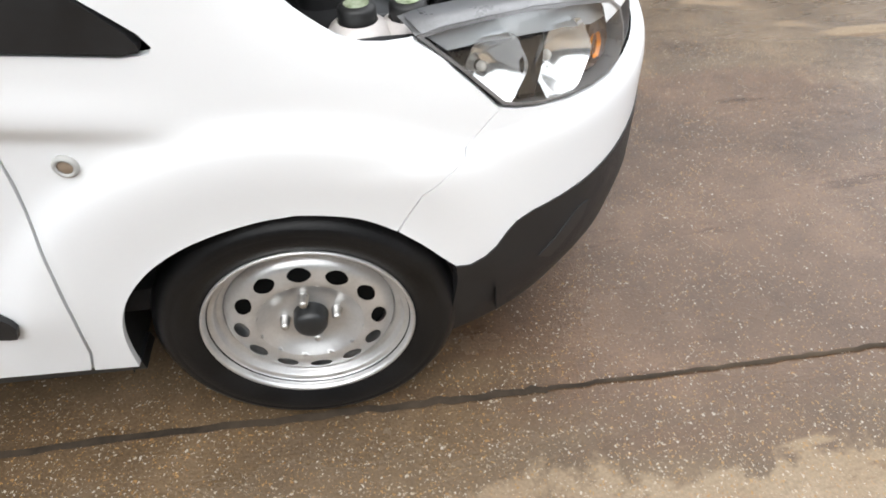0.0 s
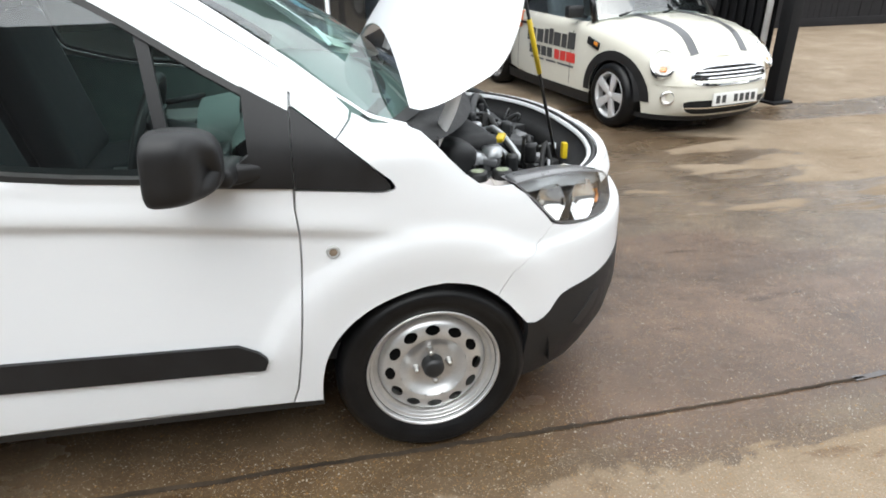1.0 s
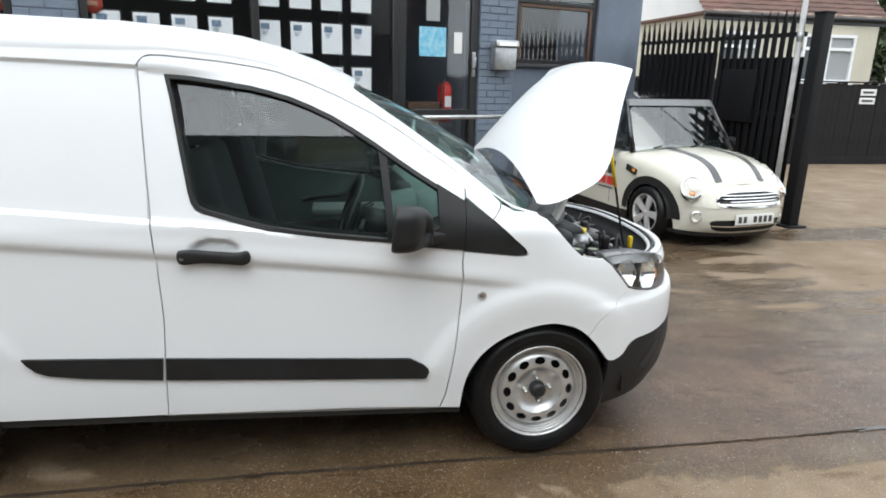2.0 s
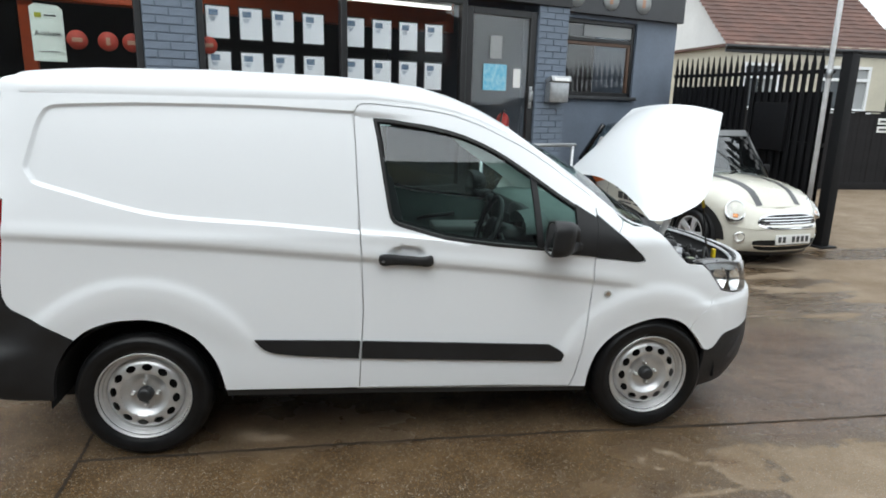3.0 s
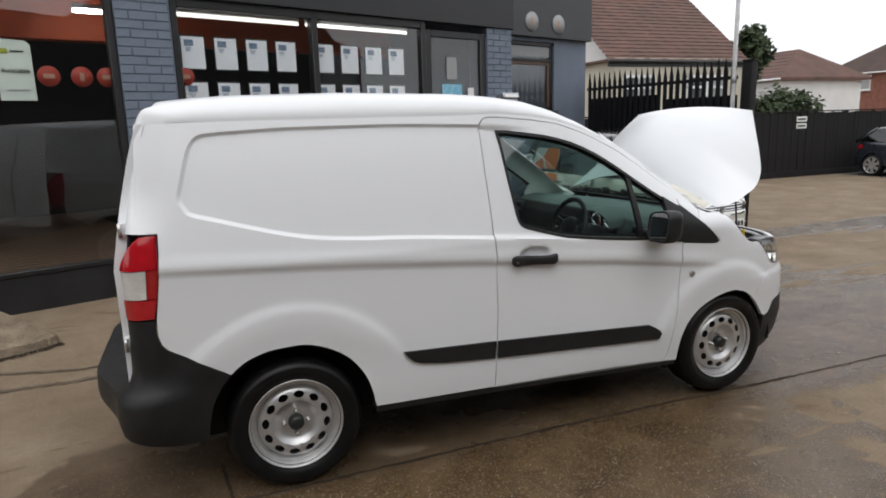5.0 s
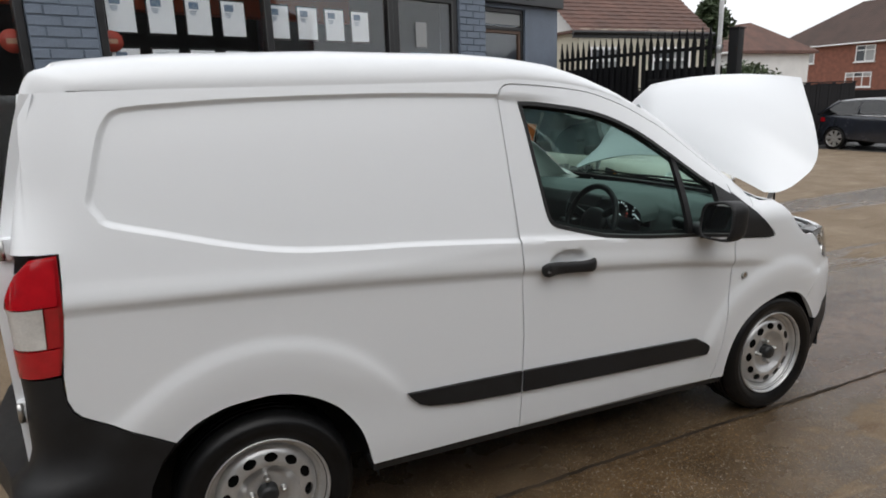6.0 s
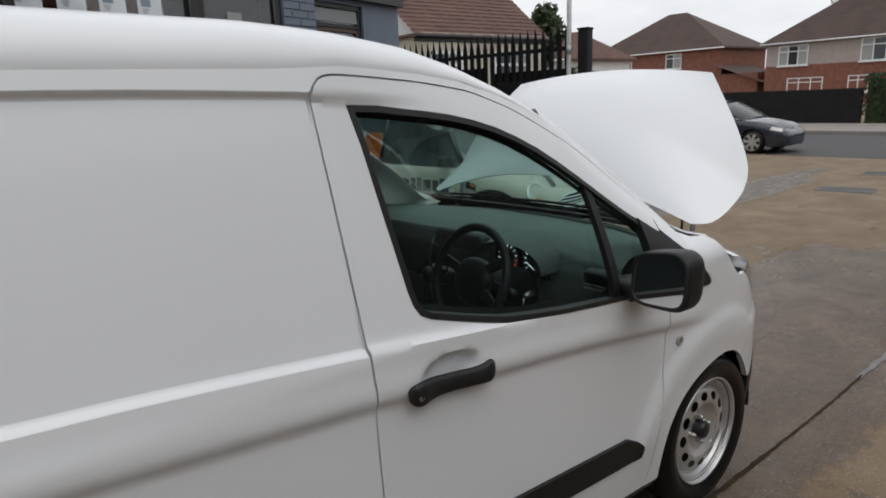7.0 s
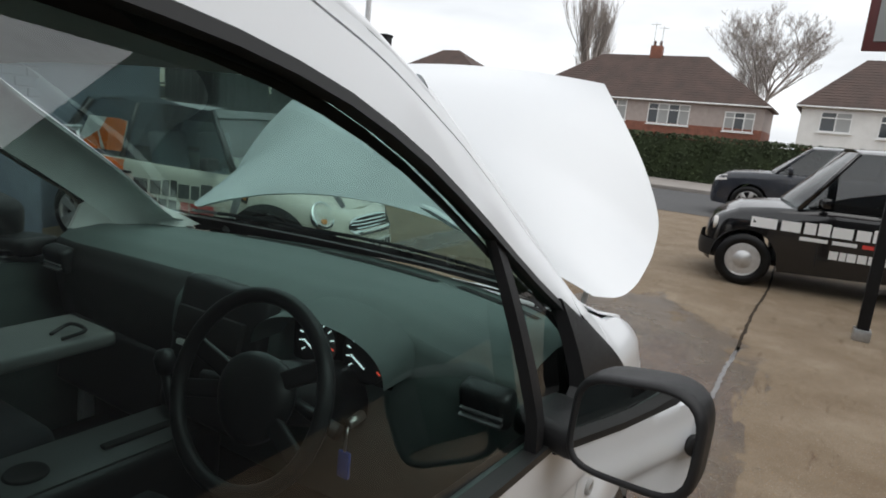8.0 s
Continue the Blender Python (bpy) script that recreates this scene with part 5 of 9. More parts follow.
def ground_z(x, y):
    u, n = shop_uv(x, y)
    return 0.20 * sstep((n + 1.75) / 1.6) * sstep((3.4 - u) / 1.8) * sstep((u + 14) / 3)


gx = [-400, -120, -40, -20, -12] + [-8 + 0.25 * i for i in range(0, 65)] + [9, 11, 15, 25, 60, 150, 400]
gy = [-400, -120, -40, -20, -10, -6] + [-4 + 0.25 * i for i in range(0, 45)] + [8, 10, 14, 25, 60, 150, 400]
bm = bmesh.new()
surface(bm, lambda u, v: (gx[round(u * (len(gx) - 1))], gy[round(v * (len(gy) - 1))], ground_z(gx[round(u * (len(gx) - 1))], gy[round(v * (len(gy) - 1))])), len(gx) - 1, len(gy) - 1)
solid("ground", bm, M_FORE, "tan concrete forecourt with dark wet patches and exposed stones", "ground", kind="structure")


def wavy_strip(pts, w, z, seed):
    """A narrow flat band along points with uneven edges."""
    rnd = random.Random(seed)
    bm = bmesh.new()
    line = smooth_line([(x, y, 0) for x, y in pts], 26 * (len(pts) - 1))
    prev = None
    for i, p in enumerate(line):
        t = (line[min(i + 1, len(line) - 1)] - line[max(i - 1, 0)]).normalized()
        n = Vector((-t.y, t.x, 0))
        a, b = w * (0.5 + 0.35 * rnd.random()), w * (0.5 + 0.35 * rnd.random())
        c = p + n * (rnd.random() - 0.5) * w * 0.6
        row = [bm.verts.new((c.x + n.x * a, c.y + n.y * a, ground_z(c.x, c.y) + z)), bm.verts.new((c.x - n.x * b, c.y - n.y * b, ground_z(c.x, c.y) + z))]
        if prev:
            bm.faces.new((prev[0], prev[1], row[1], row[0]))
        prev = row
    return bm


for k, (pts, w) in enumerate((([(-0.30, 0.04), (1.0, 0.06), (2.2, 0.055), (3.0, 0.043)], 0.024), ([(6.1, 0.045), (7.5, 0.05), (9.0, 0.02), (12, 0.1)], 0.032), ([(-0.34, 0.4), (-0.31, 0.1), (-0.28, -0.4), (-0.22, -1.6)], 0.02),
                              ([(-5, 1.98), (-2.06, 2.11), (-1.19, 2.08), (-0.4, 2.2)], 0.045), ([(-6, 1.70), (-1.98, 1.85), (-1.63, 1.88), (-1.29, 1.90), (-0.5, 2.0)], 0.060), ([(-9, 1.95), (-4, 2.09), (-2.6, 2.14), (-2.08, 2.22), (-1.73, 2.31), (-1.50, 2.42), (-1.36, 2.49)], 0.10))):
    solid("concrete_joint", wavy_strip(pts, w * 0.6, 0.004, 30 + k), M_SILT if k in (3, 4) else M_DARKLINE, "dirty open joint between concrete bays", "joint", kind="structure")
# The second stretch is wet and paler, reflected sky put into its colour.
for pts, w, seed, mt in (([(3.0, 0.043), (3.6, 0.04), (4.15, 0.05)], 0.014, 41, M_DARKLINE), ([(4.1, 0.05), (4.9, 0.055), (5.5, 0.06), (6.2, 0.04)], 0.036, 42, M_WETJOINT)):
    solid("concrete_joint", wavy_strip(pts, w * 0.6, 0.004, seed), mt, "running joint, its wet stretch toned paler for reflected sky", "joint", kind="structure")

# raised slab by the shop entrance
bm = bmesh.new()
rnd = random.Random(4)
edge = smooth_line([(-9, 1.98, 0), (-4, 2.12, 0), (-2.6, 2.17, 0), (-2.08, 2.25, 0), (-1.73, 2.34, 0), (-1.52, 2.43, 0), (-1.39, 2.52, 0)], 51)
rows = []
for i, q in enumerate(edge[:52]):
    t = i / 51
    xb = -9.2 + 7.0 * t
    yb = 3.83 + 0.335 * xb - 0.03
    jit = Vector((0, (rnd.random() - 0.5) * 0.025, 0))
    z0 = ground_z(q.x, q.y) + 0.055
    rows.append([bm.verts.new((q.x + (xb - q.x) * w, q.y + (yb - q.y) * w + jit.y * (1 - w), z0 + (0.485 - z0) * w + 0.012 * math.sin(3.1 * w) + (rnd.random() - 0.5) * 0.006)) for w in (0, 0.03, 0.12, 0.3, 0.5, 0.75, 1.0)])
for ra, rb in zip(rows, rows[1:]):
    for k in range(6):
        bm.faces.new((ra[k], rb[k], rb[k + 1], ra[k + 1]))
rim_line = [r[0] for r in rows] + rows[-1][1:]
low = [bm.verts.new((w.co.x + 0.012, w.co.y - 0.012, ground_z(w.co.x, w.co.y) - 0.03)) for w in rim_line]
for i in range(len(low) - 1):
    bm.faces.new((rim_line[i], low[i], low[i + 1], rim_line[i + 1]))
bmesh.ops.recalc_face_normals(bm, faces=bm.faces[:])
solid("pavement", bm, M_SLAB, "worn raised concrete slab with a broken edge", "pavement", kind="structure")

# ---------------------------------------------------------------- shop front
def placed(ob, m):
    ob.matrix_basis = m
    return ob


def boxes(name, items, material, label, category, m, kind="structure", bevel=0.006):
    bm = bmesh.new()
    for c, s in items:
        box(bm, c, s, min(bevel, min(s) * 0.3), seg=1)
    return placed(solid(name, bm, material, label, category, kind=kind), m)


def span(u0, u1, n0, n1, z0, z1):
    return ((u0 + u1) / 2, (n0 + n1) / 2, (z0 + z1) / 2), (abs(u1 - u0), abs(n1 - n0), abs(z1 - z0))


brick_me = {}


def brick_pillar(name, u0, u1, z1, label, m, n0=-0.03):
    core = boxes(name, [span(u0 + 0.006, u1 - 0.006, n0 + 0.006, 0.30, 0, z1)], M_MORTAR, label, "wall", m)
    key = "brick"
    if key not in brick_me:
        b = boxm((0, 0, 0), (0.2135, 0.03, 0.0635), 0.004, seg=1)
        o = link_mesh(key, b, M_BLUEB, False, 0)
        half = link_mesh(key, boxm((0, 0, 0), (0.1035, 0.03, 0.0635), 0.004, seg=1), M_BLUEB, False, 0)
        brick_me[key] = (o.data, half.data)
        bpy.data.objects.remove(o)
        bpy.data.objects.remove(half)
    full, half = brick_me[key]
    rnd = random.Random(int(u0 * 100))
    row = 0
    z = 1.0
    while z < z1:
        u = u0
        first = True
        while u < u1 - 0.05:
            w = 0.1125 if (row % 2 and first) or u + 0.2 > u1 else 0.225
            ob = new("brick", full if w > 0.2 else half)
            ob.parent = core
            ob.location = (u + w / 2, n0 + 0.013 + rnd.uniform(-0.0025, 0.0025), z + 0.0375)
            ob.rotation_euler = (0, rnd.uniform(-0.006, 0.006), rnd.uniform(-0.008, 0.008))
            u += w
            first = False
        z += 0.075
        row += 1
    return core


boxes("shop_plinth", [span(-6.5, -0.90, 0.0, 0.12, -0.1, 0.50)], M_FASCIA, "black painted plinth under the shop glass", "plinth", FA)
boxes("shop_stall_riser", [span(-0.43, 2.42, 0.0, 0.12, -0.1, 0.62)], M_FASCIA, "black panel under the shop window", "wall", FA)
boxes("fascia_1", [span(-6.5, 3.88, -0.06, 0.10, 2.80, 3.75)], M_FASCIA, "black shop fascia board", "fascia", FA)
boxes("window_frame_1", [span(-0.43, -0.37, -0.01, 0.08, 0.62, 2.80), span(0.965, 1.035, -0.01, 0.08, 0.62, 2.80), span(2.385, 2.455, -0.01, 0.08, 0.2, 2.80), span(-0.37, 2.385, -0.01, 0.08, 0.62, 0.70),
                         span(-0.37, 2.385, -0.01, 0.08, 2.72, 2.80)], M_FRAME, "black metal shop window frame", "window frame", FA)
boxes("window_frame_2", [span(-2.37, -2.30, -0.01, 0.08, 0.50, 2.80), span(-0.96, -0.90, -0.01, 0.08, 0.50, 2.80), span(-2.30, -0.96, -0.01, 0.08, 0.50, 0.545), span(-4.6, -4.52, -0.01, 0.08, 0.5, 2.8), span(-4.52, -2.37, -0.01, 0.08, 0.5, 0.545)],
      M_FRAME, "black metal frame of the entrance glazing", "window frame", FA)
for name, u0, u1, z0 in (("window_1", -0.37, 0.965, 0.70), ("window_2", 1.035, 2.385, 0.70), ("window_3", -2.30, -0.96, 0.545), ("window_4", -4.52, -2.37, 0.545)):
    g2 = boxes(name, [span(u0, u1, 0.030, 0.038, z0, 2.74)], M_SHOPGLASS, "large clear shop window pane", "window", FA, bevel=0.0)
    g2.visible_shadow = False
brick_pillar("wall_pillar_1", -0.90, -0.43, 3.75, "blue-grey painted brick pillar between shop windows", FA)
brick_pillar("wall_pillar_2", 3.42, 3.87, 3.75, "blue-grey painted brick pillar beside the shop door", FA)

# shop door
sdoor = placed(thing("shop_door", "black framed glass shop door with notices", "door"), FA)
bm = bmesh.new()
for c, s in (span(2.455, 2.54, 0.0, 0.06, 0.22, 2.72), span(3.33, 3.42, 0.0, 0.06, 0.22, 2.72), span(2.54, 3.33, 0.0, 0.06, 2.64, 2.72), span(2.54, 3.33, 0.0, 0.06, 0.22, 0.42), span(2.54, 3.33, 0.0, 0.06, 1.16, 1.24)):
    box(bm, c, s, 0.006, seg=1)
part("door_frame", bm, M_FRAME, sdoor, "black door frame")
pg = part("door_pane", boxm(*span(2.54, 3.33, 0.025, 0.033, 0.42, 2.64)), M_SHOPGLASS, sdoor, "clear door glass")
pg.visible_shadow = False
part("lock_plate", boxm(*span(3.345, 3.385, -0.012, 0.0, 1.60, 1.86), 0.004), M_GALV, sdoor, "long metal handle plate")
part("pull_handle", tube(bmesh.new(), [(3.365, -0.01, 1.68), (3.365, -0.05, 1.70), (3.365, -0.05, 1.80), (3.365, -0.01, 1.82)], 0.009, 8), M_GALV, sdoor, "metal pull handle")
placed(solid("poster", boxm(*span(2.70, 3.02, 0.012, 0.020, 1.80, 2.10)), M_SKYP, "pale blue notice on the door glass", "poster"), FA)
placed(solid("notice", boxm(*span(2.78, 2.94, 0.012, 0.020, 2.16, 2.42)), M_NET, "small grey notice on the door glass", "notice"), FA)
placed(solid("sticker", boxm(*span(3.12, 3.22, 0.012, 0.020, 1.84, 2.06)), M_WHITES, "small white opening-hours sticker", "sticker"), FA)

# paper sheets in the window
def sheet(u0, z0, z1, idx):
    s = placed(thing("price_sheet", "white printed sheet with blue photo in shop window", "notice", group="sheets in the shop window"), FA)
    rnd = random.Random(idx)
    t = rnd.uniform(-0.006, 0.006)
    part("paper", boxm(((u0 * 2 + 0.21) / 2, 0.060, (z0 + z1) / 2), (0.21, 0.004, z1 - z0), rot=roty(t * 60)), M_PAPER, s)
    part("photo", boxm((u0 + 0.068, 0.056, z1 - 0.055), (0.082, 0.003, 0.055)), M_PRINT, s, "small blue photo")
    bm = bmesh.new()
    for k in range(3):
        box(bm, (u0 + 0.06, 0.0565, z1 - 0.10 - 0.014 * k), (0.06 - 0.012 * k, 0.003, 0.006))
    part("text_lines", bm, M_PRINT, s)
    part("frame_edge", boxm((u0 + 0.105, 0.066, (z0 + z1) / 2), (0.236, 0.006, z1 - z0 + 0.03), 0.002), M_FRAME, s, "black holder")
    return s


for i, u0 in enumerate((-0.34, -0.03, 0.28, 0.59, 1.03, 1.34, 1.65, 1.96)):
    for j, zt in enumerate((2.48, 2.07, 1.66)):
        sheet(u0, zt - 0.285, zt, i * 3 + j)

# sign and round stickers inside the entrance glass
av = placed(thing("available_sign", "pale green printed board hung in the entrance window", "sign"), FA)
bm = bmesh.new()
pts = [(-1.76, 1.91), (-1.515, 1.91), (-1.515, 2.345), (-1.55, 2.375), (-1.72, 2.385), (-1.76, 2.355)]
f0 = [bm.verts.new((u, 0.10, z)) for u, z in pts]
f1 = [bm.verts.new((u, 0.125, z)) for u, z in pts]
bm.faces.new(f0)
bm.faces.new(list(reversed(f1)))
for i in range(6):
    bm.faces.new((f0[i - 1], f0[i], f1[i], f1[i - 1]))
bmesh.ops.recalc_face_normals(bm, faces=bm.faces[:])
part("board", bm, mat("pale_green_card", (0.80, 0.88, 0.80), 0.6, var=0.04, scale=6), av)
part("logo_patch", boxm((-1.70, 0.096, 2.29), (0.05, 0.004, 0.04)), mat("yellow_green_print", (0.45, 0.48, 0.05), 0.6), av, "small yellow-green printed patch")
part("text_bar", boxm((-1.61, 0.096, 2.29), (0.09, 0.004, 0.012)), M_INK, av)
part("text_bar", boxm((-1.635, 0.096, 1.99), (0.15, 0.004, 0.008)), M_NET, av)


def lettering(name, text, size, m, material, parent, label=""):
    """Flat raised letters in the built-in font, as a mesh."""
    cu = bpy.data.curves.new(name, "FONT")
    cu.body, cu.size, cu.align_x, cu.align_y, cu.extrude = text, size, "CENTER", "CENTER", 0.002
    tmp = bpy.data.objects.new(name, cu)
    scene.collection.objects.link(tmp)
    bpy.context.view_layer.update()
    me = bpy.data.meshes.new_from_object(tmp.evaluated_get(bpy.context.evaluated_depsgraph_get()))
    bpy.data.objects.remove(tmp)
    me.materials.clear()
    me.materials.append(material)
    ob = new(name, me)
    ob.parent = parent
    ob.matrix_basis = m
    if label:
        ob["label"] = label
    return ob


lettering("lettering", "Available", 0.055, pose(-1.637, 0.095, 2.14, 90, 0, 0), M_INK, av, "dark printed word")


M_MARK = mat("faded_pale_print", (0.42, 0.24, 0.16), 0.6)


def disc_sticker(u, z, r, n, material, mark, m=FA, label="round red window sticker with a white mark"):
    s = placed(thing("round_sticker", label, "sticker", group="round stickers"), m)
    part("disc", lathe(bmesh.new(), [(0.0, -0.004), (r, -0.004), (r, 0.004)], u, n, z, 28), material, s)
    part("mark", boxm((u, n - 0.006, z), (r * 0.40, 0.003, r * 0.8) if mark else (r * 1.0, 0.003, r * 0.45), 0.001), M_MARK, s)


for i, u in enumerate((-1.42, -1.18, -0.985)):
    disc_sticker(u, 2.10, 0.082, 0.05, M_REDS, i % 2)
disc_sticker(-0.33, 2.12, 0.08, 0.05, M_REDS, 0)

# inside the shop
boxes("shop_floor", [span(-6.5, 3.4, 0.12, 4.6, 0.30, 0.50)], M_FLOORD, "dark wood floor inside the shop", "floor", FA)
for i in range(34):
    ob = boxes("floor_board", [span(-6.0, -0.5, 0.14 + i * 0.13, 0.205 + i * 0.13, 0.500, 0.504)], M_FLOORS, "lighter brown floor board", "floor board", FA, bevel=0.0)
# Walls, ceiling and partition carry the room's dimness as a dark colour.
boxes("wall_back", [span(-6.5, 3.4, 4.6, 4.75, 0.3, 3.3)], M_ROOMSHADE, "rear wall inside the shop, coloured dark for the dim room", "wall", FA)
boxes("wall_side_1", [span(-6.65, -6.5, 0.1, 4.75, 0.0, 3.75)], M_ROOMSHADE, "side wall inside the shop, coloured dark for the dim room", "wall", FA)
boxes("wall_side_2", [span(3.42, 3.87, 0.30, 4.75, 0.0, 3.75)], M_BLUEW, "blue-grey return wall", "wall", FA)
boxes("ceiling", [span(-6.5, 3.42, 0.1, 4.75, 3.30, 3.40)], M_ROOMSHADE, "shop ceiling, coloured dark for the dim room", "ceiling", FA)
boxes("roof_cover", [span(-6.65, 3.9, 0.0, 4.8, 3.75, 3.85)], M_FASCIA, "flat shop roof", "roof", FA)
boxes("beam", [span(-6.4, 3.3, 1.9, 2.1, 2.62, 3.30)], M_ORANGE, "orange painted ceiling beam", "beam", FA)
boxes("trim_post", [span(-2.02, -1.88, 2.10, 2.26, 0.50, 2.62), ], M_ORANGE, "orange painted post inside the shop", "post", FA)
boxes("wall_left_panel", [span(-6.4, -2.5, 2.6, 2.7, 0.5, 2.6)], M_ROOMSHADE, "partition inside the shop, coloured dark for the dim room", "wall", FA)
for u0, u1, n, z, glow in ((-0.36, 0.955, 0.26, 2.70, M_STRIP), (1.045, 2.375, 0.26, 2.70, M_STRIP), (-0.98, -0.50, 1.1, 2.80, M_TUBE), (-3.6, -2.5, 1.5, 2.73, M_TUBE)):
    lt = placed(thing("strip_light", "lit white fluorescent strip light", "light", group="strip lights"), FA)
    part("tube", tube(bmesh.new(), [(u0, n, z), (u1, n, z)], 0.018, 8), glow, lt)
    part("batten", boxm(((u0 + u1) / 2, n, z + 0.042), (u1 - u0, 0.06, 0.04), 0.004), M_UPVC, lt)

# counter, chair and screen seen in the entrance
desk = placed(thing("desk", "pale grey office desk inside the shop", "desk"), FA)
part("top", boxm((-3.0, 2.3, 1.22), (1.2, 0.6, 0.03), 0.005), M_NET, desk)
for u in (-3.55, -2.45):
    part("leg", boxm((u, 2.3, 0.86), (0.05, 0.5, 0.70), 0.005), M_NET, desk)
scr = placed(thing("monitor", "dark computer screen on the desk", "monitor"), FA)
part("screen", boxm((-2.9, 2.35, 1.49), (0.46, 0.03, 0.28), 0.008), M_FRAME, scr)
part("stand", boxm((-2.9, 2.36, 1.29), (0.06, 0.10, 0.11), 0.008), M_FRAME, scr)
chair = placed(thing("office_chair", "white office chair by the desk", "chair"), FA)
part("seat", boxm((-2.55, 1.75, 0.98), (0.42, 0.42, 0.06), 0.02), M_NET, chair)
part("backrest", boxm((-2.55, 1.55, 1.28), (0.40, 0.05, 0.45), 0.02), M_NET, chair)
part("stem", boxm((-2.55, 1.75, 0.73), (0.05, 0.05, 0.46), 0.01), M_GALV, chair)

case = placed(thing("bookcase", "pale bookcase filled with folders and papers inside the shop", "bookcase"), FA)
for u in (-2.62, -2.06):
    part("side_board", boxm((u, 2.42, 1.15), (0.025, 0.32, 1.30), 0.003), M_NET, case)
for z in (0.55, 0.85, 1.15, 1.45, 1.78):
    part("shelf", boxm((-2.34, 2.42, z), (0.56, 0.32, 0.022), 0.003), M_NET, case)
rnd = random.Random(12)
for z in (0.56, 0.86, 1.16, 1.46):
    u = -2.60
    while u < -2.12:
        w = rnd.uniform(0.03, 0.10)
        h = rnd.uniform(0.14, 0.25)
        if rnd.random() > 0.15:
            placed(solid("folder", boxm((u + w / 2, 2.38, z + h / 2 + 0.002), (w * 0.92, 0.22, h), 0.003), rnd.choice((M_PAPER, M_WHITES, M_FRAME, M_REDS, M_PRINT, M_WOODF)), "office folder standing on the bookcase shelf", "folder", group="folders on the bookcase"), FA)
        u += w

# letter box, extinguisher, rail
mb = placed(thing("letter_box", "grey metal letter box on the brick pillar", "letter box"), FA)
part("body", boxm((3.70, -0.095, 1.80), (0.29, 0.11, 0.24), 0.02), M_GALV, mb)
part("lid", boxm((3.70, -0.11, 1.945), (0.30, 0.14, 0.07), 0.015, rotx(-18)), M_GALV, mb)
part("notice_strip", boxm((3.70, -0.182, 1.955), (0.22, 0.003, 0.04), rot=rotx(-18)), M_WHITES, mb, "white label strip")
ex = placed(thing("fire_extinguisher", "red fire extinguisher inside the door", "extinguisher"), FA)
part("cylinder", lathe(bmesh.new(), [(0.0, 0.0), (0.075, 0.0), (0.08, 0.02), (0.08, 0.36), (0.06, 0.41), (0.025, 0.44), (0.0, 0.44)], 3.13, 0.22, 1.10, 20, "z"), M_REDP, ex)
part("hose", tube(bmesh.new(), smooth_line([(3.13, 0.16, 1.56), (3.06, 0.12, 1.55), (3.03, 0.12, 1.35), (3.05, 0.13, 1.18)], 10), 0.012, 6), M_SEAL, ex)
part("label_patch", boxm((3.13, 0.138, 1.32), (0.08, 0.004, 0.12)), M_WHITES, ex, "pale label")
stand = placed(thing("stand", "brown wooden stand inside the door", "stand"), FA)
part("top", boxm((2.85, 0.30, 1.28), (0.42, 0.3, 0.06), 0.01), M_WOODF, stand)
part("body", boxm((2.85, 0.30, 0.88), (0.36, 0.26, 0.76), 0.01), M_ROOMSHADE, stand)
rail = placed(thing("handrail", "grey metal handrail by the shop door", "handrail"), FA)
part("bar", tube(bmesh.new(), [(2.30, -0.62, 1.20), (3.62, -0.62, 1.20)], 0.022, 10), M_GALV, rail)
for u in (2.34, 3.58):
    part("post", tube(bmesh.new(), [(u, -0.62, 0.05), (u, -0.62, 1.20)], 0.022, 10), M_GALV, rail)

# ---------------------------------------------------------------- set-back wing of the shop
WB0, WB1 = -1.36, 0.05
boxes("wall_wing", [span(-2.2, WB0, 0.0, 0.3, 0, 4.2), span(WB1, 0.89, 0.0, 0.3, 0, 4.2), span(WB0, WB1, 0.0, 0.3, 0, 1.79), span(WB0, WB1, 0.0, 0.3, 2.89, 4.2)], M_BLUEW, "blue-grey painted masonry wall", "wall", FB, bevel=0.003)
boxes("wall_wing_side", [span(0.59, 0.885, 0.3, 5.0, 0, 4.2)], M_BLUEW, "blue-grey painted side wall", "wall", FB, bevel=0.003)
# Near-black sheet stands for the shade in the room behind the window.
boxes("wall_wing_back", [span(-2.2, 0.6, 1.6, 1.7, 0, 4.2)], M_ROOMSHADE, "near-black sheet for the shade behind the side window", "wall", FB, bevel=0.0)
boxes("fascia_2", [span(-2.2, 0.92, -0.10, 0.0, 2.95, 3.80)], M_FASCIAG, "dark grey fascia board with round icons", "fascia", FB)
wb = placed(thing("window_5", "brown wooden casement with a white blind over it", "window", kind="structure"), FB)
bm = bmesh.new()
for c, s in (span(WB0, WB0 + 0.06, 0.04, 0.12, 1.79, 2.89), span(WB1 - 0.06, WB1, 0.04, 0.12, 1.79, 2.89), span(WB0, WB1, 0.04, 0.12, 2.83, 2.89), span(WB0, WB1, 0.04, 0.12, 1.79, 1.85), span(WB0, WB1, 0.04, 0.12, 2.58, 2.63)):
    box(bm, c, s, 0.006, seg=1)
part("window_frame", bm, M_FRAME, wb)
bm = bmesh.new()
for c, s in (span(WB0 + 0.06, WB0 + 0.11, 0.05, 0.10, 1.85, 2.58), span(WB1 - 0.11, WB1 - 0.06, 0.05, 0.10, 1.85, 2.58), span(WB0 + 0.06, WB1 - 0.06, 0.05, 0.10, 2.53, 2.58)):
    box(bm, c, s, 0.006, seg=1)
part("inner_frame", bm, M_WOODF, wb, "brown wooden inner frame")
part("blind", boxm(*span(WB0 + 0.42, WB1 - 0.06, 0.06, 0.075, 2.66, 2.82)), M_NET, wb, "pale top light")
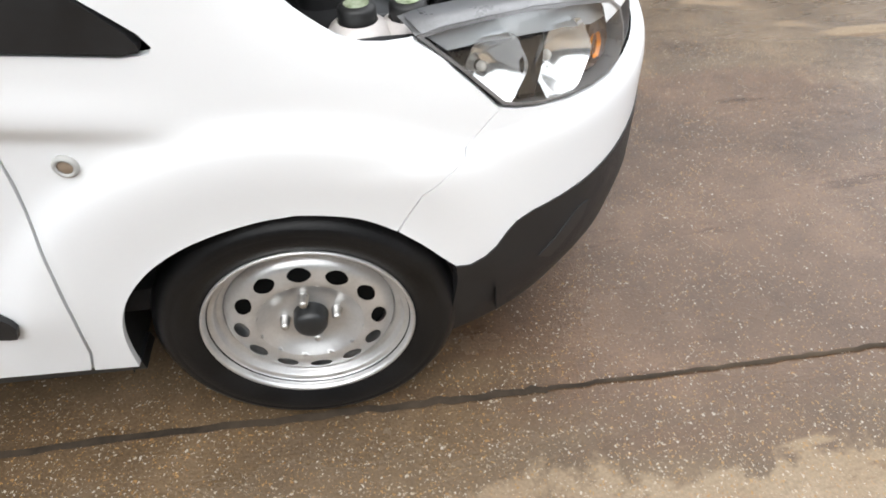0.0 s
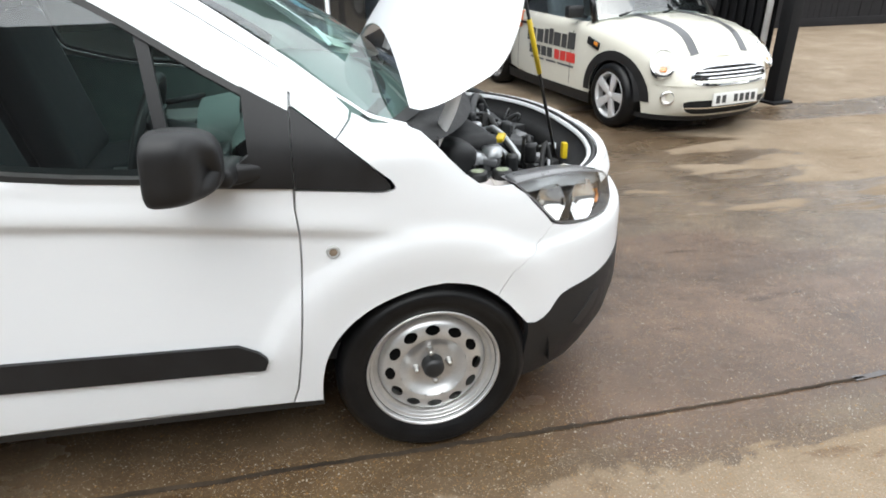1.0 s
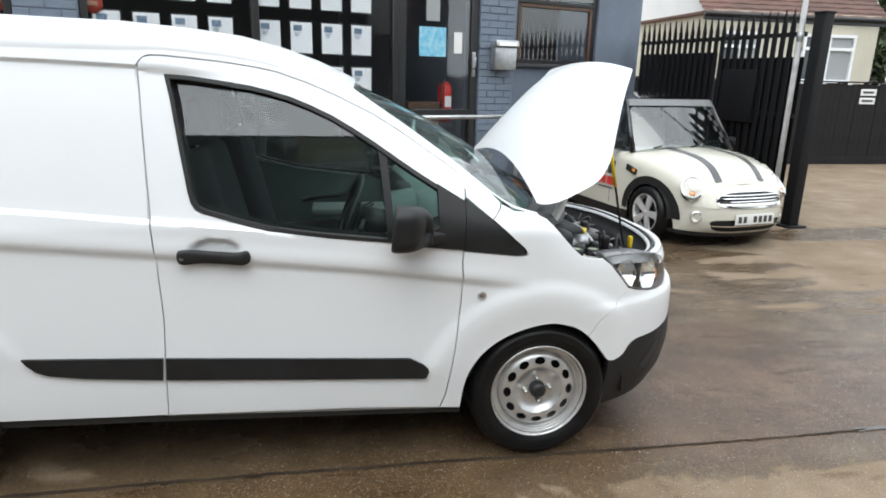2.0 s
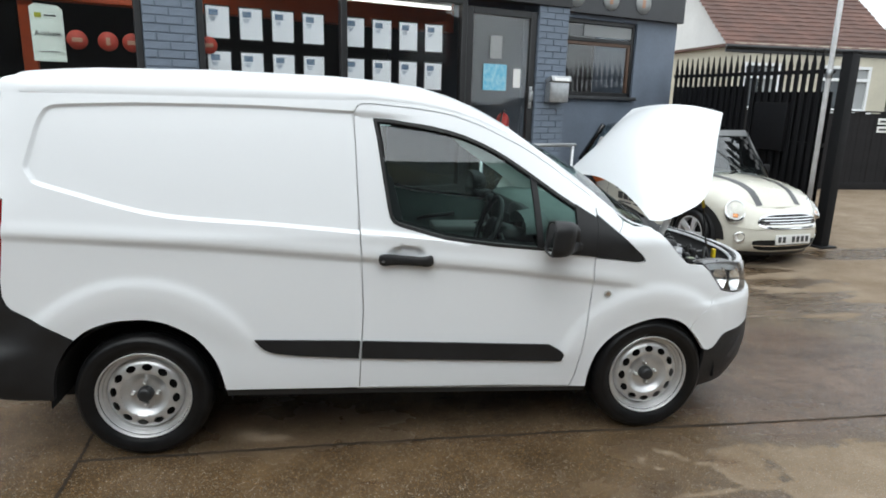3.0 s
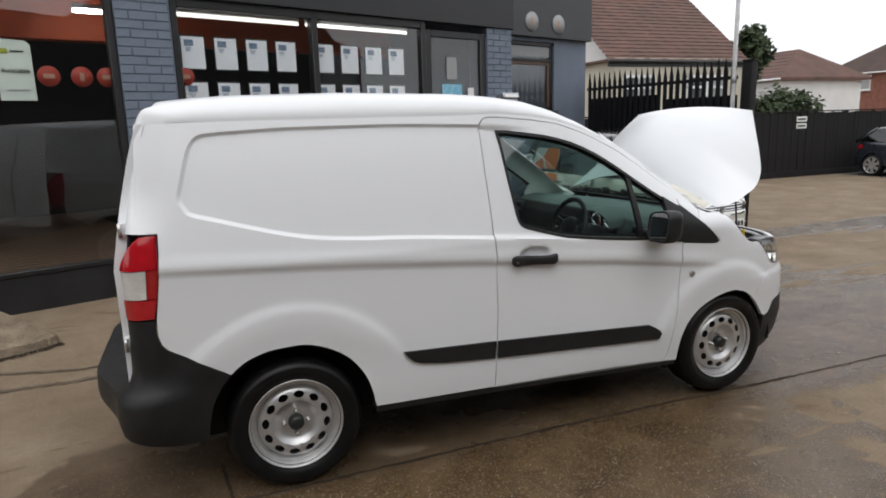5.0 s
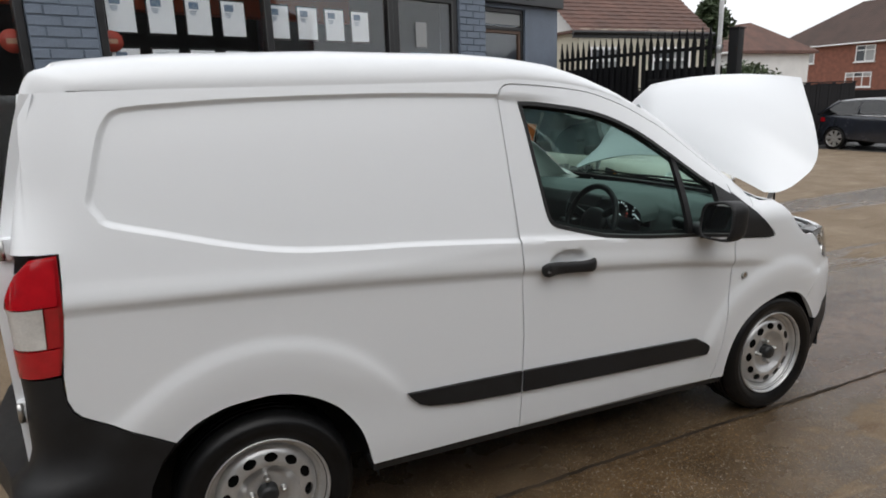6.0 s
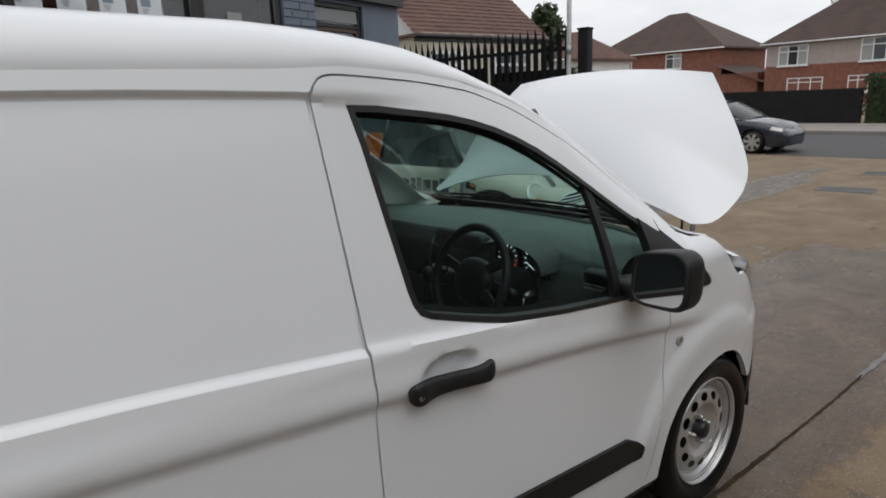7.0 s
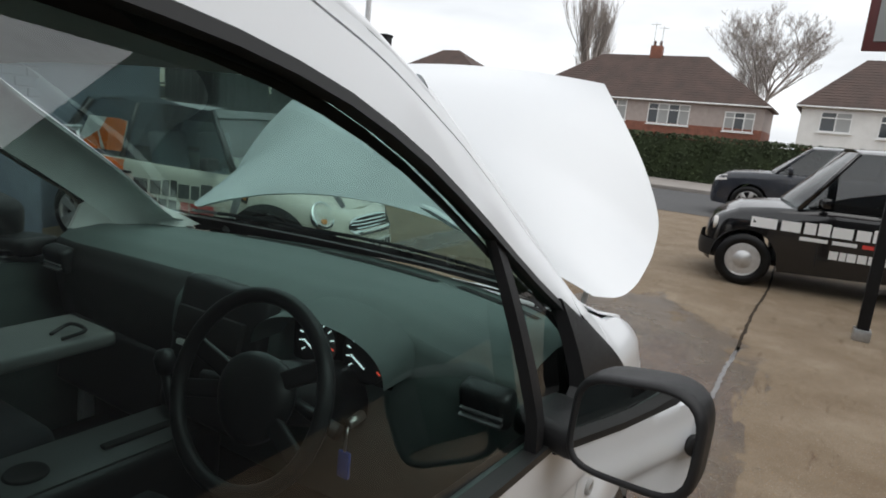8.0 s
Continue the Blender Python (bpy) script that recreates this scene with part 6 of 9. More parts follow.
part("window_sill", boxm(*span(WB0 - 0.05, WB1 + 0.05, -0.06, 0.1, 1.74, 1.79), 0.006), M_FASCIAG, wb)
pp = part("pane", boxm(*span(WB0 + 0.06, WB1 - 0.06, 0.075, 0.082, 1.85, 2.83)), M_SHOPGLASS, wb)
pp.visible_shadow = False
for u in (-1.25, -0.61, 0.03):
    disc_sticker(u, 3.17, 0.15, -0.108, M_NET, 1, FB, "round pale icon on the grey fascia")

# ---------------------------------------------------------------- palisade gate, post and pole
GA, GB = Vector((6.28, 7.15, 0)), Vector((6.80, 4.30, 0))
gdir = (GB - GA).normalized()
gang = math.degrees(math.atan2(gdir.y, gdir.x))
GM = Matrix.Translation(GA) @ pose(0, 0, 0, 0, 0, gang)
GLEN = (GB - GA).length
gate = placed(thing("palisade_gate", "black steel palisade gate lined with dark sheet", "gate"), GM)
for z in (2.14, 1.25, 0.35):
    part("rail", boxm((GLEN / 2, 0.0, z), (GLEN, 0.05, 0.05), 0.004), M_BLACKF, gate)
pale_me = None
npale = 25
for i in range(npale):
    x = 0.08 + i * (GLEN - 0.12) / (npale - 1)
    if pale_me is None:
        bm = bmesh.new()
        prof = [(-0.037, 0.0), (0.037, 0.0), (0.037, 2.22), (0.015, 2.31), (0.0, 2.40), (-0.015, 2.31), (-0.037, 2.22)]
        a = [bm.verts.new((p[0], -0.036 - 0.012 * (1 - abs(p[0]) / 0.033), p[1] + 0.1 * (p[1] < 1))) for p in prof]
        b = [bm.verts.new((p[0], -0.030, p[1] + 0.1 * (p[1] < 1))) for p in prof]
        bm.faces.new(a)
        bm.faces.new(list(reversed(b)))
        for k in range(len(prof)):
            bm.faces.new((a[k - 1], b[k - 1], b[k], a[k]))
        bmesh.ops.recalc_face_normals(bm, faces=bm.faces[:])
        ob = part("pale", bm, M_BLACKF, gate, smooth=False)
        pale_me = ob.data
    else:
        ob = new("pale", pale_me)
        ob.parent = gate
    ob.location = (x, 0, random.Random(i).uniform(-0.012, 0.012))
bm = bmesh.new()
box(bm, (GLEN * 0.78, 0.03, 1.02), (GLEN * 0.44, 0.012, 1.76), 0.002)
box(bm, (GLEN * 0.27, 0.03, 1.06), (GLEN * 0.54, 0.012, 1.84), 0.002)
part("backing_sheet", bm, M_BLACKF, gate, "black sheeting behind the pales")
part("lock_box", boxm((GLEN * 0.72, -0.06, 1.45), (0.55, 0.05, 0.62), 0.01), M_BLACKF, gate, "black lock box")
gp = thing("gate_post", "thick black steel gate post", "post")
part("shaft", boxm((6.86, 4.14, 1.17), (0.135, 0.135, 2.34), 0.010, rotz(gang)), M_BLACKF, gp)
part("cap", boxm((6.86, 4.14, 2.35), (0.15, 0.15, 0.026), 0.006, rotz(gang)), M_BLACKF, gp)
part("base_plate", boxm((6.86, 4.14, 0.012), (0.26, 0.26, 0.024), 0.005, rotz(gang)), M_BLACKF, gp)
pl = thing("white_pole", "tall slim weathered white pole", "pole")
part("shaft", tube(bmesh.new(), [(6.70, 4.26, 0.0), (6.70, 4.26, 3.2), (6.71, 4.26, 7.5)], [0.031, 0.029, 0.024], 14), M_POLE, pl)
part("collar", lathe(bmesh.new(), [(0.031, 0.0), (0.037, 0.01), (0.037, 0.09), (0.031, 0.10)], 6.70, 4.26, 2.05, 14, "z"), M_GALV, pl)

# close-boarded fence at the back of the yard
fence = thing("board_fence", "tall dark close-boarded fence at the back of the yard", "fence")
bm_me = None
for i in range(84):
    x = 7.4 + i * 0.125
    if bm_me is None:
        o = part("board", boxm((0, 0, 0.82), (0.122, 0.022, 1.64), 0.003, seg=1), M_BOARD, fence, smooth=False)
        bm_me = o.data
    else:
        o = new("board", bm_me)
        o.parent = fence
    rr = random.Random(i)
    o.location = (x, 9.45 + rr.uniform(-0.004, 0.012), rr.uniform(-0.03, 0.02))
part("capping", boxm((12.6, 9.45, 1.665), (10.5, 0.06, 0.03), 0.004), M_BOARD, fence)
part("gravel_board", boxm((12.6, 9.43, 0.07), (10.5, 0.03, 0.16), 0.004), M_BOARD, fence)
for x in (12.46, 14.26):
    for z in (1.47, 1.30):
        s = thing("parking_plate", "small white plate screwed to the fence", "sign", group="plates on the fence")
        part("plate", boxm((x, 9.425, z), (0.36, 0.006, 0.13), 0.003), M_WHITES, s)
        part("text_bar", boxm((x, 9.421, z), (0.26, 0.004, 0.045)), M_INK, s)

# ---------------------------------------------------------------- road across the entrance
boxes("road", [span(15.6, 22.2, -160, 160, -0.05, 0.006)], M_ASPHALT, "grey asphalt road", "road", pose(0, 0, 0), bevel=0.0)
boxes("pavement_far", [span(22.35, 26.3, -160, 160, -0.05, 0.12)], M_PAVE, "grey pavement across the road", "pavement", pose(0, 0, 0), bevel=0.01)
boxes("kerb", [span(22.2, 22.35, -160, 160, -0.05, 0.125)], M_PAVE, "pale concrete kerb", "kerb", pose(0, 0, 0), bevel=0.02)
for i, (x, y) in enumerate(((13.2, 2.6), (11.0, 2.5))):
    d = thing("drain_cover", "dark iron cover set in the forecourt", "drain cover", group="drain covers")
    part("plate", boxm((x, y, 0.0), (0.5, 0.75, 0.010), 0.003, rotz(8)), M_FRAME, d)
boxes("wall_garden", [span(26.3, 26.45, 7.4, 40, 0, 1.34)], M_BOARD, "low dark boarded garden fence", "fence", pose(0, 0, 0), kind="structure", bevel=0.01)


# ---------------------------------------------------------------- houses
def window_unit(parent, c, w, h, nrm_x=-1, panes=3, ax="y"):
    """A white framed window facing -x (ax y) or -y (ax x)."""
    g2 = new("window")
    g2.parent = parent
    g2.location = c
    if ax == "x":
        g2.rotation_euler = (0, 0, radians(90))
    fr = bmesh.new()
    t = 0.07
    for yy in [-w / 2 + t / 2, w / 2 - t / 2] + [-w / 2 + w * k / panes for k in range(1, panes)]:
        box(fr, (0, yy, 0), (0.08, t, h), 0.0)
    for zz in (-h / 2 + t / 2, h / 2 - t / 2, h * 0.2):
        box(fr, (-0.002, 0, zz), (0.08, w, t), 0.0)
    part("frame", fr, M_UPVC, g2, smooth=False)
    part("sill", boxm((-0.06, 0, -h / 2 - 0.05), (0.2, w + 0.16, 0.08)), M_UPVC, g2, smooth=False)
    for k in range(panes):
        part("pane", boxm((0.02, -w / 2 + w * (k + 0.5) / panes, 0), (0.02, w / panes - 0.04, h - 0.06)), M_PANE if k % 2 else M_NET, g2, smooth=False)
    return g2


def hip_roof(bm, x0, x1, y0, y1, ze, zr, over=0.35, hip=None):
    x0, x1, y0, y1 = x0 - over, x1 + over, y0 - over, y1 + over
    cx = (x0 + x1) / 2
    hip = (x1 - x0) / 2 * 0.95 if hip is None else hip
    a = [bm.verts.new(p) for p in ((x0, y0, ze), (x1, y0, ze), (x1, y1, ze), (x0, y1, ze))]
    r = [bm.verts.new((cx, y0 + hip, zr)), bm.verts.new((cx, y1 - hip, zr))]
    bm.faces.new((a[0], a[1], r[0]))
    bm.faces.new((a[2], a[3], r[1]))
    bm.faces.new((a[1], a[2], r[1], r[0]))
    bm.faces.new((a[3], a[0], r[0], r[1]))
    u = [bm.verts.new((p.co.x, p.co.y, ze - 0.16)) for p in a]
    for i in range(4):
        bm.faces.new((a[i - 1], a[i], u[i], u[i - 1]))
    bm.faces.new(u)
    bmesh.ops.recalc_face_normals(bm, faces=bm.faces[:])
    return bm


def house(name, label, x0, x1, y0, y1, ze, zr, wall, low, zl, roof, wins, chim=None, hip=None, rot=0.0):
    h = placed(thing(name, label, "house"), pose(x0, (y0 + y1) / 2, 0, 0, 0, rot))
    cy, d, w = 0.0, x1 - x0, y1 - y0
    part("wall", boxm((d / 2, cy, (zl + ze) / 2), (d, w, ze - zl)), wall, h, smooth=False)
    part("lower_wall", boxm((d / 2, cy, zl / 2), (d + 0.04, w + 0.04, zl)), low, h, smooth=False)
    rf = part("roof", hip_roof(bmesh.new(), 0, d, -w / 2, w / 2, ze, zr, hip=hip), roof, h, smooth=False)
    bm = bmesh.new()
    n = int((zr - ze) / 0.20)
    for k in range(n):
        t = (k + 0.5) / n
        hx = (hip if hip is not None else (d + 0.7) / 2 * 0.95)
        box(bm, (-0.35 + (d / 2 + 0.35) * t - 0.01, 0, ze + (zr - ze) * t + 0.012), (0.03, w + 0.66 - 2 * hx * t, 0.016), 0.0, roty(-30))
    part("tile_course", bm, roof, rf, smooth=False)
    part("gutter", tube(bmesh.new(), [(-0.42, -w / 2 - 0.35, ze - 0.10), (-0.42, w / 2 + 0.35, ze - 0.10)], 0.06, 6), M_UPVC, h)
    for yy, zz, ww, hh, pn in wins:
        window_unit(h, (-0.02, yy, zz), ww, hh, panes=pn)
    if chim:
        c = part("chimney", boxm((d / 2, chim[0], zr + chim[1] / 2 - 0.3), (0.7, 0.95, chim[1] + 0.6), 0.03), M_BRICK, rf)
        for k in (-0.25, 0.25):
            part("pot", lathe(bmesh.new(), [(0.12, 0.0), (0.10, 0.35), (0.12, 0.4)], d / 2, chim[0] + k, zr + chim[1], 10, "z"), M_TILE, rf)
        ant = bmesh.new()
        for k, hgt in ((-0.3, 1.6), (0.35, 1.9)):
            tube(ant, [(d / 2, chim[0] + k, zr + chim[1] - 0.2), (d / 2, chim[0] + k, zr + chim[1] + hgt)], 0.025, 5)
            tube(ant, [(d / 2, chim[0] + k - 0.4, zr + chim[1] + hgt - 0.15), (d / 2, chim[0] + k + 0.4, zr + chim[1] + hgt - 0.15)], 0.02, 5)
        part("aerial", ant, M_GALV, rf, "thin roof aerial")
    return h


# the pair across the road, the hipped brick house, the white house
house("semi_detached_house", "pebbledashed pair of houses with a brown hipped roof", 54, 62, 4.2, 23.5, 4.75, 8.6, M_PEB, M_BRICK, 2.95, M_TILED,
      [(7.6, 3.70, 2.2, 1.5, 3), (1.75, 3.75, 2.4, 1.6, 3), (-2.8, 3.65, 3.2, 1.6, 4), (-8.0, 3.45, 2.1, 1.45, 3), (6.6, 1.4, 2.6, 1.2, 3), (2.6, 1.4, 2.0, 1.2, 3)], chim=(-0.2, 0.75), hip=5.6)
house("brick_house", "red brick house with a dark hipped roof", 55, 63, 27.7, 41.3, 4.95, 8.6, M_BRICK, M_BRICK, 2.2, M_TILED, [(3.9, 4.15, 3.3, 1.4, 3), (-2.2, 4.0, 1.6, 1.3, 2), (-1.8, 1.9, 2.2, 1.2, 3)], hip=6.2)
house("white_house", "white rendered house with a brown gabled roof", 50, 58, -11.0, 1.7, 4.75, 8.2, M_WREND, M_BRICK, 2.0, M_TILED, [(4.3, 3.75, 1.8, 1.3, 2), (0.6, 3.65, 2.6, 1.4, 4), (-3.5, 3.6, 2.2, 1.3, 3), (1.0, 1.5, 3.0, 1.2, 4)], hip=3.5)
house("red_roof_house", "small white house with a red tiled roof", 30.5, 37, 24.5, 34.5, 3.6, 5.35, M_WREND, M_BRICK, 1.2, M_TILE, [(-2.6, 2.5, 1.4, 1.1, 2)], hip=2.0)
porch = placed(thing("side_extension", "low lean-to with a brown roof beside the brick house", "extension"), pose(54.2, 25.9, 0))
part("wall", boxm((3, 0, 1.3), (6, 3.4, 2.6)), M_BRICK, porch, smooth=False)
bm = bmesh.new()
surface(bm, lambda u, v: (-0.4 + 6.8 * u, 1.9 - 4.2 * v, 3.4 - 1.6 * v), 1, 1)
part("roof", bm, M_TILED, porch)

# the tiled bungalow behind the gate
bung = thing("bungalow", "cream bungalow with a red-brown tiled gable roof", "house")
part("wall", boxm((12.4, 15.5, 1.6), (4.4, 7.4, 3.2)), M_CREAM, bung, smooth=False)
bm = bmesh.new()
g1 = [bm.verts.new(p) for p in ((10.22, 12.0, 3.2), (10.22, 19.0, 3.2), (10.22, 15.5, 6.2))]
bm.faces.new(g1)
part("gable", bm, M_WREND, bung, smooth=False)
nt_ = 26
broof = part("roof", boxm((12.4, 15.5, 3.14), (4.7, 7.3, 0.06)), M_TILE, bung, "red-brown tiled roof in courses", smooth=False)
for side in (-1, 1):
    for k in range(nt_):
        bm = bmesh.new()
        t0, t1 = k / nt_, (k + 1.12) / nt_
        a0, b0 = (15.5 + side * 3.75 * (1 - t0), 3.12 + 3.05 * t0 + 0.035), (15.5 + side * 3.75 * (1 - t1), 3.12 + 3.05 * t1 + 0.005)
        nn = 24
        lo = [bm.verts.new((9.98 + 4.87 * i / nn, a0[0], a0[1] + 0.012 * math.sin(i * 2.3 + k))) for i in range(nn + 1)]
        up = [bm.verts.new((9.98 + 4.87 * i / nn, b0[0], b0[1])) for i in range(nn + 1)]
        dn = [bm.verts.new((w.co.x, w.co.y, w.co.z - 0.05)) for w in lo]
        for i in range(nn):
            bm.faces.new((lo[i], lo[i + 1], up[i + 1], up[i]))
            bm.faces.new((dn[i], dn[i + 1], lo[i + 1], lo[i]))
        bmesh.ops.recalc_face_normals(bm, faces=bm.faces[:])
        part("tile_course", bm, M_TILE, broof, smooth=False)
part("fascia_board", boxm((12.4, 11.80, 3.05), (4.8, 0.04, 0.16)), M_FRAME, bung)
part("gutter", tube(bmesh.new(), [(9.98, 11.72, 3.10), (14.85, 11.72, 3.10)], 0.05, 8), M_FRAME, bung)
for x, w in ((11.0, 1.0), (13.3, 1.4)):
    window_unit(bung, (x, 11.78, 2.2), w, 1.1, panes=2, ax="x")

# hedge across the road
bm = bmesh.new()
rnd = random.Random(8)
for i in range(11000):
    y = rnd.uniform(-14, 7.4)
    side = rnd.random()
    if side < 0.6:
        c = Vector((26.35 + rnd.uniform(-0.12, 0.08), y, rnd.uniform(0.08, 1.75)))
    else:
        c = Vector((26.3 + rnd.uniform(0, 1.0), y, 1.72 + rnd.uniform(-0.05, 0.12)))
    q = Matrix.Rotation(rnd.uniform(0, 6.3), 3, Vector((rnd.uniform(-1, 1), rnd.uniform(-1, 1), rnd.uniform(-1, 1))).normalized())
    s = rnd.uniform(0.045, 0.09)
    v = [bm.verts.new(c + q @ Vector(p) * s) for p in ((-1, 0, 0), (0, -0.6, 0.1), (1, 0, 0), (0, 0.6, 0.1))]
    bm.faces.new(v)
box(bm, (26.9, -3.3, 0.85), (0.9, 21.2, 1.6), 0.0)
solid("hedge", bm, M_HEDGE, "dense clipped dark green garden hedge", "hedge", kind="stuff", smooth=False, sharp=0)


# ---------------------------------------------------------------- trees
def bare_tree(name, label, base, height, spread, seed, levels=5, upright=0.75, r0=0.28):
    t = placed(thing(name, label, "tree"), Matrix.Translation(base))
    rnd = random.Random(seed)
    trunk, crown = bmesh.new(), bmesh.new()

    def grow(p, d, length, r, lev):
        n = 3
        pts = [p]
        dd = d.copy()
        for k in range(n):
            dd = (dd + Vector((rnd.uniform(-1, 1), rnd.uniform(-1, 1), rnd.uniform(-0.2, 0.6) * upright)) * 0.16).normalized()
            pts.append(pts[-1] + dd * length / n)
        tube(trunk if lev < 2 else crown, pts, [r * (1 - 0.38 * k / n) for k in range(n + 1)], 6 if lev < 2 else 3, False)
        if lev >= levels:
            return
        kids = 4 if lev else 9
        for k in range(kids):
            at = pts[1 + rnd.randrange(n)] if k else pts[-1]
            a = rnd.uniform(0, 6.283)
            side = Vector((math.cos(a), math.sin(a), 0)) * spread
            nd = (dd * upright + side + Vector((0, 0, 0.45 * upright))).normalized()
            grow(at, nd, length * rnd.uniform(0.52, 0.72), max(0.011, r * 0.5), lev + 1)
    grow(Vector((0, 0, 0)), Vector((0, 0, 1)), height * 0.42, r0, 0)
    part("trunk", trunk, M_BARK, t)
    part("crown", crown, M_BARK, t, "bare winter twigs")
    return t


bare_tree("bare_tree", "round-crowned bare winter tree behind the roofs", (68, 6.6, 0), 15.4, 0.66, 9, 6, 0.70, 0.26)
bare_tree("poplar", "tall narrow bare poplar behind the roofs", (78, 25.2, 0), 19.0, 0.26, 3, 5, 1.3, 0.34)
bare_tree("poplar", "tall narrow bare poplar behind the roofs", (79, 26.6, 0), 17.0, 0.26, 13, 5, 1.3, 0.30)


def leafy_tree(name, label, base, r, h, n, seed, leaf=0.16):
    t = placed(thing(name, label, "tree"), Matrix.Translation(base))
    rnd = random.Random(seed)
    tr = bmesh.new()
    tube(tr, [(0, 0, 0), (0.05, 0.03, h * 0.4), (0.0, 0.1, h * 0.7)], [0.16, 0.12, 0.06], 8)
    for k in range(9):
        a = k * 2.4
        tube(tr, [(0.03, 0.03, h * (0.3 + 0.04 * k)), (math.cos(a) * r * 0.6, math.sin(a) * r * 0.6, h * (0.45 + 0.05 * k))], [0.05, 0.015], 5)
    part("trunk", tr, M_BARK, t)
    bm = bmesh.new()
    blobs = [(Vector((rnd.uniform(-r, r) * 0.7, rnd.uniform(-r, r) * 0.7, h * rnd.uniform(0.35, 0.92))), r * rnd.uniform(0.28, 0.5)) for _ in range(22)]
    for i in range(n):
        c, br = blobs[rnd.randrange(len(blobs))]
        d = Vector((rnd.gauss(0, 1), rnd.gauss(0, 1), rnd.gauss(0, 1))).normalized()
        p = c + d * br * rnd.uniform(0.55, 1.1)
        q = Matrix.Rotation(rnd.uniform(0, 6.3), 3, Vector((rnd.uniform(-1, 1), rnd.uniform(-1, 1), rnd.uniform(-1, 1))).normalized())
        s = leaf * rnd.uniform(0.6, 1.3)
        bm.faces.new([bm.verts.new(p + q @ Vector(k) * s) for k in ((-1, 0, 0), (0, -0.5, 0.15), (1, 0, 0), (0, 0.5, 0.15))])
    part("crown", bm, M_LEAF, t, "dense small dark leaves", smooth=False, sharp=0)
    return t


leafy_tree("evergreen_tree", "dark evergreen tree behind the yard fence", (17.6, 15.3, 0), 1.15, 4.7, 5200, 2)
leafy_tree("shrub", "green shrub behind the yard fence", (20.2, 15.6, 0), 1.3, 2.2, 3000, 7, 0.12)
leafy_tree("shrub", "green shrub behind the yard fence", (22.5, 17.2, 0), 1.4, 2.4, 3000, 11, 0.12)


# unseen wall added behind the camera; its skyline shapes what the panes reflect
bm = bmesh.new()
front, back = [], []
for x, z in ((-40, 0), (15, 0), (15, 4.4), (13.6, 4.6), (9.4, 7.9), (4.4, 4.3), (-3.6, 4.3), (-3.6, 5.8), (-40, 5.8)):
    front.append(bm.verts.new((x, -6.5, z)))
    back.append(bm.verts.new((x, -6.8, z)))
bm.faces.new(front)
bm.faces.new(list(reversed(back)))
for i in range(len(front)):
    bm.faces.new((front[i - 1], front[i], back[i], back[i - 1]))
bmesh.ops.recalc_face_normals(bm, faces=bm.faces[:])
solid("backdrop_wall", bm, M_BACKDROP, "unseen dark wall added behind the camera, its skyline shaped for reflections", "wall", kind="structure", smooth=False)
# Unseen side wall, added only to close the place.
boxes("backdrop_side", [span(-14.3, -14.0, -6.5, 3, 0, 2.6)], M_BOARD, "unseen dark wall added to close the yard", "wall", pose(0, 0, 0), bevel=0.0)


# ---------------------------------------------------------------- door mirror of the van
MIRROR_AT = Matrix.Translation((1.850, -0.105, 1.080)) @ Matrix.Rotation(radians(-8), 4, "Z") @ Matrix.Rotation(radians(5), 4, "Y")


def mirror_ring(k, grow=0.0):
    """A point of the shell's outline as (across, up); the outer upper corner is the roundest."""
    a = 2 * math.pi * k
    c, d = math.cos(a), math.sin(a)
    n = 3.2 if c < 0 < d else 4.6
    r = (abs(c) ** n + abs(d) ** n) ** (-1 / n)
    return (0.098 + grow) * c * r, (0.082 + grow) * d * r * (1 - 0.07 * c) - 0.012 * c


def mirror_shell(u, v):
    t = max(0.0, 1 - v ** 3.4) ** 0.42
    y, z = mirror_ring(u)
    return MIRROR_AT @ Vector((0.012 + 0.128 * v - 0.030 * v * sstep(-y / 0.1), y * (0.001 + 0.999 * t), (z + 0.018 * v) * (0.001 + 0.999 * t) - 0.006 * v))


mirror = surface(bmesh.new(), mirror_shell, 48, 18, True)
ms = part("door_mirror", mirror, M_BLACKP, van, "black door mirror shell")
bm = bmesh.new()
rows = [(0.012, 0.0), (0.002, -0.001), (-0.004, -0.006), (-0.003, -0.011), (0.004, -0.013)]
surface(bm, lambda u, v: MIRROR_AT @ Vector((rows[round(v * 4)][0], *mirror_ring(u, rows[round(v * 4)][1]))), 40, 4, True)
part("mirror_rim", bm, M_BLACKP, ms)
bm = bmesh.new()
bm.faces.new([bm.verts.new(MIRROR_AT @ Vector((0.001, *mirror_ring(k / 40, -0.011)))) for k in range(40)])
part("mirror_glass", bm, M_MIRROR, ms, "mirror glass", smooth=False)
arm = bmesh.new()
box(arm, (1.945, 0.025, 1.016), (0.13, 0.13, 0.052), 0.022, rotz(-14), 3)


def arm_f(u, v):
    """A wedge that runs from the mirror's foot into the corner panel."""
    a, k = 2 * math.pi * u, sstep(v)
    c, d = math.cos(a), math.sin(a)
    r = (abs(c) ** 3.5 + abs(d) ** 3.5) ** (-1 / 3.5)
    return (1.93 + 0.205 * v, 0.012 + 0.034 * k + (0.036 - 0.026 * k) * c * r, 1.012 - 0.006 * v + (0.030 - 0.015 * k) * d * r)


surface(arm, arm_f, 24, 12, True)
part("mirror_arm", arm, M_BLACKP, ms)

def over(p):
    return (p[0], VAN_W - p[1], p[2])


far_mirror = part("door_mirror", surface(bmesh.new(), lambda u, v: over(mirror_shell(u, v)), 32, 12, True), M_BLACKP, van, "black door mirror on the passenger side")
bm = bmesh.new()
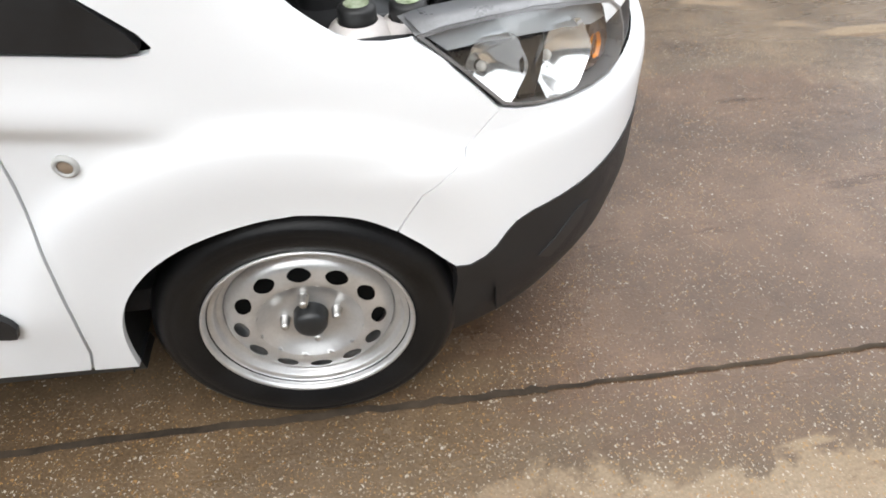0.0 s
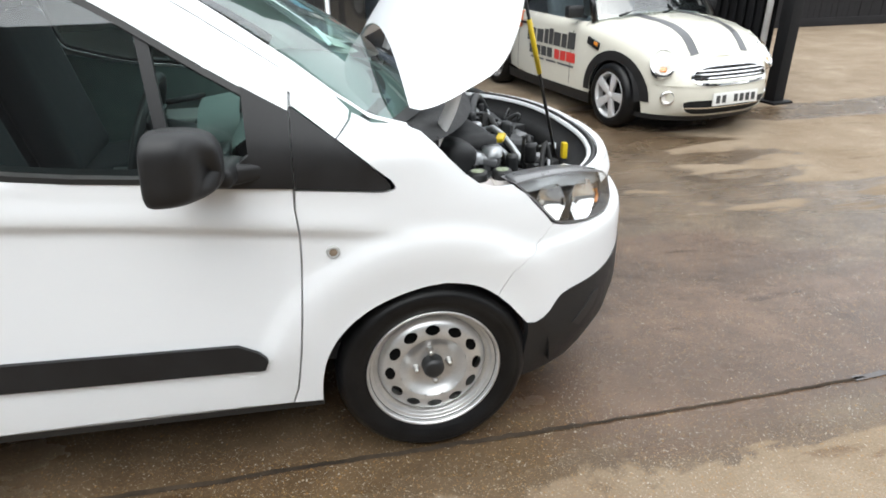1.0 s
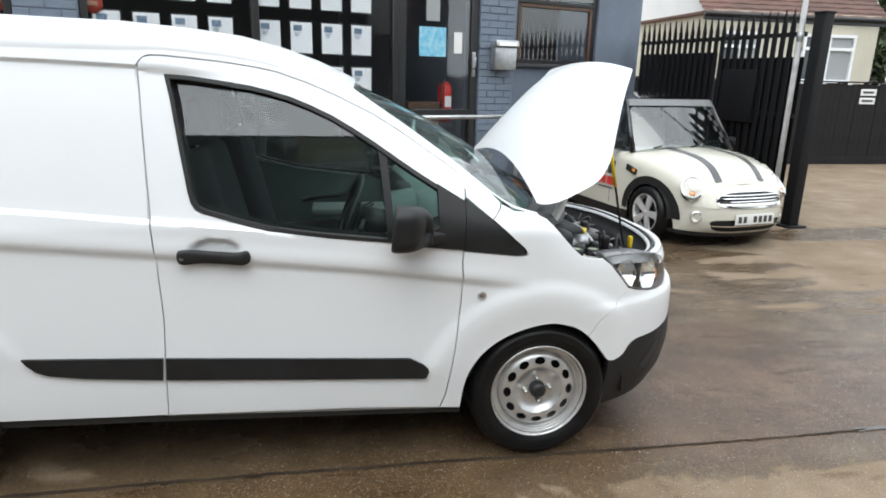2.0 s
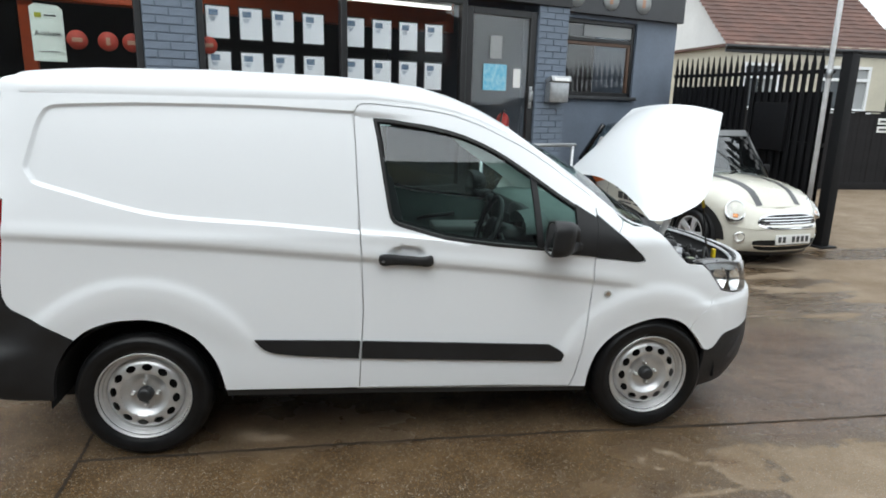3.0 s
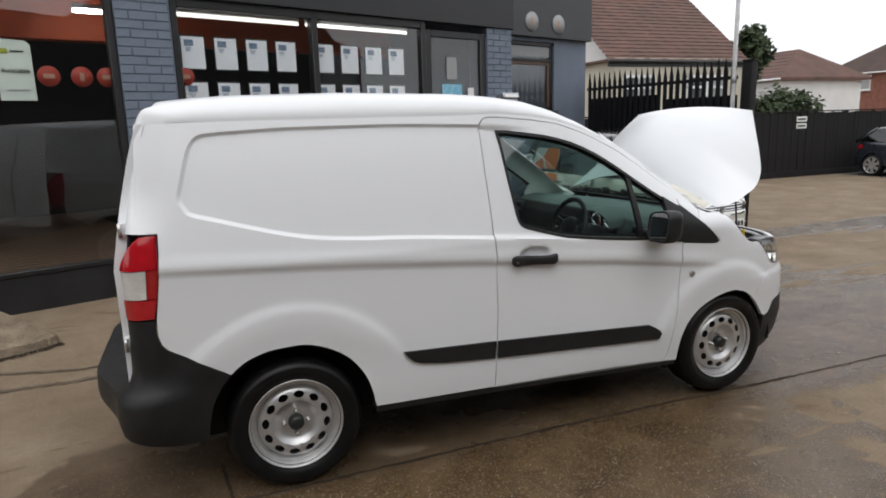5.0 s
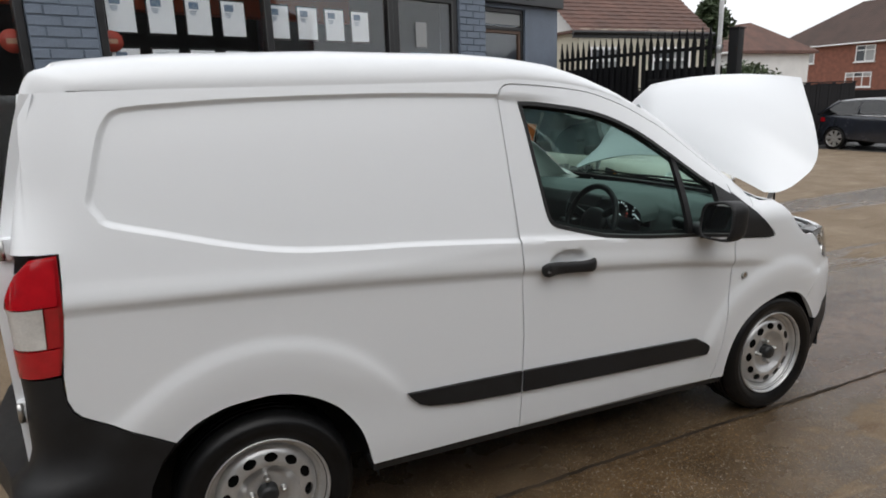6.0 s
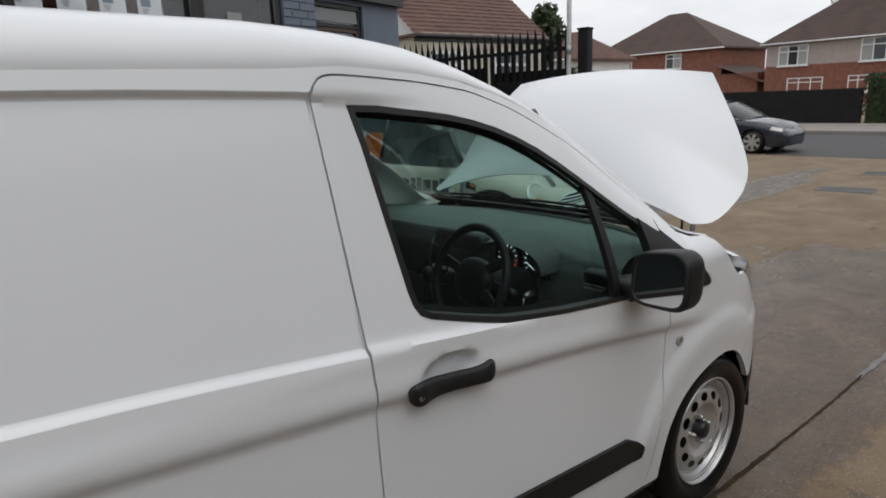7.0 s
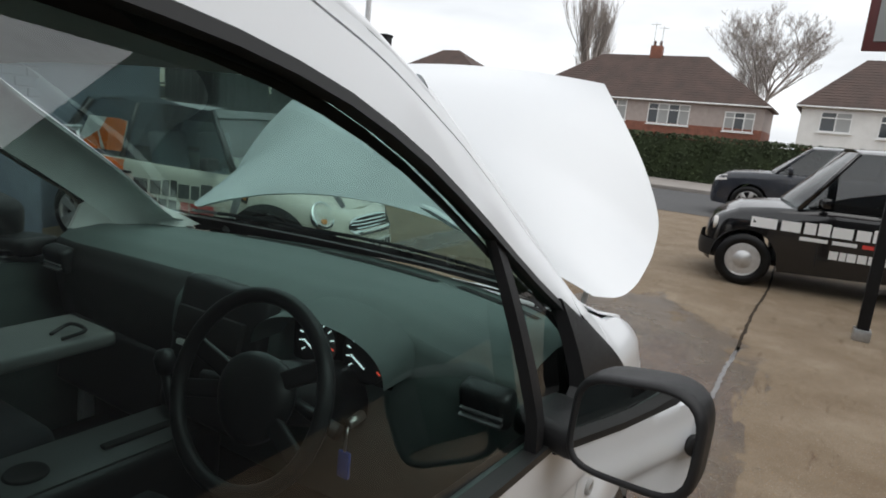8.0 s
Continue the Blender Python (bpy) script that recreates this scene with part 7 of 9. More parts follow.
bm.faces.new([bm.verts.new(over(MIRROR_AT @ Vector((0.010, *mirror_ring(k / 32, -0.004))))) for k in range(32)])
part("mirror_glass", bm, M_MIRROR, far_mirror, "mirror glass", smooth=False)
part("mirror_arm", boxm((1.945, VAN_W - 0.025, 1.016), (0.13, 0.13, 0.052), 0.022, rotz(14), 3), M_BLACKP, far_mirror)

# ---------------------------------------------------------------- cabin
part("cabin_floor", boxm((1.62, CY, 0.40), (1.25, 1.56, 0.06), 0.01), M_UNDER, van, "dark cabin floor")
part("bulkhead", boxm((1.06, CY, 0.99), (0.03, 1.38, 1.18), 0.01), M_UNDER, van, "dark load bulkhead")
bm = bmesh.new()
surface(bm, lambda u, v: (lambda p: (p[0], p[1], p[2] - 0.035))(roof_f(0.72 + 0.28 * u, 0.12 + 0.76 * v)), 12, 14)
part("headlining", bm, M_GREYIN, van, "pale grey headlining")


def seat(y, label):
    st = part("seat", boxm((1.43, y, 0.66), (0.50, 0.48, 0.16), 0.05, roty(-6), 3), M_SEAT, van, label)
    part("backrest", boxm((1.16, y, 1.00), (0.15, 0.47, 0.62), 0.05, roty(-14), 3), M_SEAT, st)
    part("headrest", boxm((1.085, y, 1.40), (0.09, 0.26, 0.18), 0.04, roty(-14), 3), M_SEAT, st)
    part("seat_base", boxm((1.43, y, 0.50), (0.44, 0.42, 0.16), 0.02), M_UNDER, st)
    for k in (-0.06, 0.06):
        part("headrest_post", tube(bmesh.new(), [(1.10, y + k, 1.27), (1.085, y + k, 1.34)], 0.007, 6), M_NUT, st)


seat(0.50, "dark cloth driver's seat")
seat(1.30, "dark cloth passenger seat")

DASH = [(2.44, 1.046), (2.30, 1.070), (2.14, 1.082), (2.03, 1.072), (1.965, 1.045), (1.935, 0.995), (1.935, 0.93), (1.95, 0.83), (1.985, 0.70), (2.05, 0.58)]


def dash_f(u, v):
    y = 0.11 + 1.54 * v
    k = u * (len(DASH) - 1)
    i = min(int(k), len(DASH) - 2)
    t = k - i
    x, z = DASH[i][0] + t * (DASH[i + 1][0] - DASH[i][0]), DASH[i][1] + t * (DASH[i + 1][1] - DASH[i][1])
    c = (y - CY) / 0.77
    front = cow(min(1, max(0, (y - 0.225) / 1.31)), 1.0)[0]
    x += (front - 0.03 - 2.44) * (1 - u) ** 2
    x += 0.05 * c * c * sstep((u - 0.2) / 0.4)
    z += 0.035 * math.exp(-((y - 0.52) / 0.17) ** 2) * sstep(1 - abs(u - 0.42) / 0.34)
    z += 0.012 * math.exp(-((y - 0.88) / 0.14) ** 2) * sstep(1 - abs(u - 0.42) / 0.3)
    return (x, y, z)


bm = surface(bmesh.new(), lambda u, v: dash_f(u * 0.425, v), 17, 60)
surface(bm, lambda u, v: dash_f(0.425 + u * 0.575, v * 0.62), 23, 37)
bmesh.ops.remove_doubles(bm, verts=bm.verts[:], dist=0.0005)
dash = part("dashboard", bm, M_DASH, van, "grey-green moulded dashboard")
M_FACE = mat("black_dash_face", (0.022, 0.024, 0.024), 0.55, var=0.2, scale=14, bump=0.1, bscale=500)
part("passenger_fascia", surface(bmesh.new(), lambda u, v: dash_f(0.425 + u * 0.575, 0.62 + v * 0.38), 23, 23), M_FACE, dash, "dark lower dash face on the passenger side")
for v0, v1, u0 in ((0.30, 0.58, 0.075), (0.60, 0.80, 0.055), (0.08, 0.26, 0.055)):
    bm = bmesh.new()
    surface(bm, lambda u, v: (lambda p: (p[0], p[1], p[2] + 0.003))(dash_f(u0 + 0.03 * u, v0 + (v1 - v0) * v)), 1, 12)
    part("demister_slot", bm, M_GAP, dash, "black demister slot")
hood = bmesh.new()


def hood_f(u, v):
    a = math.pi * (0.02 + 0.96 * u)
    x = 1.99 - 0.12 * v
    return (x, 0.52 - 0.175 * math.cos(a), 0.985 + (0.125 - 0.02 * v) * math.sin(a) ** 0.7)


surface(hood, hood_f, 24, 4)
part("binnacle_hood", hood, M_DASH, dash)
part("binnacle_back", boxm((1.965, 0.52, 1.01), (0.02, 0.27, 0.11), 0.01), M_GAP, dash)
M_TICK = glow_mat("lit_dial_marks", (0.75, 0.9, 0.95), 0.8)
M_TICKR = glow_mat("lit_red_marks", (0.9, 0.10, 0.06), 0.6)
for y in (0.45, 0.58):
    gd = part("gauge", lathe(bmesh.new(), [(0.0, 0.0), (0.052, 0.0), (0.056, -0.006), (0.058, 0.0)], 1.950, y, 1.015, 28, "x"), M_TRIM, dash, "round dial")
    bm, bmr = bmesh.new(), bmesh.new()
    for k in range(11):
        a = radians(215 - 25 * k)
        b_ = bmr if k > 8 else bm
        box(b_, (1.9475, y - 0.044 * math.cos(a), 1.015 + 0.044 * math.sin(a)), (0.002, 0.0025, 0.010), 0.0, rotx(90 - math.degrees(a)))
    box(bm, (1.947, y + 0.018, 1.0), (0.002, 0.042, 0.003), 0.0, rotx(32))
    part("dial_marks", bm, M_TICK, gd)
    part("red_marks", bmr, M_TICKR, gd)

# steering wheel
SWM = Matrix.Translation((1.70, 0.515, 1.005)) @ Matrix.Rotation(radians(-70), 4, "Y")
sw = bmesh.new()
surface(sw, lambda u, v: SWM @ Vector(((0.170 + 0.015 * math.cos(2 * math.pi * v)) * math.cos(2 * math.pi * u), (0.170 + 0.015 * math.cos(2 * math.pi * v)) * math.sin(2 * math.pi * u), 0.015 * math.sin(2 * math.pi * v))), 48, 10, True)
swo = part("steering_wheel", sw, M_TRIM, van, "dark four-spoke steering wheel")
hub = bmesh.new()
surface(hub, lambda u, v: (0.082 * math.cos(2 * math.pi * u) * math.cos(math.pi * (v - 0.5)) * (1 - 0.16 * math.cos(2 * math.pi * u)), 0.088 * math.sin(2 * math.pi * u) * math.cos(math.pi * (v - 0.5)), -0.022 + 0.036 * math.sin(math.pi * (v - 0.5))), 28, 12, True)
for a in (14, -14, 150, 210):
    box(hub, (0.118 * math.cos(radians(a + 90)), 0.118 * math.sin(radians(a + 90)), -0.014), (0.034, 0.11, 0.016), 0.007, rotz(a), 3)
bmesh.ops.transform(hub, matrix=SWM, verts=hub.verts[:])
part("wheel_boss", hub, M_TRIM, swo)
part("steering_column", tube(bmesh.new(), [SWM @ Vector((0, 0, -0.03)), SWM @ Vector((0, 0, -0.30))], [0.055, 0.075], 14), M_TRIM, van, "dark column cowl")
for s in (-1, 1):
    part("column_stalk", tube(bmesh.new(), [SWM @ Vector((0, 0.03 * s, -0.07)), SWM @ Vector((-0.02, 0.17 * s, -0.055))], [0.010, 0.014], 8), M_TRIM, van)
# centre stack, vents, gear lever, key
part("centre_stack", boxm((1.965, CY, 0.90), (0.10, 0.30, 0.34), 0.03, roty(14), 3), M_TRIM, dash, "dark centre console panel")
part("radio_panel", boxm((1.915, CY, 0.975), (0.02, 0.22, 0.07), 0.008, roty(14)), M_GAP, dash)
for k in range(4):
    part("radio_button", boxm((1.900, CY - 0.075 + 0.05 * k, 0.925), (0.012, 0.03, 0.014), 0.003, roty(14)), M_GREYIN, dash)
for y in (0.175, 1.585):
    vent = part("air_vent", boxm((1.962, y, 1.000), (0.05, 0.105, 0.075), 0.018, roty(-16), 3), M_TRIM, dash, "black side air vent")
    for k in range(5):
        part("vent_slat", boxm((1.936 + 0.004 * k, y, 0.976 + 0.0125 * k), (0.014, 0.086, 0.005), 0.001, roty(-16)), M_HOUSE, vent)
gear = part("gear_lever", tube(bmesh.new(), [(1.84, CY, 0.72), (1.80, CY, 0.90)], [0.012, 0.010], 8), M_TRIM, van)
part("gear_knob", lathe(bmesh.new(), [(0.0, 0.035), (0.018, 0.03), (0.024, 0.01), (0.018, -0.02), (0.0, -0.025)], 1.80, CY, 0.92, 16, "z"), M_TRIM, gear)
key = part("ignition_key", tube(bmesh.new(), [(1.885, 0.40, 0.93), (1.845, 0.40, 0.925)], 0.010, 8), M_NUT, van)
part("key_fob", boxm((1.838, 0.40, 0.845), (0.008, 0.028, 0.055), 0.004), mat("blue_fob_plastic", (0.04, 0.10, 0.42), 0.4), key, "blue plastic key fob")
part("key_ring", tube(bmesh.new(), [(1.842, 0.40, 0.92), (1.838, 0.40, 0.872)], 0.003, 6), M_NUT, key)
# passenger side trays
M_TRAY = mat("mid_grey_tray_plastic", (0.20, 0.205, 0.20), 0.55, var=0.12, scale=12, bump=0.05, bscale=300)
part("glovebox_lid", boxm((1.955, 1.32, 0.74), (0.04, 0.48, 0.20), 0.02, roty(10), 3), M_TRIM, dash, "dark glovebox lid")
tray = part("folded_seat_back", boxm((1.72, 1.37, 0.845), (0.42, 0.22, 0.04), 0.014, seg=3), M_TRAY, van, "grey flat tray over the passenger side")
part("wire_clip", tube(bmesh.new(), smooth_line([(1.80, 1.29, 0.868), (1.85, 1.27, 0.885), (1.85, 1.34, 0.885), (1.80, 1.34, 0.868)], 14), 0.005, 8), M_TRIM, tray, "black wire clip")
M_CONS = mat("charcoal_console_plastic", (0.060, 0.062, 0.062), 0.5, var=0.12, scale=12)
console = part("centre_console", boxm((1.68, 0.97, 0.62), (0.56, 0.20, 0.22), 0.03, roty(2), 3), M_TRIM, van, "dark floor console between the seats")
part("console_top", boxm((1.68, 0.97, 0.728), (0.52, 0.17, 0.012), 0.005, roty(2)), M_CONS, console)
part("console_slot", boxm((1.80, 0.95, 0.7335), (0.20, 0.022, 0.008), 0.003, roty(2)), M_GAP, console)
part("cup_well", lathe(bmesh.new(), [(0.0, 0.0), (0.034, 0.001), (0.038, 0.005), (0.041, 0.0)], 1.55, 0.96, 0.740, 24, "z"), M_GAP, console)
# door cards
card = [(1.03, 0.42), (2.05, 0.40), (2.10, 0.95), (1.42, 1.035), (1.16, 1.09), (1.02, 1.09)]
part("door_card", panel(card, bodyf(-0.05), 0.08, 0.0), M_DASH, door, "dark inner door lining")
lp = [(1.10, 1.118), (1.29, 1.062), (1.50, 1.020), (1.76, 0.992), (2.10, 0.958)]
bm = bmesh.new()
for row in ((0.020, 0.004), (0.034, 0.006), (0.060, -0.004), (0.075, -0.030), (0.080, -0.08)):
    verts = [bm.verts.new((x, body(x, z)[1] + row[0], z + row[1])) for x, z in lp]
    if row[0] > 0.02:
        for i in range(4):
            bm.faces.new((last[i], last[i + 1], verts[i + 1], verts[i]))
    last = verts
bmesh.ops.recalc_face_normals(bm, faces=bm.faces[:])
part("door_ledge", bm, M_DASH, door, "grey-green ledge under the window")
cl = part("door_card", panel(card, left(bodyf(-0.05)), 0.08, 0.0), M_DASH, door_l, "dark inner door lining")
part("door_pull", tube(bmesh.new(), [(1.45, 1.66, 0.84), (1.50, 1.62, 0.86), (1.66, 1.62, 0.88), (1.71, 1.66, 0.88)], 0.014, 8), M_TRIM, cl)


def pillar_in(flip):
    g = pillar_f(flip)

    def f(u, v):
        x, y, z = g(u, 1.0)
        s = -1 if flip else 1
        w = v - 0.35
        return (x - 0.02 - 0.05 * v * v, y + s * (0.012 - 0.10 * w + 0.06 * w * w), z - 0.014 - 0.10 * v ** 1.5)
    return f


for flip in (True,):
    part("pillar_trim", surface(bmesh.new(), pillar_in(flip), 14, 4), M_GREYIN, van, "pale grey pillar trim")
foot = [(2.02, 1.075), (2.06, 1.14), (2.13, 1.175), (2.24, 1.165), (2.36, 1.105), (2.45, 1.055), (2.30, 1.045), (2.10, 1.045)]
part("pillar_foot", panel(foot, lambda x, z: (x, 1.635 - 0.10 * (x - 2.1) + 0.25 * (z - 1.10), z), 0.06, 0.012), M_GREYIN, van, "pale grey foot of the pillar trim")
fsc = screen_f(0.01, -0.010)
bm = bmesh.new()
surface(bm, lambda u, v: fsc(0.165 + 0.030 * u + 0.05 * v, 0.66 - 0.07 * v), 2, 2)
part("screen_label", bm, M_PAPER, ws, "small white paper label")

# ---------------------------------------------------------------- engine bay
# Floor and walls near black: the bay's deep shade is in their colour.
bay = part("engine_bay", boxm((2.74, CY, 0.53), (0.50, 1.30, 0.04), 0.01), M_GAP, van, "engine bay with plastic covers, its floor coloured as deep shade")
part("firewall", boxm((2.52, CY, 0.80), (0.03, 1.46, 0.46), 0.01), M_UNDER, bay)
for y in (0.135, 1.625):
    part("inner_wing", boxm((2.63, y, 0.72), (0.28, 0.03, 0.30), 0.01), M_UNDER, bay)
part("engine_cover", boxm((2.80, 0.95, 0.80), (0.40, 0.52, 0.10), 0.035, roty(6), 3), M_TRIM, bay, "dark ribbed engine cover")
for k in range(4):
    part("cover_rib", boxm((2.80, 0.80 + 0.10 * k, 0.855), (0.32, 0.025, 0.014), 0.005, roty(6)), M_BLACKP, bay)
part("air_box", boxm((2.66, 0.55, 0.86), (0.24, 0.28, 0.16), 0.04, rotz(8), 3), M_BLACKP, bay, "black air filter box")
part("battery", boxm((2.72, 1.38, 0.80), (0.20, 0.26, 0.20), 0.015), M_BLACKP, bay)
M_CAPL = mat("pale_green_cap_print", (0.42, 0.46, 0.34), 0.5, scale=70, color2=(0.10, 0.14, 0.06))
M_TANK = mat("milky_tank_plastic", (0.56, 0.52, 0.50), 0.45, var=0.1, scale=15)
for x, y, z, r in ((2.655, 0.185, 0.868, 0.055), (2.735, 0.200, 0.862, 0.052)):
    tk = part("fluid_tank", lathe(bmesh.new(), [(0.0, -0.16), (r, -0.15), (r + 0.004, -0.02), (r * 0.8, 0.005), (0.032, 0.012)], x, y, z, 20, "z"), M_TANK, bay, "milky plastic fluid tank")
    part("cap", lathe(bmesh.new(), [(0.028, 0.010), (0.030, 0.014), (0.030, 0.032), (0.026, 0.037), (0.0, 0.037)], x, y, z, 20, "z"), M_SEAL, tk, "black screw cap")
    part("cap_label", lathe(bmesh.new(), [(0.0, 0.0385), (0.020, 0.0385)], x, y, z, 20, "z"), M_CAPL, tk, "pale green cap label")
part("strut_top", lathe(bmesh.new(), [(0.0, 0.04), (0.03, 0.04), (0.035, 0.015), (0.085, 0.008), (0.09, -0.03)], 2.60, 0.33, 0.86, 24, "z"), M_UNDER, bay)
part("shield", boxm((2.72, 0.42, 0.875), (0.11, 0.10, 0.03), 0.012, roty(18), 3), M_GALV, bay, "bright heat shield")
part("filler_cap", lathe(bmesh.new(), [(0.0, 0.03), (0.032, 0.03), (0.036, 0.0)], 2.76, 0.40, 0.88, 20, "z"), M_GALV, bay)
M_YEL = mat("yellow_plastic", (0.75, 0.55, 0.02), 0.4)
part("dipstick_grip", boxm((2.845, 0.58, 0.885), (0.030, 0.085, 0.018), 0.008, rotz(-25)), M_YEL, bay, "yellow dipstick grip")
part("stay_clip", boxm((3.055, 0.50, 0.846), (0.020, 0.026, 0.058), 0.007), M_YEL, bay, "yellow stay clip")
rnd = random.Random(21)
duct = part("intake_duct", boxm((2.60, 0.335, 0.845), (0.115, 0.16, 0.24), 0.05, rotz(12) @ roty(14), 4), M_BLACKP, bay, "black moulded intake duct")
for k in range(3):
    part("duct_rib", boxm((2.665 - 0.006 * k, 0.325, 0.80 + 0.045 * k), (0.010, 0.13, 0.012), 0.004, rotz(12) @ roty(14)), M_TRIM, duct)
part("cover_plate", boxm((2.715, 0.315, 0.838), (0.15, 0.13, 0.022), 0.009, rotz(20) @ roty(16), 3), M_TRIM, bay, "black angled cover plate")
part("pump_disc", lathe(bmesh.new(), [(0.0, 0.020), (0.012, 0.020), (0.014, 0.012), (0.034, 0.012), (0.040, 0.006), (0.042, -0.02)], 2.695, 0.40, 0.885, 28, "z"), M_GALV, bay, "bright round pump cover")
part("motor_can", lathe(bmesh.new(), [(0.0, 0.05), (0.030, 0.05), (0.040, 0.04), (0.042, -0.05)], 2.74, 0.47, 0.83, 20, "z"), M_GALV, bay, "bare metal canister")
for k in range(34):
    x0, y0 = rnd.uniform(2.58, 2.95), rnd.uniform(0.28, 1.4)
    x1, y1 = min(3.05, max(2.56, x0 + rnd.uniform(-0.3, 0.3))), y0 + rnd.uniform(-0.35, 0.35)
    pts = smooth_line([(x0, y0, rnd.uniform(0.72, 0.82)), ((x0 + x1) / 2, (y0 + y1) / 2 + 0.05, rnd.uniform(0.82, 0.90)), (x1, y1, rnd.uniform(0.70, 0.82))], 10)
    part("hose", tube(bmesh.new(), pts, rnd.choice((0.006, 0.009, 0.013, 0.020)), 8), (M_SEAL, M_TRIM, M_GALV, M_SEAL)[k % 4], bay)
for k in range(16):
    x0, y0 = rnd.uniform(2.62, 2.95), rnd.uniform(0.35, 1.3)
    part("fitting", lathe(bmesh.new(), [(0.0, 0.03), (0.018, 0.03), (0.022, 0.02), (0.022, -0.03)], x0, y0, rnd.uniform(0.82, 0.87), 10, "z"), (M_TRIM, M_BLACKP, M_BLACKP, M_GALV)[k % 4], bay)
# modules, clamps and cable runs towards the front of the bay
for k in range(26):
    x0, y0 = rnd.uniform(2.80, 3.02), rnd.uniform(0.36, 1.35)
    sz = (rnd.uniform(0.03, 0.09), rnd.uniform(0.03, 0.10), rnd.uniform(0.03, 0.07))
    part("module_box", boxm((x0, y0, rnd.uniform(0.775, 0.815)), sz, 0.008, rotz(rnd.uniform(-40, 40)) @ roty(rnd.uniform(-15, 15))), (M_TRIM, M_BLACKP, M_HOUSE, M_UNDER)[k % 4], bay)
for k in range(22):
    x0, y0 = rnd.uniform(2.74, 3.04), rnd.uniform(0.34, 1.2)
    a, l = rnd.uniform(0, 6.28), rnd.uniform(0.06, 0.16)
    pts = smooth_line([(x0, y0, rnd.uniform(0.79, 0.83)), (x0 + 0.5 * l * math.cos(a), y0 + 0.5 * l * math.sin(a), rnd.uniform(0.83, 0.865)), (min(3.06, x0 + l * math.cos(a)), y0 + l * math.sin(a), rnd.uniform(0.78, 0.82))], 10)
    part("cable", tube(bmesh.new(), pts, rnd.choice((0.004, 0.006, 0.009)), 6), (M_SEAL, M_HOUSE, M_TRIM, M_TRIM, M_GALV)[k % 5], bay)
part("lamp_bracket", boxm((2.985, 0.335, 0.842), (0.06, 0.03, 0.006), 0.002, rotz(38)), M_WHITE, bay, "white lamp bracket")
# white lip of the bay
lip = bmesh.new()
LP = smooth_line([(2.56, 0.12, 0.955), (2.63, 0.125, 0.900), (2.72, 0.135, 0.878), (2.86, 0.20, 0.868)], 14)
surface(lip, lambda u, v: (LP[round(u * 14)].x, LP[round(u * 14)].y - 0.03 + 0.05 * v, LP[round(u * 14)].z - 0.005 - 0.02 * v), 14, 2)
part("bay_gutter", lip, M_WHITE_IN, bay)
# hinge arms and prop
for y in (0.155, VAN_W - 0.155):
    strap = smooth_line([(2.515, y, 0.950), (2.528, y, 0.985), (2.552, y, 1.030), (2.580, y, 1.085), (2.600, y, 1.150)], 12)
    bm = bmesh.new()
    surface(bm, lambda u, v: (strap[round(u * 12)].x + 0.017 * (2 * v - 1), y + (0.045 if y < 1 else -0.045) + 0.010 * (2 * v - 1) ** 2, strap[round(u * 12)].z - 0.008 * (2 * v - 1)), 12, 4)
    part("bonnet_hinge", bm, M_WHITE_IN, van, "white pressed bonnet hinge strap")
ptop = Vector(bonnet_f(0.02)(0.80, 0.13))
pbot = Vector((3.030, 0.52, 0.825))
stay = part("bonnet_stay", tube(bmesh.new(), [pbot, ptop], 0.0055, 8), M_FRAME, van, "thin steel bonnet stay")
part("stay_grip", tube(bmesh.new(), [pbot.lerp(ptop, 0.42), pbot.lerp(ptop, 0.66)], 0.0085, 8), M_YEL, stay, "yellow sleeve")


# ---------------------------------------------------------------- other vehicles
def alloy_wheel(parent, r, rr, x, y, face, spokes=5, tone=None, name="wheel"):
    """A wheel with spokes; face -1 looks to -y, +1 to +y."""
    w = new(name)
    w.parent = parent
    w.matrix_basis = pose(x, y, r, 0, 0, 0 if face < 0 else 180)
    k = 0.19
    part("tyre", lathe(bmesh.new(), [(rr - 0.01, 0.01), (rr + 0.01, -0.01), ((r + rr) / 2, -0.02), (r - 0.015, -0.004), (r, 0.02), (r, k - 0.02), (r - 0.02, k), (rr, k)], 0, 0, 0, 48), M_RUBBER, w)
    part("rim", lathe(bmesh.new(), [(rr - 0.004, 0.012), (rr + 0.004, -0.006), (rr - 0.008, -0.004), (rr - 0.014, 0.03), (rr - 0.02, 0.12)], 0, 0, 0, 48), tone or M_STEEL, w)
    part("brake", lathe(bmesh.new(), [(0.0, 0.075), (rr - 0.02, 0.075)], 0, 0, 0, 32), M_UNDER, w)
    for i in range(spokes):
        a = 360 * i / spokes + 18
        bm = bmesh.new()
        box(bm, (0, 0.022, rr * 0.50), (rr * 0.34, 0.03, rr * 0.92), 0.010)
        for v in bm.verts:
            v.co.x *= 0.75 + 0.5 * v.co.z / rr
            v.co.y -= 0.012 * (v.co.z > rr * 0.7)
        bmesh.ops.rotate(bm, verts=bm.verts[:], cent=(0, 0, 0), matrix=roty(a))
        part("spoke", bm, tone or M_STEEL, w)
    if not spokes:
        part("wheel_trim", lathe(bmesh.new(), [(0.0, -0.012), (rr * 0.42, -0.010), (rr * 0.50, 0.006), (rr * 0.62, 0.012), (rr * 0.86, 0.002), (rr, 0.010)], 0, 0, 0, 36), tone or M_STEEL, w, "domed silver wheel trim")
    part("hub_cap", lathe(bmesh.new(), [(0.0, -0.004), (0.03, -0.003), (0.04, 0.01), (0.045, 0.03)], 0, 0, 0, 20), tone or M_STEEL, w)
    return w


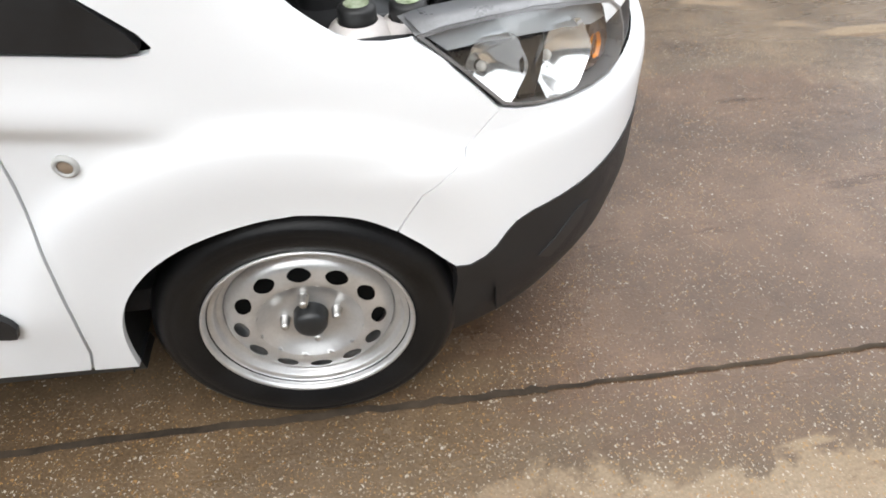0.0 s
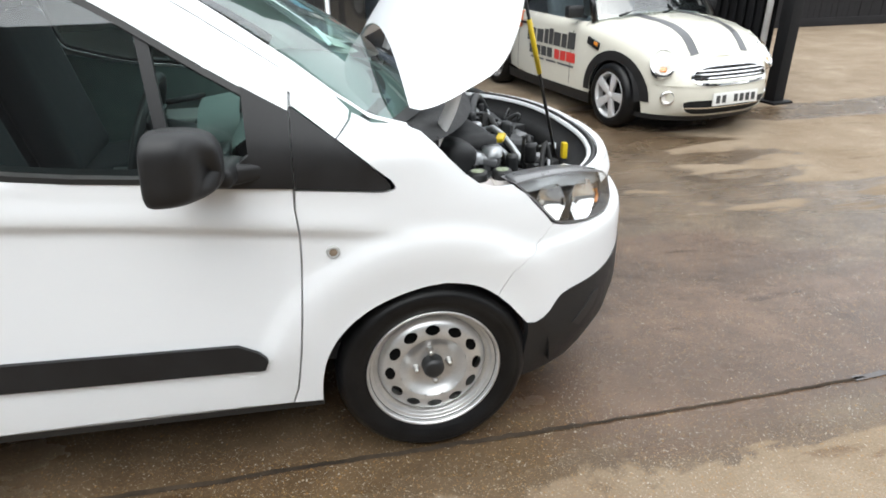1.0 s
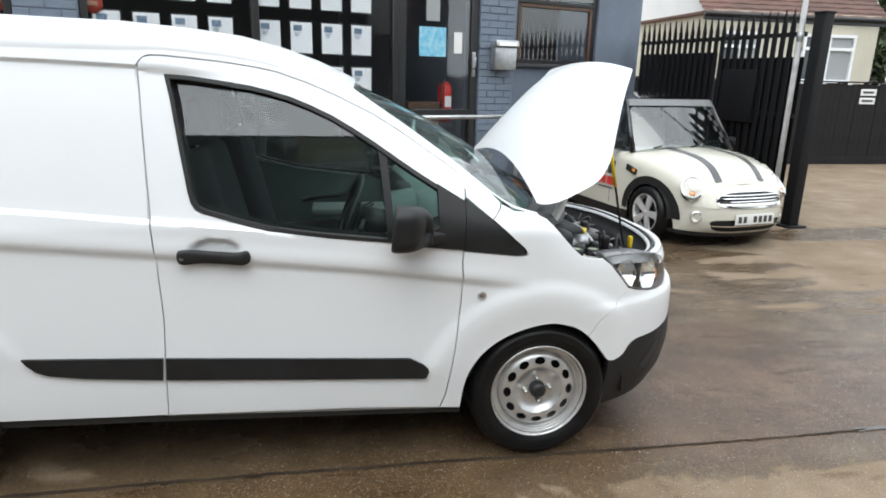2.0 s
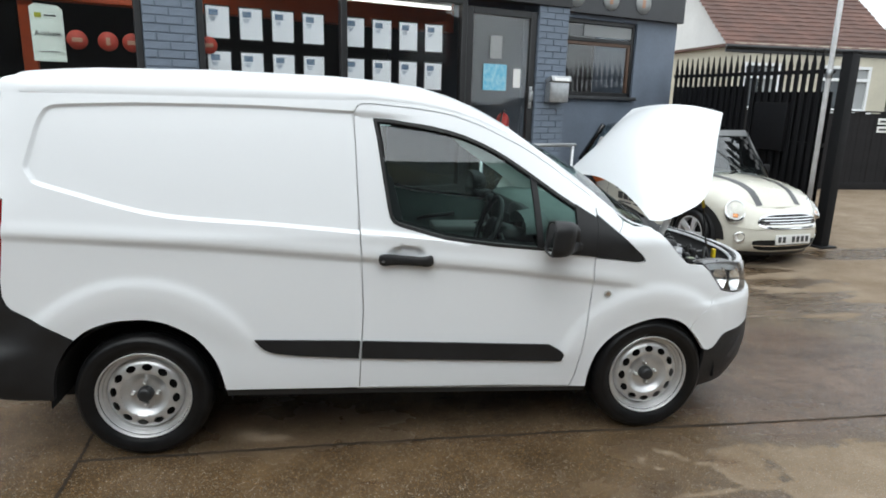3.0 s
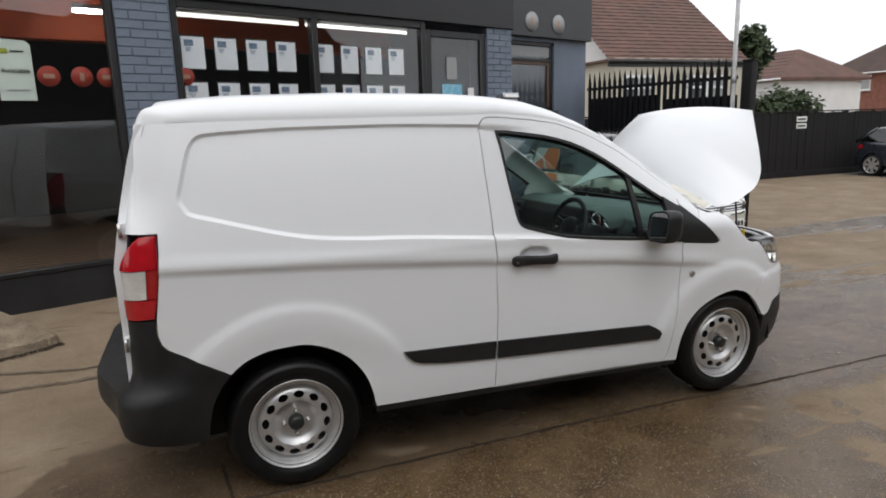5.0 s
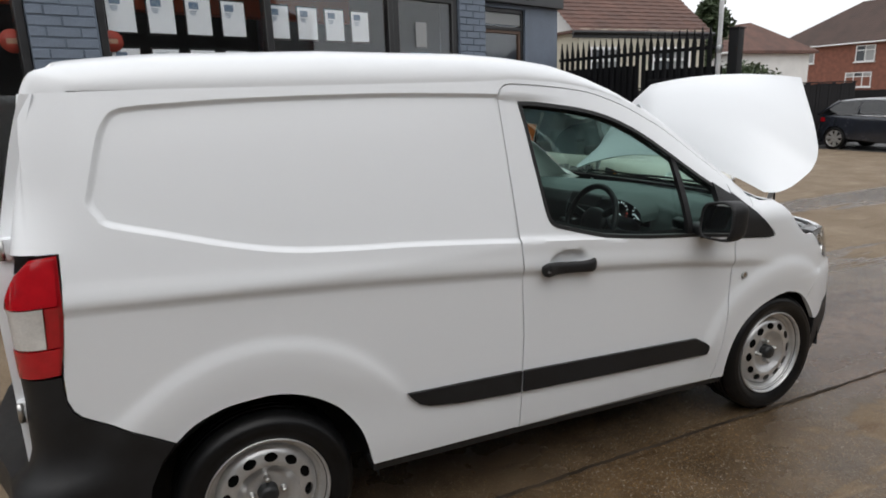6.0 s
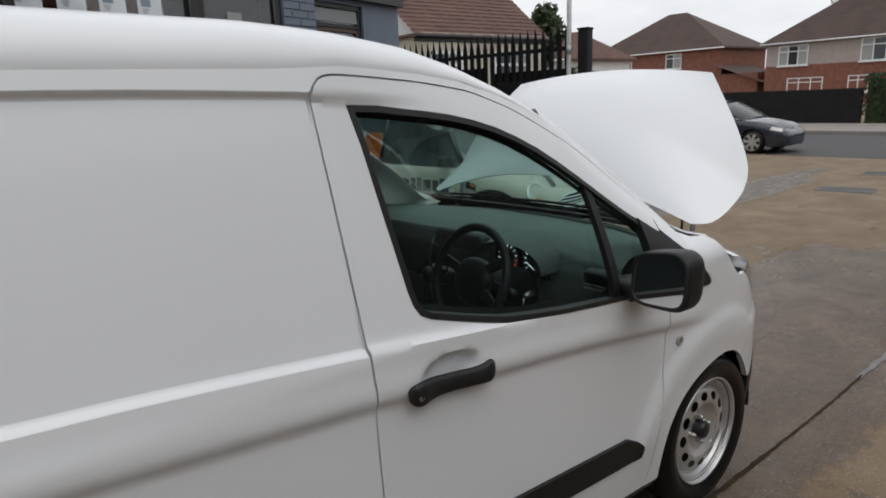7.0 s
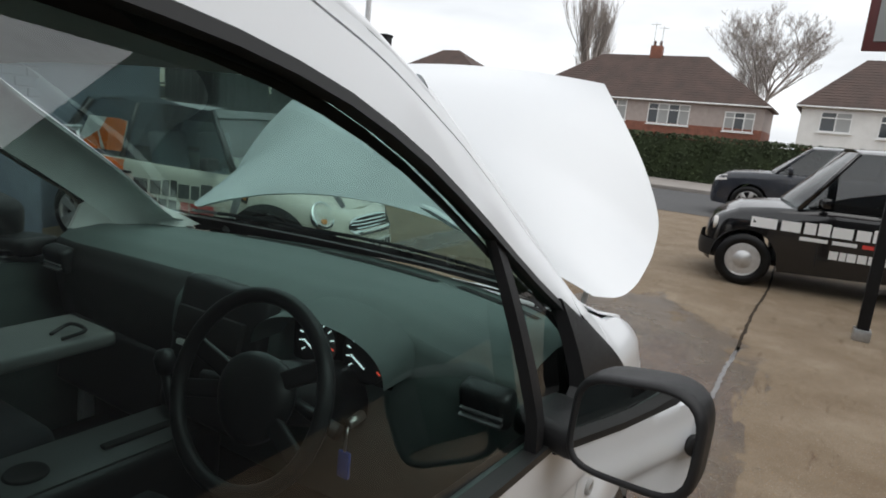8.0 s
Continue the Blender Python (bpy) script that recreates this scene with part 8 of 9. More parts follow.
class Shell:
    """A car body in its own frame: x ahead, y left, the front axle over the origin."""

    def __init__(self, xf, xr, half, n, waist, crown, zb, nose, tumble=0.06, round_=((-9, 9), (0.05, 0.05))):
        self.round = round_
        self.xf, self.xr, self.half, self.waist, self.crown, self.zb, self.nose, self.tumble = xf, xr, half, waist, crown, zb, nose, tumble
        self.tab = []
        a, c = (xf - xr) / 2, (xf + xr) / 2
        for k in range(241):
            t = math.pi * (1 - k / 240)
            cx, sy = math.cos(t), math.sin(t)
            self.tab.append((c + a * math.copysign(abs(cx) ** (2 / n), cx), half * abs(sy) ** (2 / n)))
        self.s = [0.0]
        for p, q in zip(self.tab, self.tab[1:]):
            self.s.append(self.s[-1] + math.hypot(q[0] - p[0], q[1] - p[1]))

    def plan(self, s):
        lo = 1
        while lo < 240 and self.s[lo] < s:
            lo += 1
        t = (s - self.s[lo - 1]) / max(1e-9, self.s[lo] - self.s[lo - 1])
        p, q = self.tab[lo - 1], self.tab[lo]
        return p[0] + t * (q[0] - p[0]), p[1] + t * (q[1] - p[1])

    def at(self, x):
        for k in range(1, 241):
            if self.tab[k][0] >= x:
                t = (x - self.tab[k - 1][0]) / max(1e-9, self.tab[k][0] - self.tab[k - 1][0])
                return self.s[k - 1] + t * (self.s[k] - self.s[k - 1])
        return self.s[-1]

    def wz(self, x):
        return lerp_table(x, *self.waist)

    def side(self, sgn, out=0.0):
        """The flank; its upper edge is rounded over towards the bonnet and the windows."""
        def f(s, z):
            x, y = self.plan(s)
            (ax, ay), (bx, by) = self.plan(max(0.0, s - 0.02)), self.plan(min(self.s[-1], s + 0.02))
            d = max(1e-6, math.hypot(bx - ax, by - ay))
            nx, ny = (by - ay) / d, -(bx - ax) / d
            w = self.wz(x)
            k = 1 - self.tumble * abs((z - self.zb) / (w - self.zb) - 0.55) ** 2 * 2.2
            r = lerp_table(x, *self.round)
            q = min(1.0, max(0.0, (z - w + 1.4 * r) / (1.4 * r)))
            ins = r * (1 - (1 - q * q) ** 0.5) - out
            ends = sstep((x - self.xf + 0.5) / 0.5)
            x2 = x + nx * ins + lerp_table(z, *self.nose) * ends + 0.06 * sstep((self.xr + 0.4 - x) / 0.4) * ((z - 0.5) / 0.5) ** 2
            return (x2, sgn * max(0.0, y * k + ny * ins), z)
        return f

    def deck(self, lift=0.0):
        def f(u, v, x0, x1):
            s = self.at(x0) + (self.at(x1) - self.at(x0)) * u
            x, y = self.plan(s)
            a = Vector(self.side(-1)(s, self.wz(x)))
            t = 2 * v - 1
            return (a.x, a.y * (1 - 2 * v), a.z + lerp_table(x, *self.crown) * (1 - t * t) + lift)
        return f


def arch(cx, r, cz=0.31, n=14, low=0.2):
    return [(cx - r * math.cos(math.pi * (k / n)), cz + r * math.sin(math.pi * k / n)) for k in range(n + 1)]


def car(name, label, m, sh, wb, wheel_r, rim_r, paint, cabin, arch_r, trim=None, roofm=None, spokes=5, tone=None, category="car", glass=None, lip=0.05):
    """cabin: screen base x, roof front x, roof rear x, rear base x, roof height, half width at waist and roof."""
    c = placed(thing(name, label, category), m)
    zb = sh.zb
    for sgn in (-1, 1):
        low = [(sh.at(x), z) for x, z in [(sh.xr, zb + 0.05)] + [(-wb - arch_r, zb)] + arch(-wb, arch_r, wheel_r) + [(-arch_r - 0.02, zb)] + arch(0, arch_r, wheel_r) + [(arch_r + 0.02, zb), (sh.xf, zb + 0.03)]]
        xs = [sh.xf - (sh.xf - sh.xr) * k / 60 for k in range(61)]
        poly = low + [(sh.at(x), sh.wz(x)) for x in xs]
        part("body_side", panel(poly, sh.side(sgn), 0.05, 0.0), paint, c)
        for cx in (0.0, -wb):
            rg, rg2 = arch(cx, arch_r + lip, wheel_r, 18), arch(cx, arch_r - 0.005, wheel_r, 18)
            if trim:
                bm = bmesh.new()
                f = sh.side(sgn, 0.012)
                surface(bm, lambda u, v: f(*(lambda p, q: (sh.at(p[0] + (q[0] - p[0]) * v), p[1] + (q[1] - p[1]) * v))(rg[round(u * 18)], rg2[round(u * 18)])), 18, 2)
                part("arch_trim", bm, trim, c, "black wheel arch trim")
            bm = bmesh.new()
            surface(bm, lambda u, v: (cx + (arch_r + 0.005) * math.cos(math.pi * u), sgn * (sh.half - 0.06 - 0.28 * v), wheel_r + (arch_r + 0.005) * math.sin(math.pi * u)), 16, 1)
            part("arch_liner", bm, M_UNDER, c)
            alloy_wheel(c, wheel_r, rim_r, cx, sgn * (sh.half - 0.03), sgn, spokes, tone)
        if trim:
            f = sh.side(sgn, 0.008)
            part("sill_trim", panel([(sh.at(-wb + arch_r), zb - 0.01), (sh.at(-arch_r), zb - 0.01), (sh.at(-arch_r), zb + 0.10), (sh.at(-wb + arch_r), zb + 0.10)], f, 0.1, 0.0), trim, c)
    part("underbody", boxm(((sh.xf + sh.xr) / 2, 0, zb + 0.06), (sh.xf - sh.xr - 0.5, sh.half * 1.3, 0.08), 0.02), M_UNDER, c)
    xa, xb, xc, xd, zr, wg, wr = cabin
    dk = sh.deck()
    part("bonnet", surface(bmesh.new(), lambda u, v: dk(u, v, xa - 0.12, sh.xf), 26, 18), paint, c)
    part("rear_deck", surface(bmesh.new(), lambda u, v: dk(u, v, sh.xr, xd + 0.15), 12, 12), paint, c)
    za, zd = sh.wz(xa), sh.wz(xd)

    def col(x0, z0, w0, x1, z1, w1, t):
        return Vector((x0 + (x1 - x0) * t, 0, z0 + (z1 - z0) * t)), w0 + (w1 - w0) * t
    part("windscreen", surface(bmesh.new(), lambda u, v: (xa + 0.16 * (1 - (2 * u - 1) ** 2) * (1 - v * 0.7) + (xb - xa) * v, (wg + (wr - wg) * v) * (2 * u - 1) * 0.97, za + 0.02 + (zr - 0.03 - za) * v + lerp_table(xa, *sh.crown) * (1 - (2 * u - 1) ** 2) * (1 - v)), 14, 6), glass or M_CARGLASS, c, "tinted windscreen")
    part("rear_window", surface(bmesh.new(), lambda u, v: (xd - 0.06 * (1 - (2 * u - 1) ** 2) + (xc - xd) * v, (wg + (wr - wg) * v) * (2 * u - 1) * 0.95, zd + 0.01 + (zr - 0.03 - zd) * v), 10, 4), glass or M_CARGLASS, c, "tinted rear window")
    part("roof", surface(bmesh.new(), lambda u, v: (xc + (xb + 0.04 * (1 - (2 * v - 1) ** 2) - xc) * u, wr * (2 * v - 1), zr + 0.035 * (1 - (2 * v - 1) ** 2) + 0.03 * math.sin(math.pi * u) - 0.03 * abs(2 * v - 1) ** 6), 14, 14), roofm or paint, c)
    for sgn in (-1, 1):
        def sg(u, v):
            x0 = xd + (xa - xd) * u
            x1 = xc + (xb - xc) * u
            return (x0 + (x1 - x0) * v, sgn * (wg + (wr - wg) * v + 0.012 * math.sin(math.pi * v)), sh.wz(x0) + (zr - 0.02 - sh.wz(x0)) * v)
        part("side_glass", surface(bmesh.new(), sg, 16, 5), glass or M_CARGLASS, c, "tinted side windows")
        for u, wd in ((0.0, 0.05), (0.40, 0.028), (1.0, 0.035)):
            a, b = Vector(sg(min(1, max(0, u)), 0)), Vector(sg(min(1, max(0, u)), 1))
            o = Vector((0, sgn * 0.006, 0))
            part("pillar", tube(bmesh.new(), [a + o, b + o], [wd, wd * 0.8], 6), roofm or paint, c)
        mp = Vector(sg(0.93, 0.12)) + Vector((0, sgn * 0.13, 0.02))
        mr = part("door_mirror", boxm(mp, (0.10, 0.19, 0.12), 0.035, seg=3), trim or paint, c)
        part("mirror_stalk", tube(bmesh.new(), [mp - Vector((0, sgn * 0.05, 0.03)), mp - Vector((0, sgn * 0.15, 0.06))], 0.018, 6), trim or paint, mr)
        fl = sh.side(sgn, 0.003)
        for xl in (xa - 0.28, (xa + xd) / 2 - 0.25):
            part("door_gap", panel([(sh.at(xl), zb + 0.14), (sh.at(xl + 0.008), zb + 0.14), (sh.at(xl + 0.05), sh.wz(xl) - 0.01), (sh.at(xl + 0.042), sh.wz(xl) - 0.01)], fl, 0.2, 0.0), M_GAP, c)
        part("door_handle", boxm(Vector(sh.side(sgn, 0.015)(sh.at((xa + xd) / 2 - 0.1), sh.wz(xa) - 0.10)), (0.16, 0.02, 0.03), 0.008), trim or paint, c)
    return c


M_CARGLASS = glass_mat("dark_car_glass", (0.34, 0.37, 0.37), 0.10)
M_PALEGLASS = glass_mat("pale_car_glass", (0.60, 0.67, 0.68), 0.20)
M_BANDG = mat("silver_grey_band", (0.17, 0.175, 0.18), 0.45, var=0.08, scale=12)
M_ALLOY = mat("bright_alloy_paint", (0.70, 0.70, 0.71), 0.36, metal=0.45, var=0.06, scale=20)
M_MINI = mat("cream_white_car_paint", (0.66, 0.64, 0.56), 0.25, coat=0.6, var=0.02, scale=3)
M_BLKCAR = mat("black_car_paint", (0.007, 0.007, 0.008), 0.16, coat=0.5, var=0.15, scale=4)
M_BLUCAR = mat("dark_blue_car_paint", (0.022, 0.026, 0.036), 0.25, coat=0.6, var=0.15, scale=4)
M_STRIPE = mat("grey_bonnet_stripe", (0.10, 0.10, 0.105), 0.35, var=0.08, scale=8)
M_ORANGEC = mat("orange_vinyl", (0.75, 0.16, 0.02), 0.4)
M_REDV = mat("red_vinyl", (0.62, 0.05, 0.04), 0.4)
M_PLATE = mat("white_number_plate", (0.70, 0.70, 0.68), 0.4)

# the small cream car by the gate
mini_sh = Shell(0.76, -2.93, 0.835, 3.2, ((-2.95, -2.7, -2.0, -0.4, 0.0, 0.25, 0.45, 0.58, 0.68, 0.80), (0.93, 0.98, 0.965, 0.935, 0.905, 0.870, 0.825, 0.775, 0.725, 0.665)),
                ((-3, -0.5, 0.2, 0.55, 0.8), (0.03, 0.07, 0.085, 0.06, 0.02)), 0.17, ((0.17, 0.24, 0.33, 0.44, 0.50, 0.53, 0.62, 0.80), (-0.10, -0.02, 0.012, 0.015, 0.005, -0.022, -0.035, -0.06)), 0.05,
                ((-0.75, -0.3, 0.2, 0.8), (0.035, 0.09, 0.14, 0.15)))
MH = -80.0
mdir, mright = Vector((math.cos(radians(MH)), math.sin(radians(MH)), 0)), Vector((math.sin(radians(MH)), -math.cos(radians(MH)), 0))
morg = Vector((4.85, 3.72, 0)) - mright * 0.76 * 0.91
mini = car("hatchback", "cream small hatchback with grey bonnet stripes and black arches", Matrix.Translation(morg) @ pose(0, 0, 0, 0, 0, MH) @ Matrix.Scale(0.91, 4), mini_sh, 2.467, 0.305, 0.215, M_MINI,
           (-0.42, -0.80, -2.40, -2.80, 1.545, 0.735, 0.62), 0.335, M_BLACKP, M_BLKCAR, 5, M_ALLOY, "car", M_PALEGLASS, 0.085)
dk = mini_sh.deck(0.004)
for y0, y1 in ((-0.335, -0.245), (0.245, 0.335)):
    def stripe(u, v):
        x = -0.42 + 1.13 * u
        edge = abs(mini_sh.side(-1)(mini_sh.at(x), mini_sh.wz(x))[1])
        y = y0 + (y1 - y0) * v
        t = max(-1.0, min(1.0, y / edge))
        p = dk(0.0, 0.5 * (1 + t), x, x)
        return (p[0], y, p[2])
    part("bonnet_stripe", surface(bmesh.new(), stripe, 18, 2), M_STRIPE, mini, "dark grey bonnet stripe")
for sgn in (-1, 1):
    hlm = Matrix.Translation(Vector(mini_sh.side(sgn, -0.012)(mini_sh.at(0.505), 0.660))) @ pose(0, 0, 0, 0, -34, 30 * sgn) @ Matrix.Diagonal((1.0, 0.95, 1.16, 1.0))
    bm = bmesh.new()
    lathe(bm, [(0.125, -0.03), (0.122, 0.02), (0.108, 0.028), (0.104, 0.018)], 0, 0, 0, 32, "x")
    bmesh.ops.transform(bm, matrix=hlm, verts=bm.verts[:])
    hl = part("headlamp", bm, M_CHROME, mini, "round chrome-ringed headlamp")
    bm = bmesh.new()
    lathe(bm, [(0.0, -0.015), (0.06, 0.0), (0.104, 0.018)], 0, 0, 0, 32, "x")
    bmesh.ops.transform(bm, matrix=hlm, verts=bm.verts[:])
    part("reflector", bm, M_LAMPW, hl)
    bm = bmesh.new()
    lathe(bm, [(0.0, 0.052), (0.06, 0.043), (0.107, 0.020)], 0, 0, 0, 32, "x")
    bmesh.ops.transform(bm, matrix=hlm, verts=bm.verts[:])
    ln = part("lens", bm, M_CLEAR, hl)
    ln.visible_shadow = False
    bm = bmesh.new()
    box(bm, (0.012, 0, -0.055), (0.01, 0.06, 0.04), 0.01)
    bmesh.ops.transform(bm, matrix=hlm, verts=bm.verts[:])
    part("indicator", bm, M_AMBER, hl)
    bm = bmesh.new()
    lathe(bm, [(0.050, 0.012), (0.056, 0.020), (0.064, 0.016), (0.068, -0.01)], 0, 0, 0, 28, "x")
    fgm = Matrix.Translation(Vector(mini_sh.side(sgn, 0.0)(mini_sh.s[-1] - 0.64, 0.365))) @ pose(0, 0, 0, 0, 0, 34 * sgn)
    bmesh.ops.transform(bm, matrix=fgm, verts=bm.verts[:])
    fog_l = part("fog_lamp", bm, M_CHROME, mini, "round chrome-ringed fog lamp")
    bm = bmesh.new()
    lathe(bm, [(0.0, -0.012), (0.03, -0.004), (0.051, 0.012)], 0, 0, 0, 28, "x")
    bmesh.ops.transform(bm, matrix=fgm, verts=bm.verts[:])
    part("reflector", bm, M_LAMPW, fog_l)
    rp = mini_sh.side(sgn, 0.012)(mini_sh.at(-0.30), 0.76)
    sc = part("side_scuttle", boxm(Vector(rp), (0.20, 0.02, 0.075), 0.012, roty(14)), M_BLACKP, mini)
    part("side_repeater", boxm(Vector(rp) + Vector((0.055, sgn * 0.008, 0.0)), (0.07, 0.014, 0.035), 0.008, roty(14)), M_AMBER, sc)


def nose_strip(sh, z0, z1, half, out, mt, name, label=""):
    """A band across the front of a car."""
    s1 = sh.s[-1]

    def f(u, v):
        t = 2 * u - 1
        x, y, z = sh.side(1 if t > 0 else -1)(s1 - abs(t) * half, z0 + (z1 - z0) * v)
        return (x + out, y, z)
    return surface(bmesh.new(), f, 20, 2)




def nose_f(sh, out):
    """The front of a car as a sheet over (length from the middle, height)."""
    return lambda t, z: sh.side(1 if t > 0 else -1, out)(sh.s[-1] - abs(t), z)


def round_loop(pts, n=6):
    """A closed outline with its corners rounded."""
    out = []
    for i in range(len(pts)):
        a, b, c = Vector(pts[i - 1]), Vector(pts[i]), Vector(pts[(i + 1) % len(pts)])
        p, q = a.lerp(b, 0.62), b.lerp(c, 0.38)
        for k in range(n):
            t = k / n
            out.append(tuple(p * (1 - t) ** 2 + b * 2 * t * (1 - t) + q * t * t))
    return out


def half_at(pts, z):
    """The half width of an outline at the height z."""
    best = 0.0
    for i in range(len(pts)):
        (ax, az), (bx, bz) = pts[i - 1], pts[i]
        if (az - z) * (bz - z) <= 0 and az != bz:
            best = max(best, abs(ax + (bx - ax) * (z - az) / (bz - az)))
    return best


GR = round_loop([(-0.44, 0.540), (-0.35, 0.490), (0.35, 0.490), (0.44, 0.540), (0.40, 0.612), (0.25, 0.642), (-0.25, 0.642), (-0.40, 0.612)])
IN = round_loop([(-0.52, 0.335), (-0.47, 0.237), (-0.35, 0.205), (0.35, 0.205), (0.47, 0.237), (0.52, 0.335), (0.43, 0.366), (-0.43, 0.366)])
gr = part("grille", panel(GR, nose_f(mini_sh, 0.003), 0.05, 0.0), M_GAP, mini, "rounded black grille with chrome bars")
part("grille_surround", ring_strip(inset_poly(GR, -0.010), inset_poly(GR, 0.006), nose_f(mini_sh, 0.014), 0.012, (-1, 0, 0)), M_CHROME, gr, "chrome grille surround")
for k in range(4):
    z = 0.514 + 0.031 * k
    h = half_at(GR, z) - 0.012
    part("grille_bar", panel([(-h, z - 0.0055), (h, z - 0.0055), (h, z + 0.0055), (-h, z + 0.0055)], nose_f(mini_sh, 0.012), 0.05, 0.01, (-1, 0, 0)), M_CHROME, gr)
lg = part("lower_grille", panel(IN, nose_f(mini_sh, 0.004), 0.05, 0.0), M_GAP, mini, "dark lower intake")
part("intake_lip", ring_strip(inset_poly(IN, -0.012), inset_poly(IN, 0.010), nose_f(mini_sh, 0.012), 0.010, (-1, 0, 0)), M_MINI, lg, "cream intake lip")
part("grille_bar", panel([(-0.48, 0.275), (0.48, 0.275), (0.48, 0.288), (-0.48, 0.288)], nose_f(mini_sh, 0.014), 0.05, 0.01, (-1, 0, 0)), M_CHROME, lg)
part("bumper_crease", panel([(-0.95, 0.470), (0.95, 0.470), (0.95, 0.482), (-0.95, 0.482)], nose_f(mini_sh, 0.006), 0.05, 0.006, (-1, 0, 0)), M_MINI, mini)
pt = part("number_plate", boxm((0, 0, 0), (0.012, 0.52, 0.112), 0.003), M_PLATE, mini, "white front number plate")
pt.matrix_basis = Matrix.Translation(Vector(nose_f(mini_sh, 0.024)(0.0, 0.362))) @ pose(0, 0, 0, 0, -4, 0)
for k in range(7):
    if k != 4:
        part("plate_bar", boxm((0.0075, 0.205 - 0.068 * k, 0.0), (0.004, 0.042, 0.068)), M_INK, pt)
part("front_lip", nose_strip(mini_sh, 0.15, 0.196, 1.10, 0.008, 0, ""), M_BLACKP, mini, "black lower valance")


def block_word(parent, sh, sgn, x0, z0, widths, h, mt, name="lettering_bar", tall=(), out=0.006):
    """A word as a row of plain blocks on a car's side; x0 where it begins, running to the reader's right."""
    x = x0
    step = 1 if sgn < 0 else -1
    f = sh.side(sgn, out)
    for i, w in enumerate(widths):
        xa_, xb_ = x, x + step * w * 0.86
        top = z0 + h * (tall[i] if i < len(tall) else 1.0)
        part(name, panel([(sh.at(xa_), z0), (sh.at(xb_), z0), (sh.at(xb_), top), (sh.at(xa_), top)], f, 0.3, 0.0), mt, parent)
        x += step * w


RISE = (0.84, 0.84, 0.92, 1.0, 0.84, 0.84, 1.0)
block_word(mini, mini_sh, -1, -1.60, 0.655, (0.22, 0.16, 0.10, 0.10, 0.16, 0.115, 0.16), 0.165, M_INK, tall=RISE)
block_word(mini, mini_sh, -1, -1.54, 0.520, (0.14, 0.13, 0.13, 0.12), 0.10, M_INK)
block_word(mini, mini_sh, -1, -0.99, 0.520, (0.12, 0.12, 0.19), 0.10, M_REDV)
block_word(mini, mini_sh, -1, -1.50, 0.470, (0.34, 0.24, 0.36), 0.022, M_STRIPE)
for sgn in (-1, 1):
    f = mini_sh.side(sgn, 0.006)
    part("rear_graphic", panel([(mini_sh.at(-2.45), 0.60), (mini_sh.at(-1.75), 0.78), (mini_sh.at(-1.75), 0.95), (mini_sh.at(-2.45), 0.96)], f, 0.2, 0.0), M_ORANGEC, mini, "orange vinyl graphic")
    gr = lambda o: (lambda x, z: (x, sgn * (0.708 + o - 0.194 * (z - 1.17)), z))
    part("rear_graphic", panel([(-2.52, 1.02), (-1.86, 1.02), (-1.84, 1.33), (-1.95, 1.35), (-2.38, 1.35)], gr(0.0), 0.3, 0.006), M_WHITES, mini, "white film over the rear side window")
    for wedge in ([(-2.52, 1.02), (-2.14, 1.02), (-2.22, 1.20)], [(-2.20, 1.20), (-2.08, 1.02), (-1.86, 1.02), (-1.84, 1.33), (-1.95, 1.35), (-2.12, 1.35)]):
        part("graphic_wedge", panel(wedge, gr(0.008), 0.3, 0.0), M_ORANGEC, mini, "orange wedge")
cream_seat = mat("pale_grey_seat_cloth", (0.30, 0.31, 0.32), 0.9, var=0.1, scale=20)
for sy in (-0.36, 0.36):
    st_ = part("seat", boxm((-1.32, sy, 0.72), (0.48, 0.46, 0.16), 0.05, seg=3), cream_seat, mini, "pale grey front seat")
    part("backrest", boxm((-1.58, sy, 1.00), (0.14, 0.44, 0.52), 0.05, roty(-12), 3), cream_seat, st_)
for sgn in (-1, 1):
    part("wiper", tube(bmesh.new(), [(-0.30, -0.28 + sgn * 0.26, 1.0), (-0.40, 0.10 + sgn * 0.26, 1.06)], 0.010, 6), M_BLACKP, mini, "black wiper")
bm = bmesh.new()
surface(bm, lambda u, v: (-0.42 + 0.16 * (1 - (2 * u - 1) ** 2) * (1 - (0.86 + 0.14 * v) * 0.7) - 0.38 * (0.86 + 0.14 * v) + 0.014, (0.735 - 0.115 * (0.86 + 0.14 * v)) * (2 * u - 1) * 0.98, 0.956 + 0.580 * (0.86 + 0.14 * v) + 0.062 * (1 - (2 * u - 1) ** 2) * 0.14 * (1 - v) + 0.008), 16, 3)
part("screen_header", bm, M_BANDG, mini, "silver-grey band along the top of the windscreen")
part("dashboard", boxm((-0.62, 0, 0.90), (0.30, 1.30, 0.14), 0.05, seg=3), cream_seat, mini, "pale dashboard top")
# chequer strip on the windscreen
for i in range(7):
    for j in range(2):
        if (i + j) % 2 == 0:
            t = 0.10 + 0.115 * i
            u = 0.86 + 0.045 * j
            p = lambda uu, tt: (-0.42 + 0.16 * (1 - (2 * uu - 1) ** 2) * (1 - tt * 0.7) - 0.38 * tt + 0.012, (0.735 - 0.115 * tt) * (2 * uu - 1) * 0.97, 0.956 + 0.580 * tt + 0.062 * (1 - (2 * uu - 1) ** 2) * (1 - tt) + 0.008)
            bm = bmesh.new()
            surface(bm, lambda a, b: p(u + 0.045 * a, t + 0.115 * b), 1, 1)
            part("chequer_patch", bm, M_INK, mini)

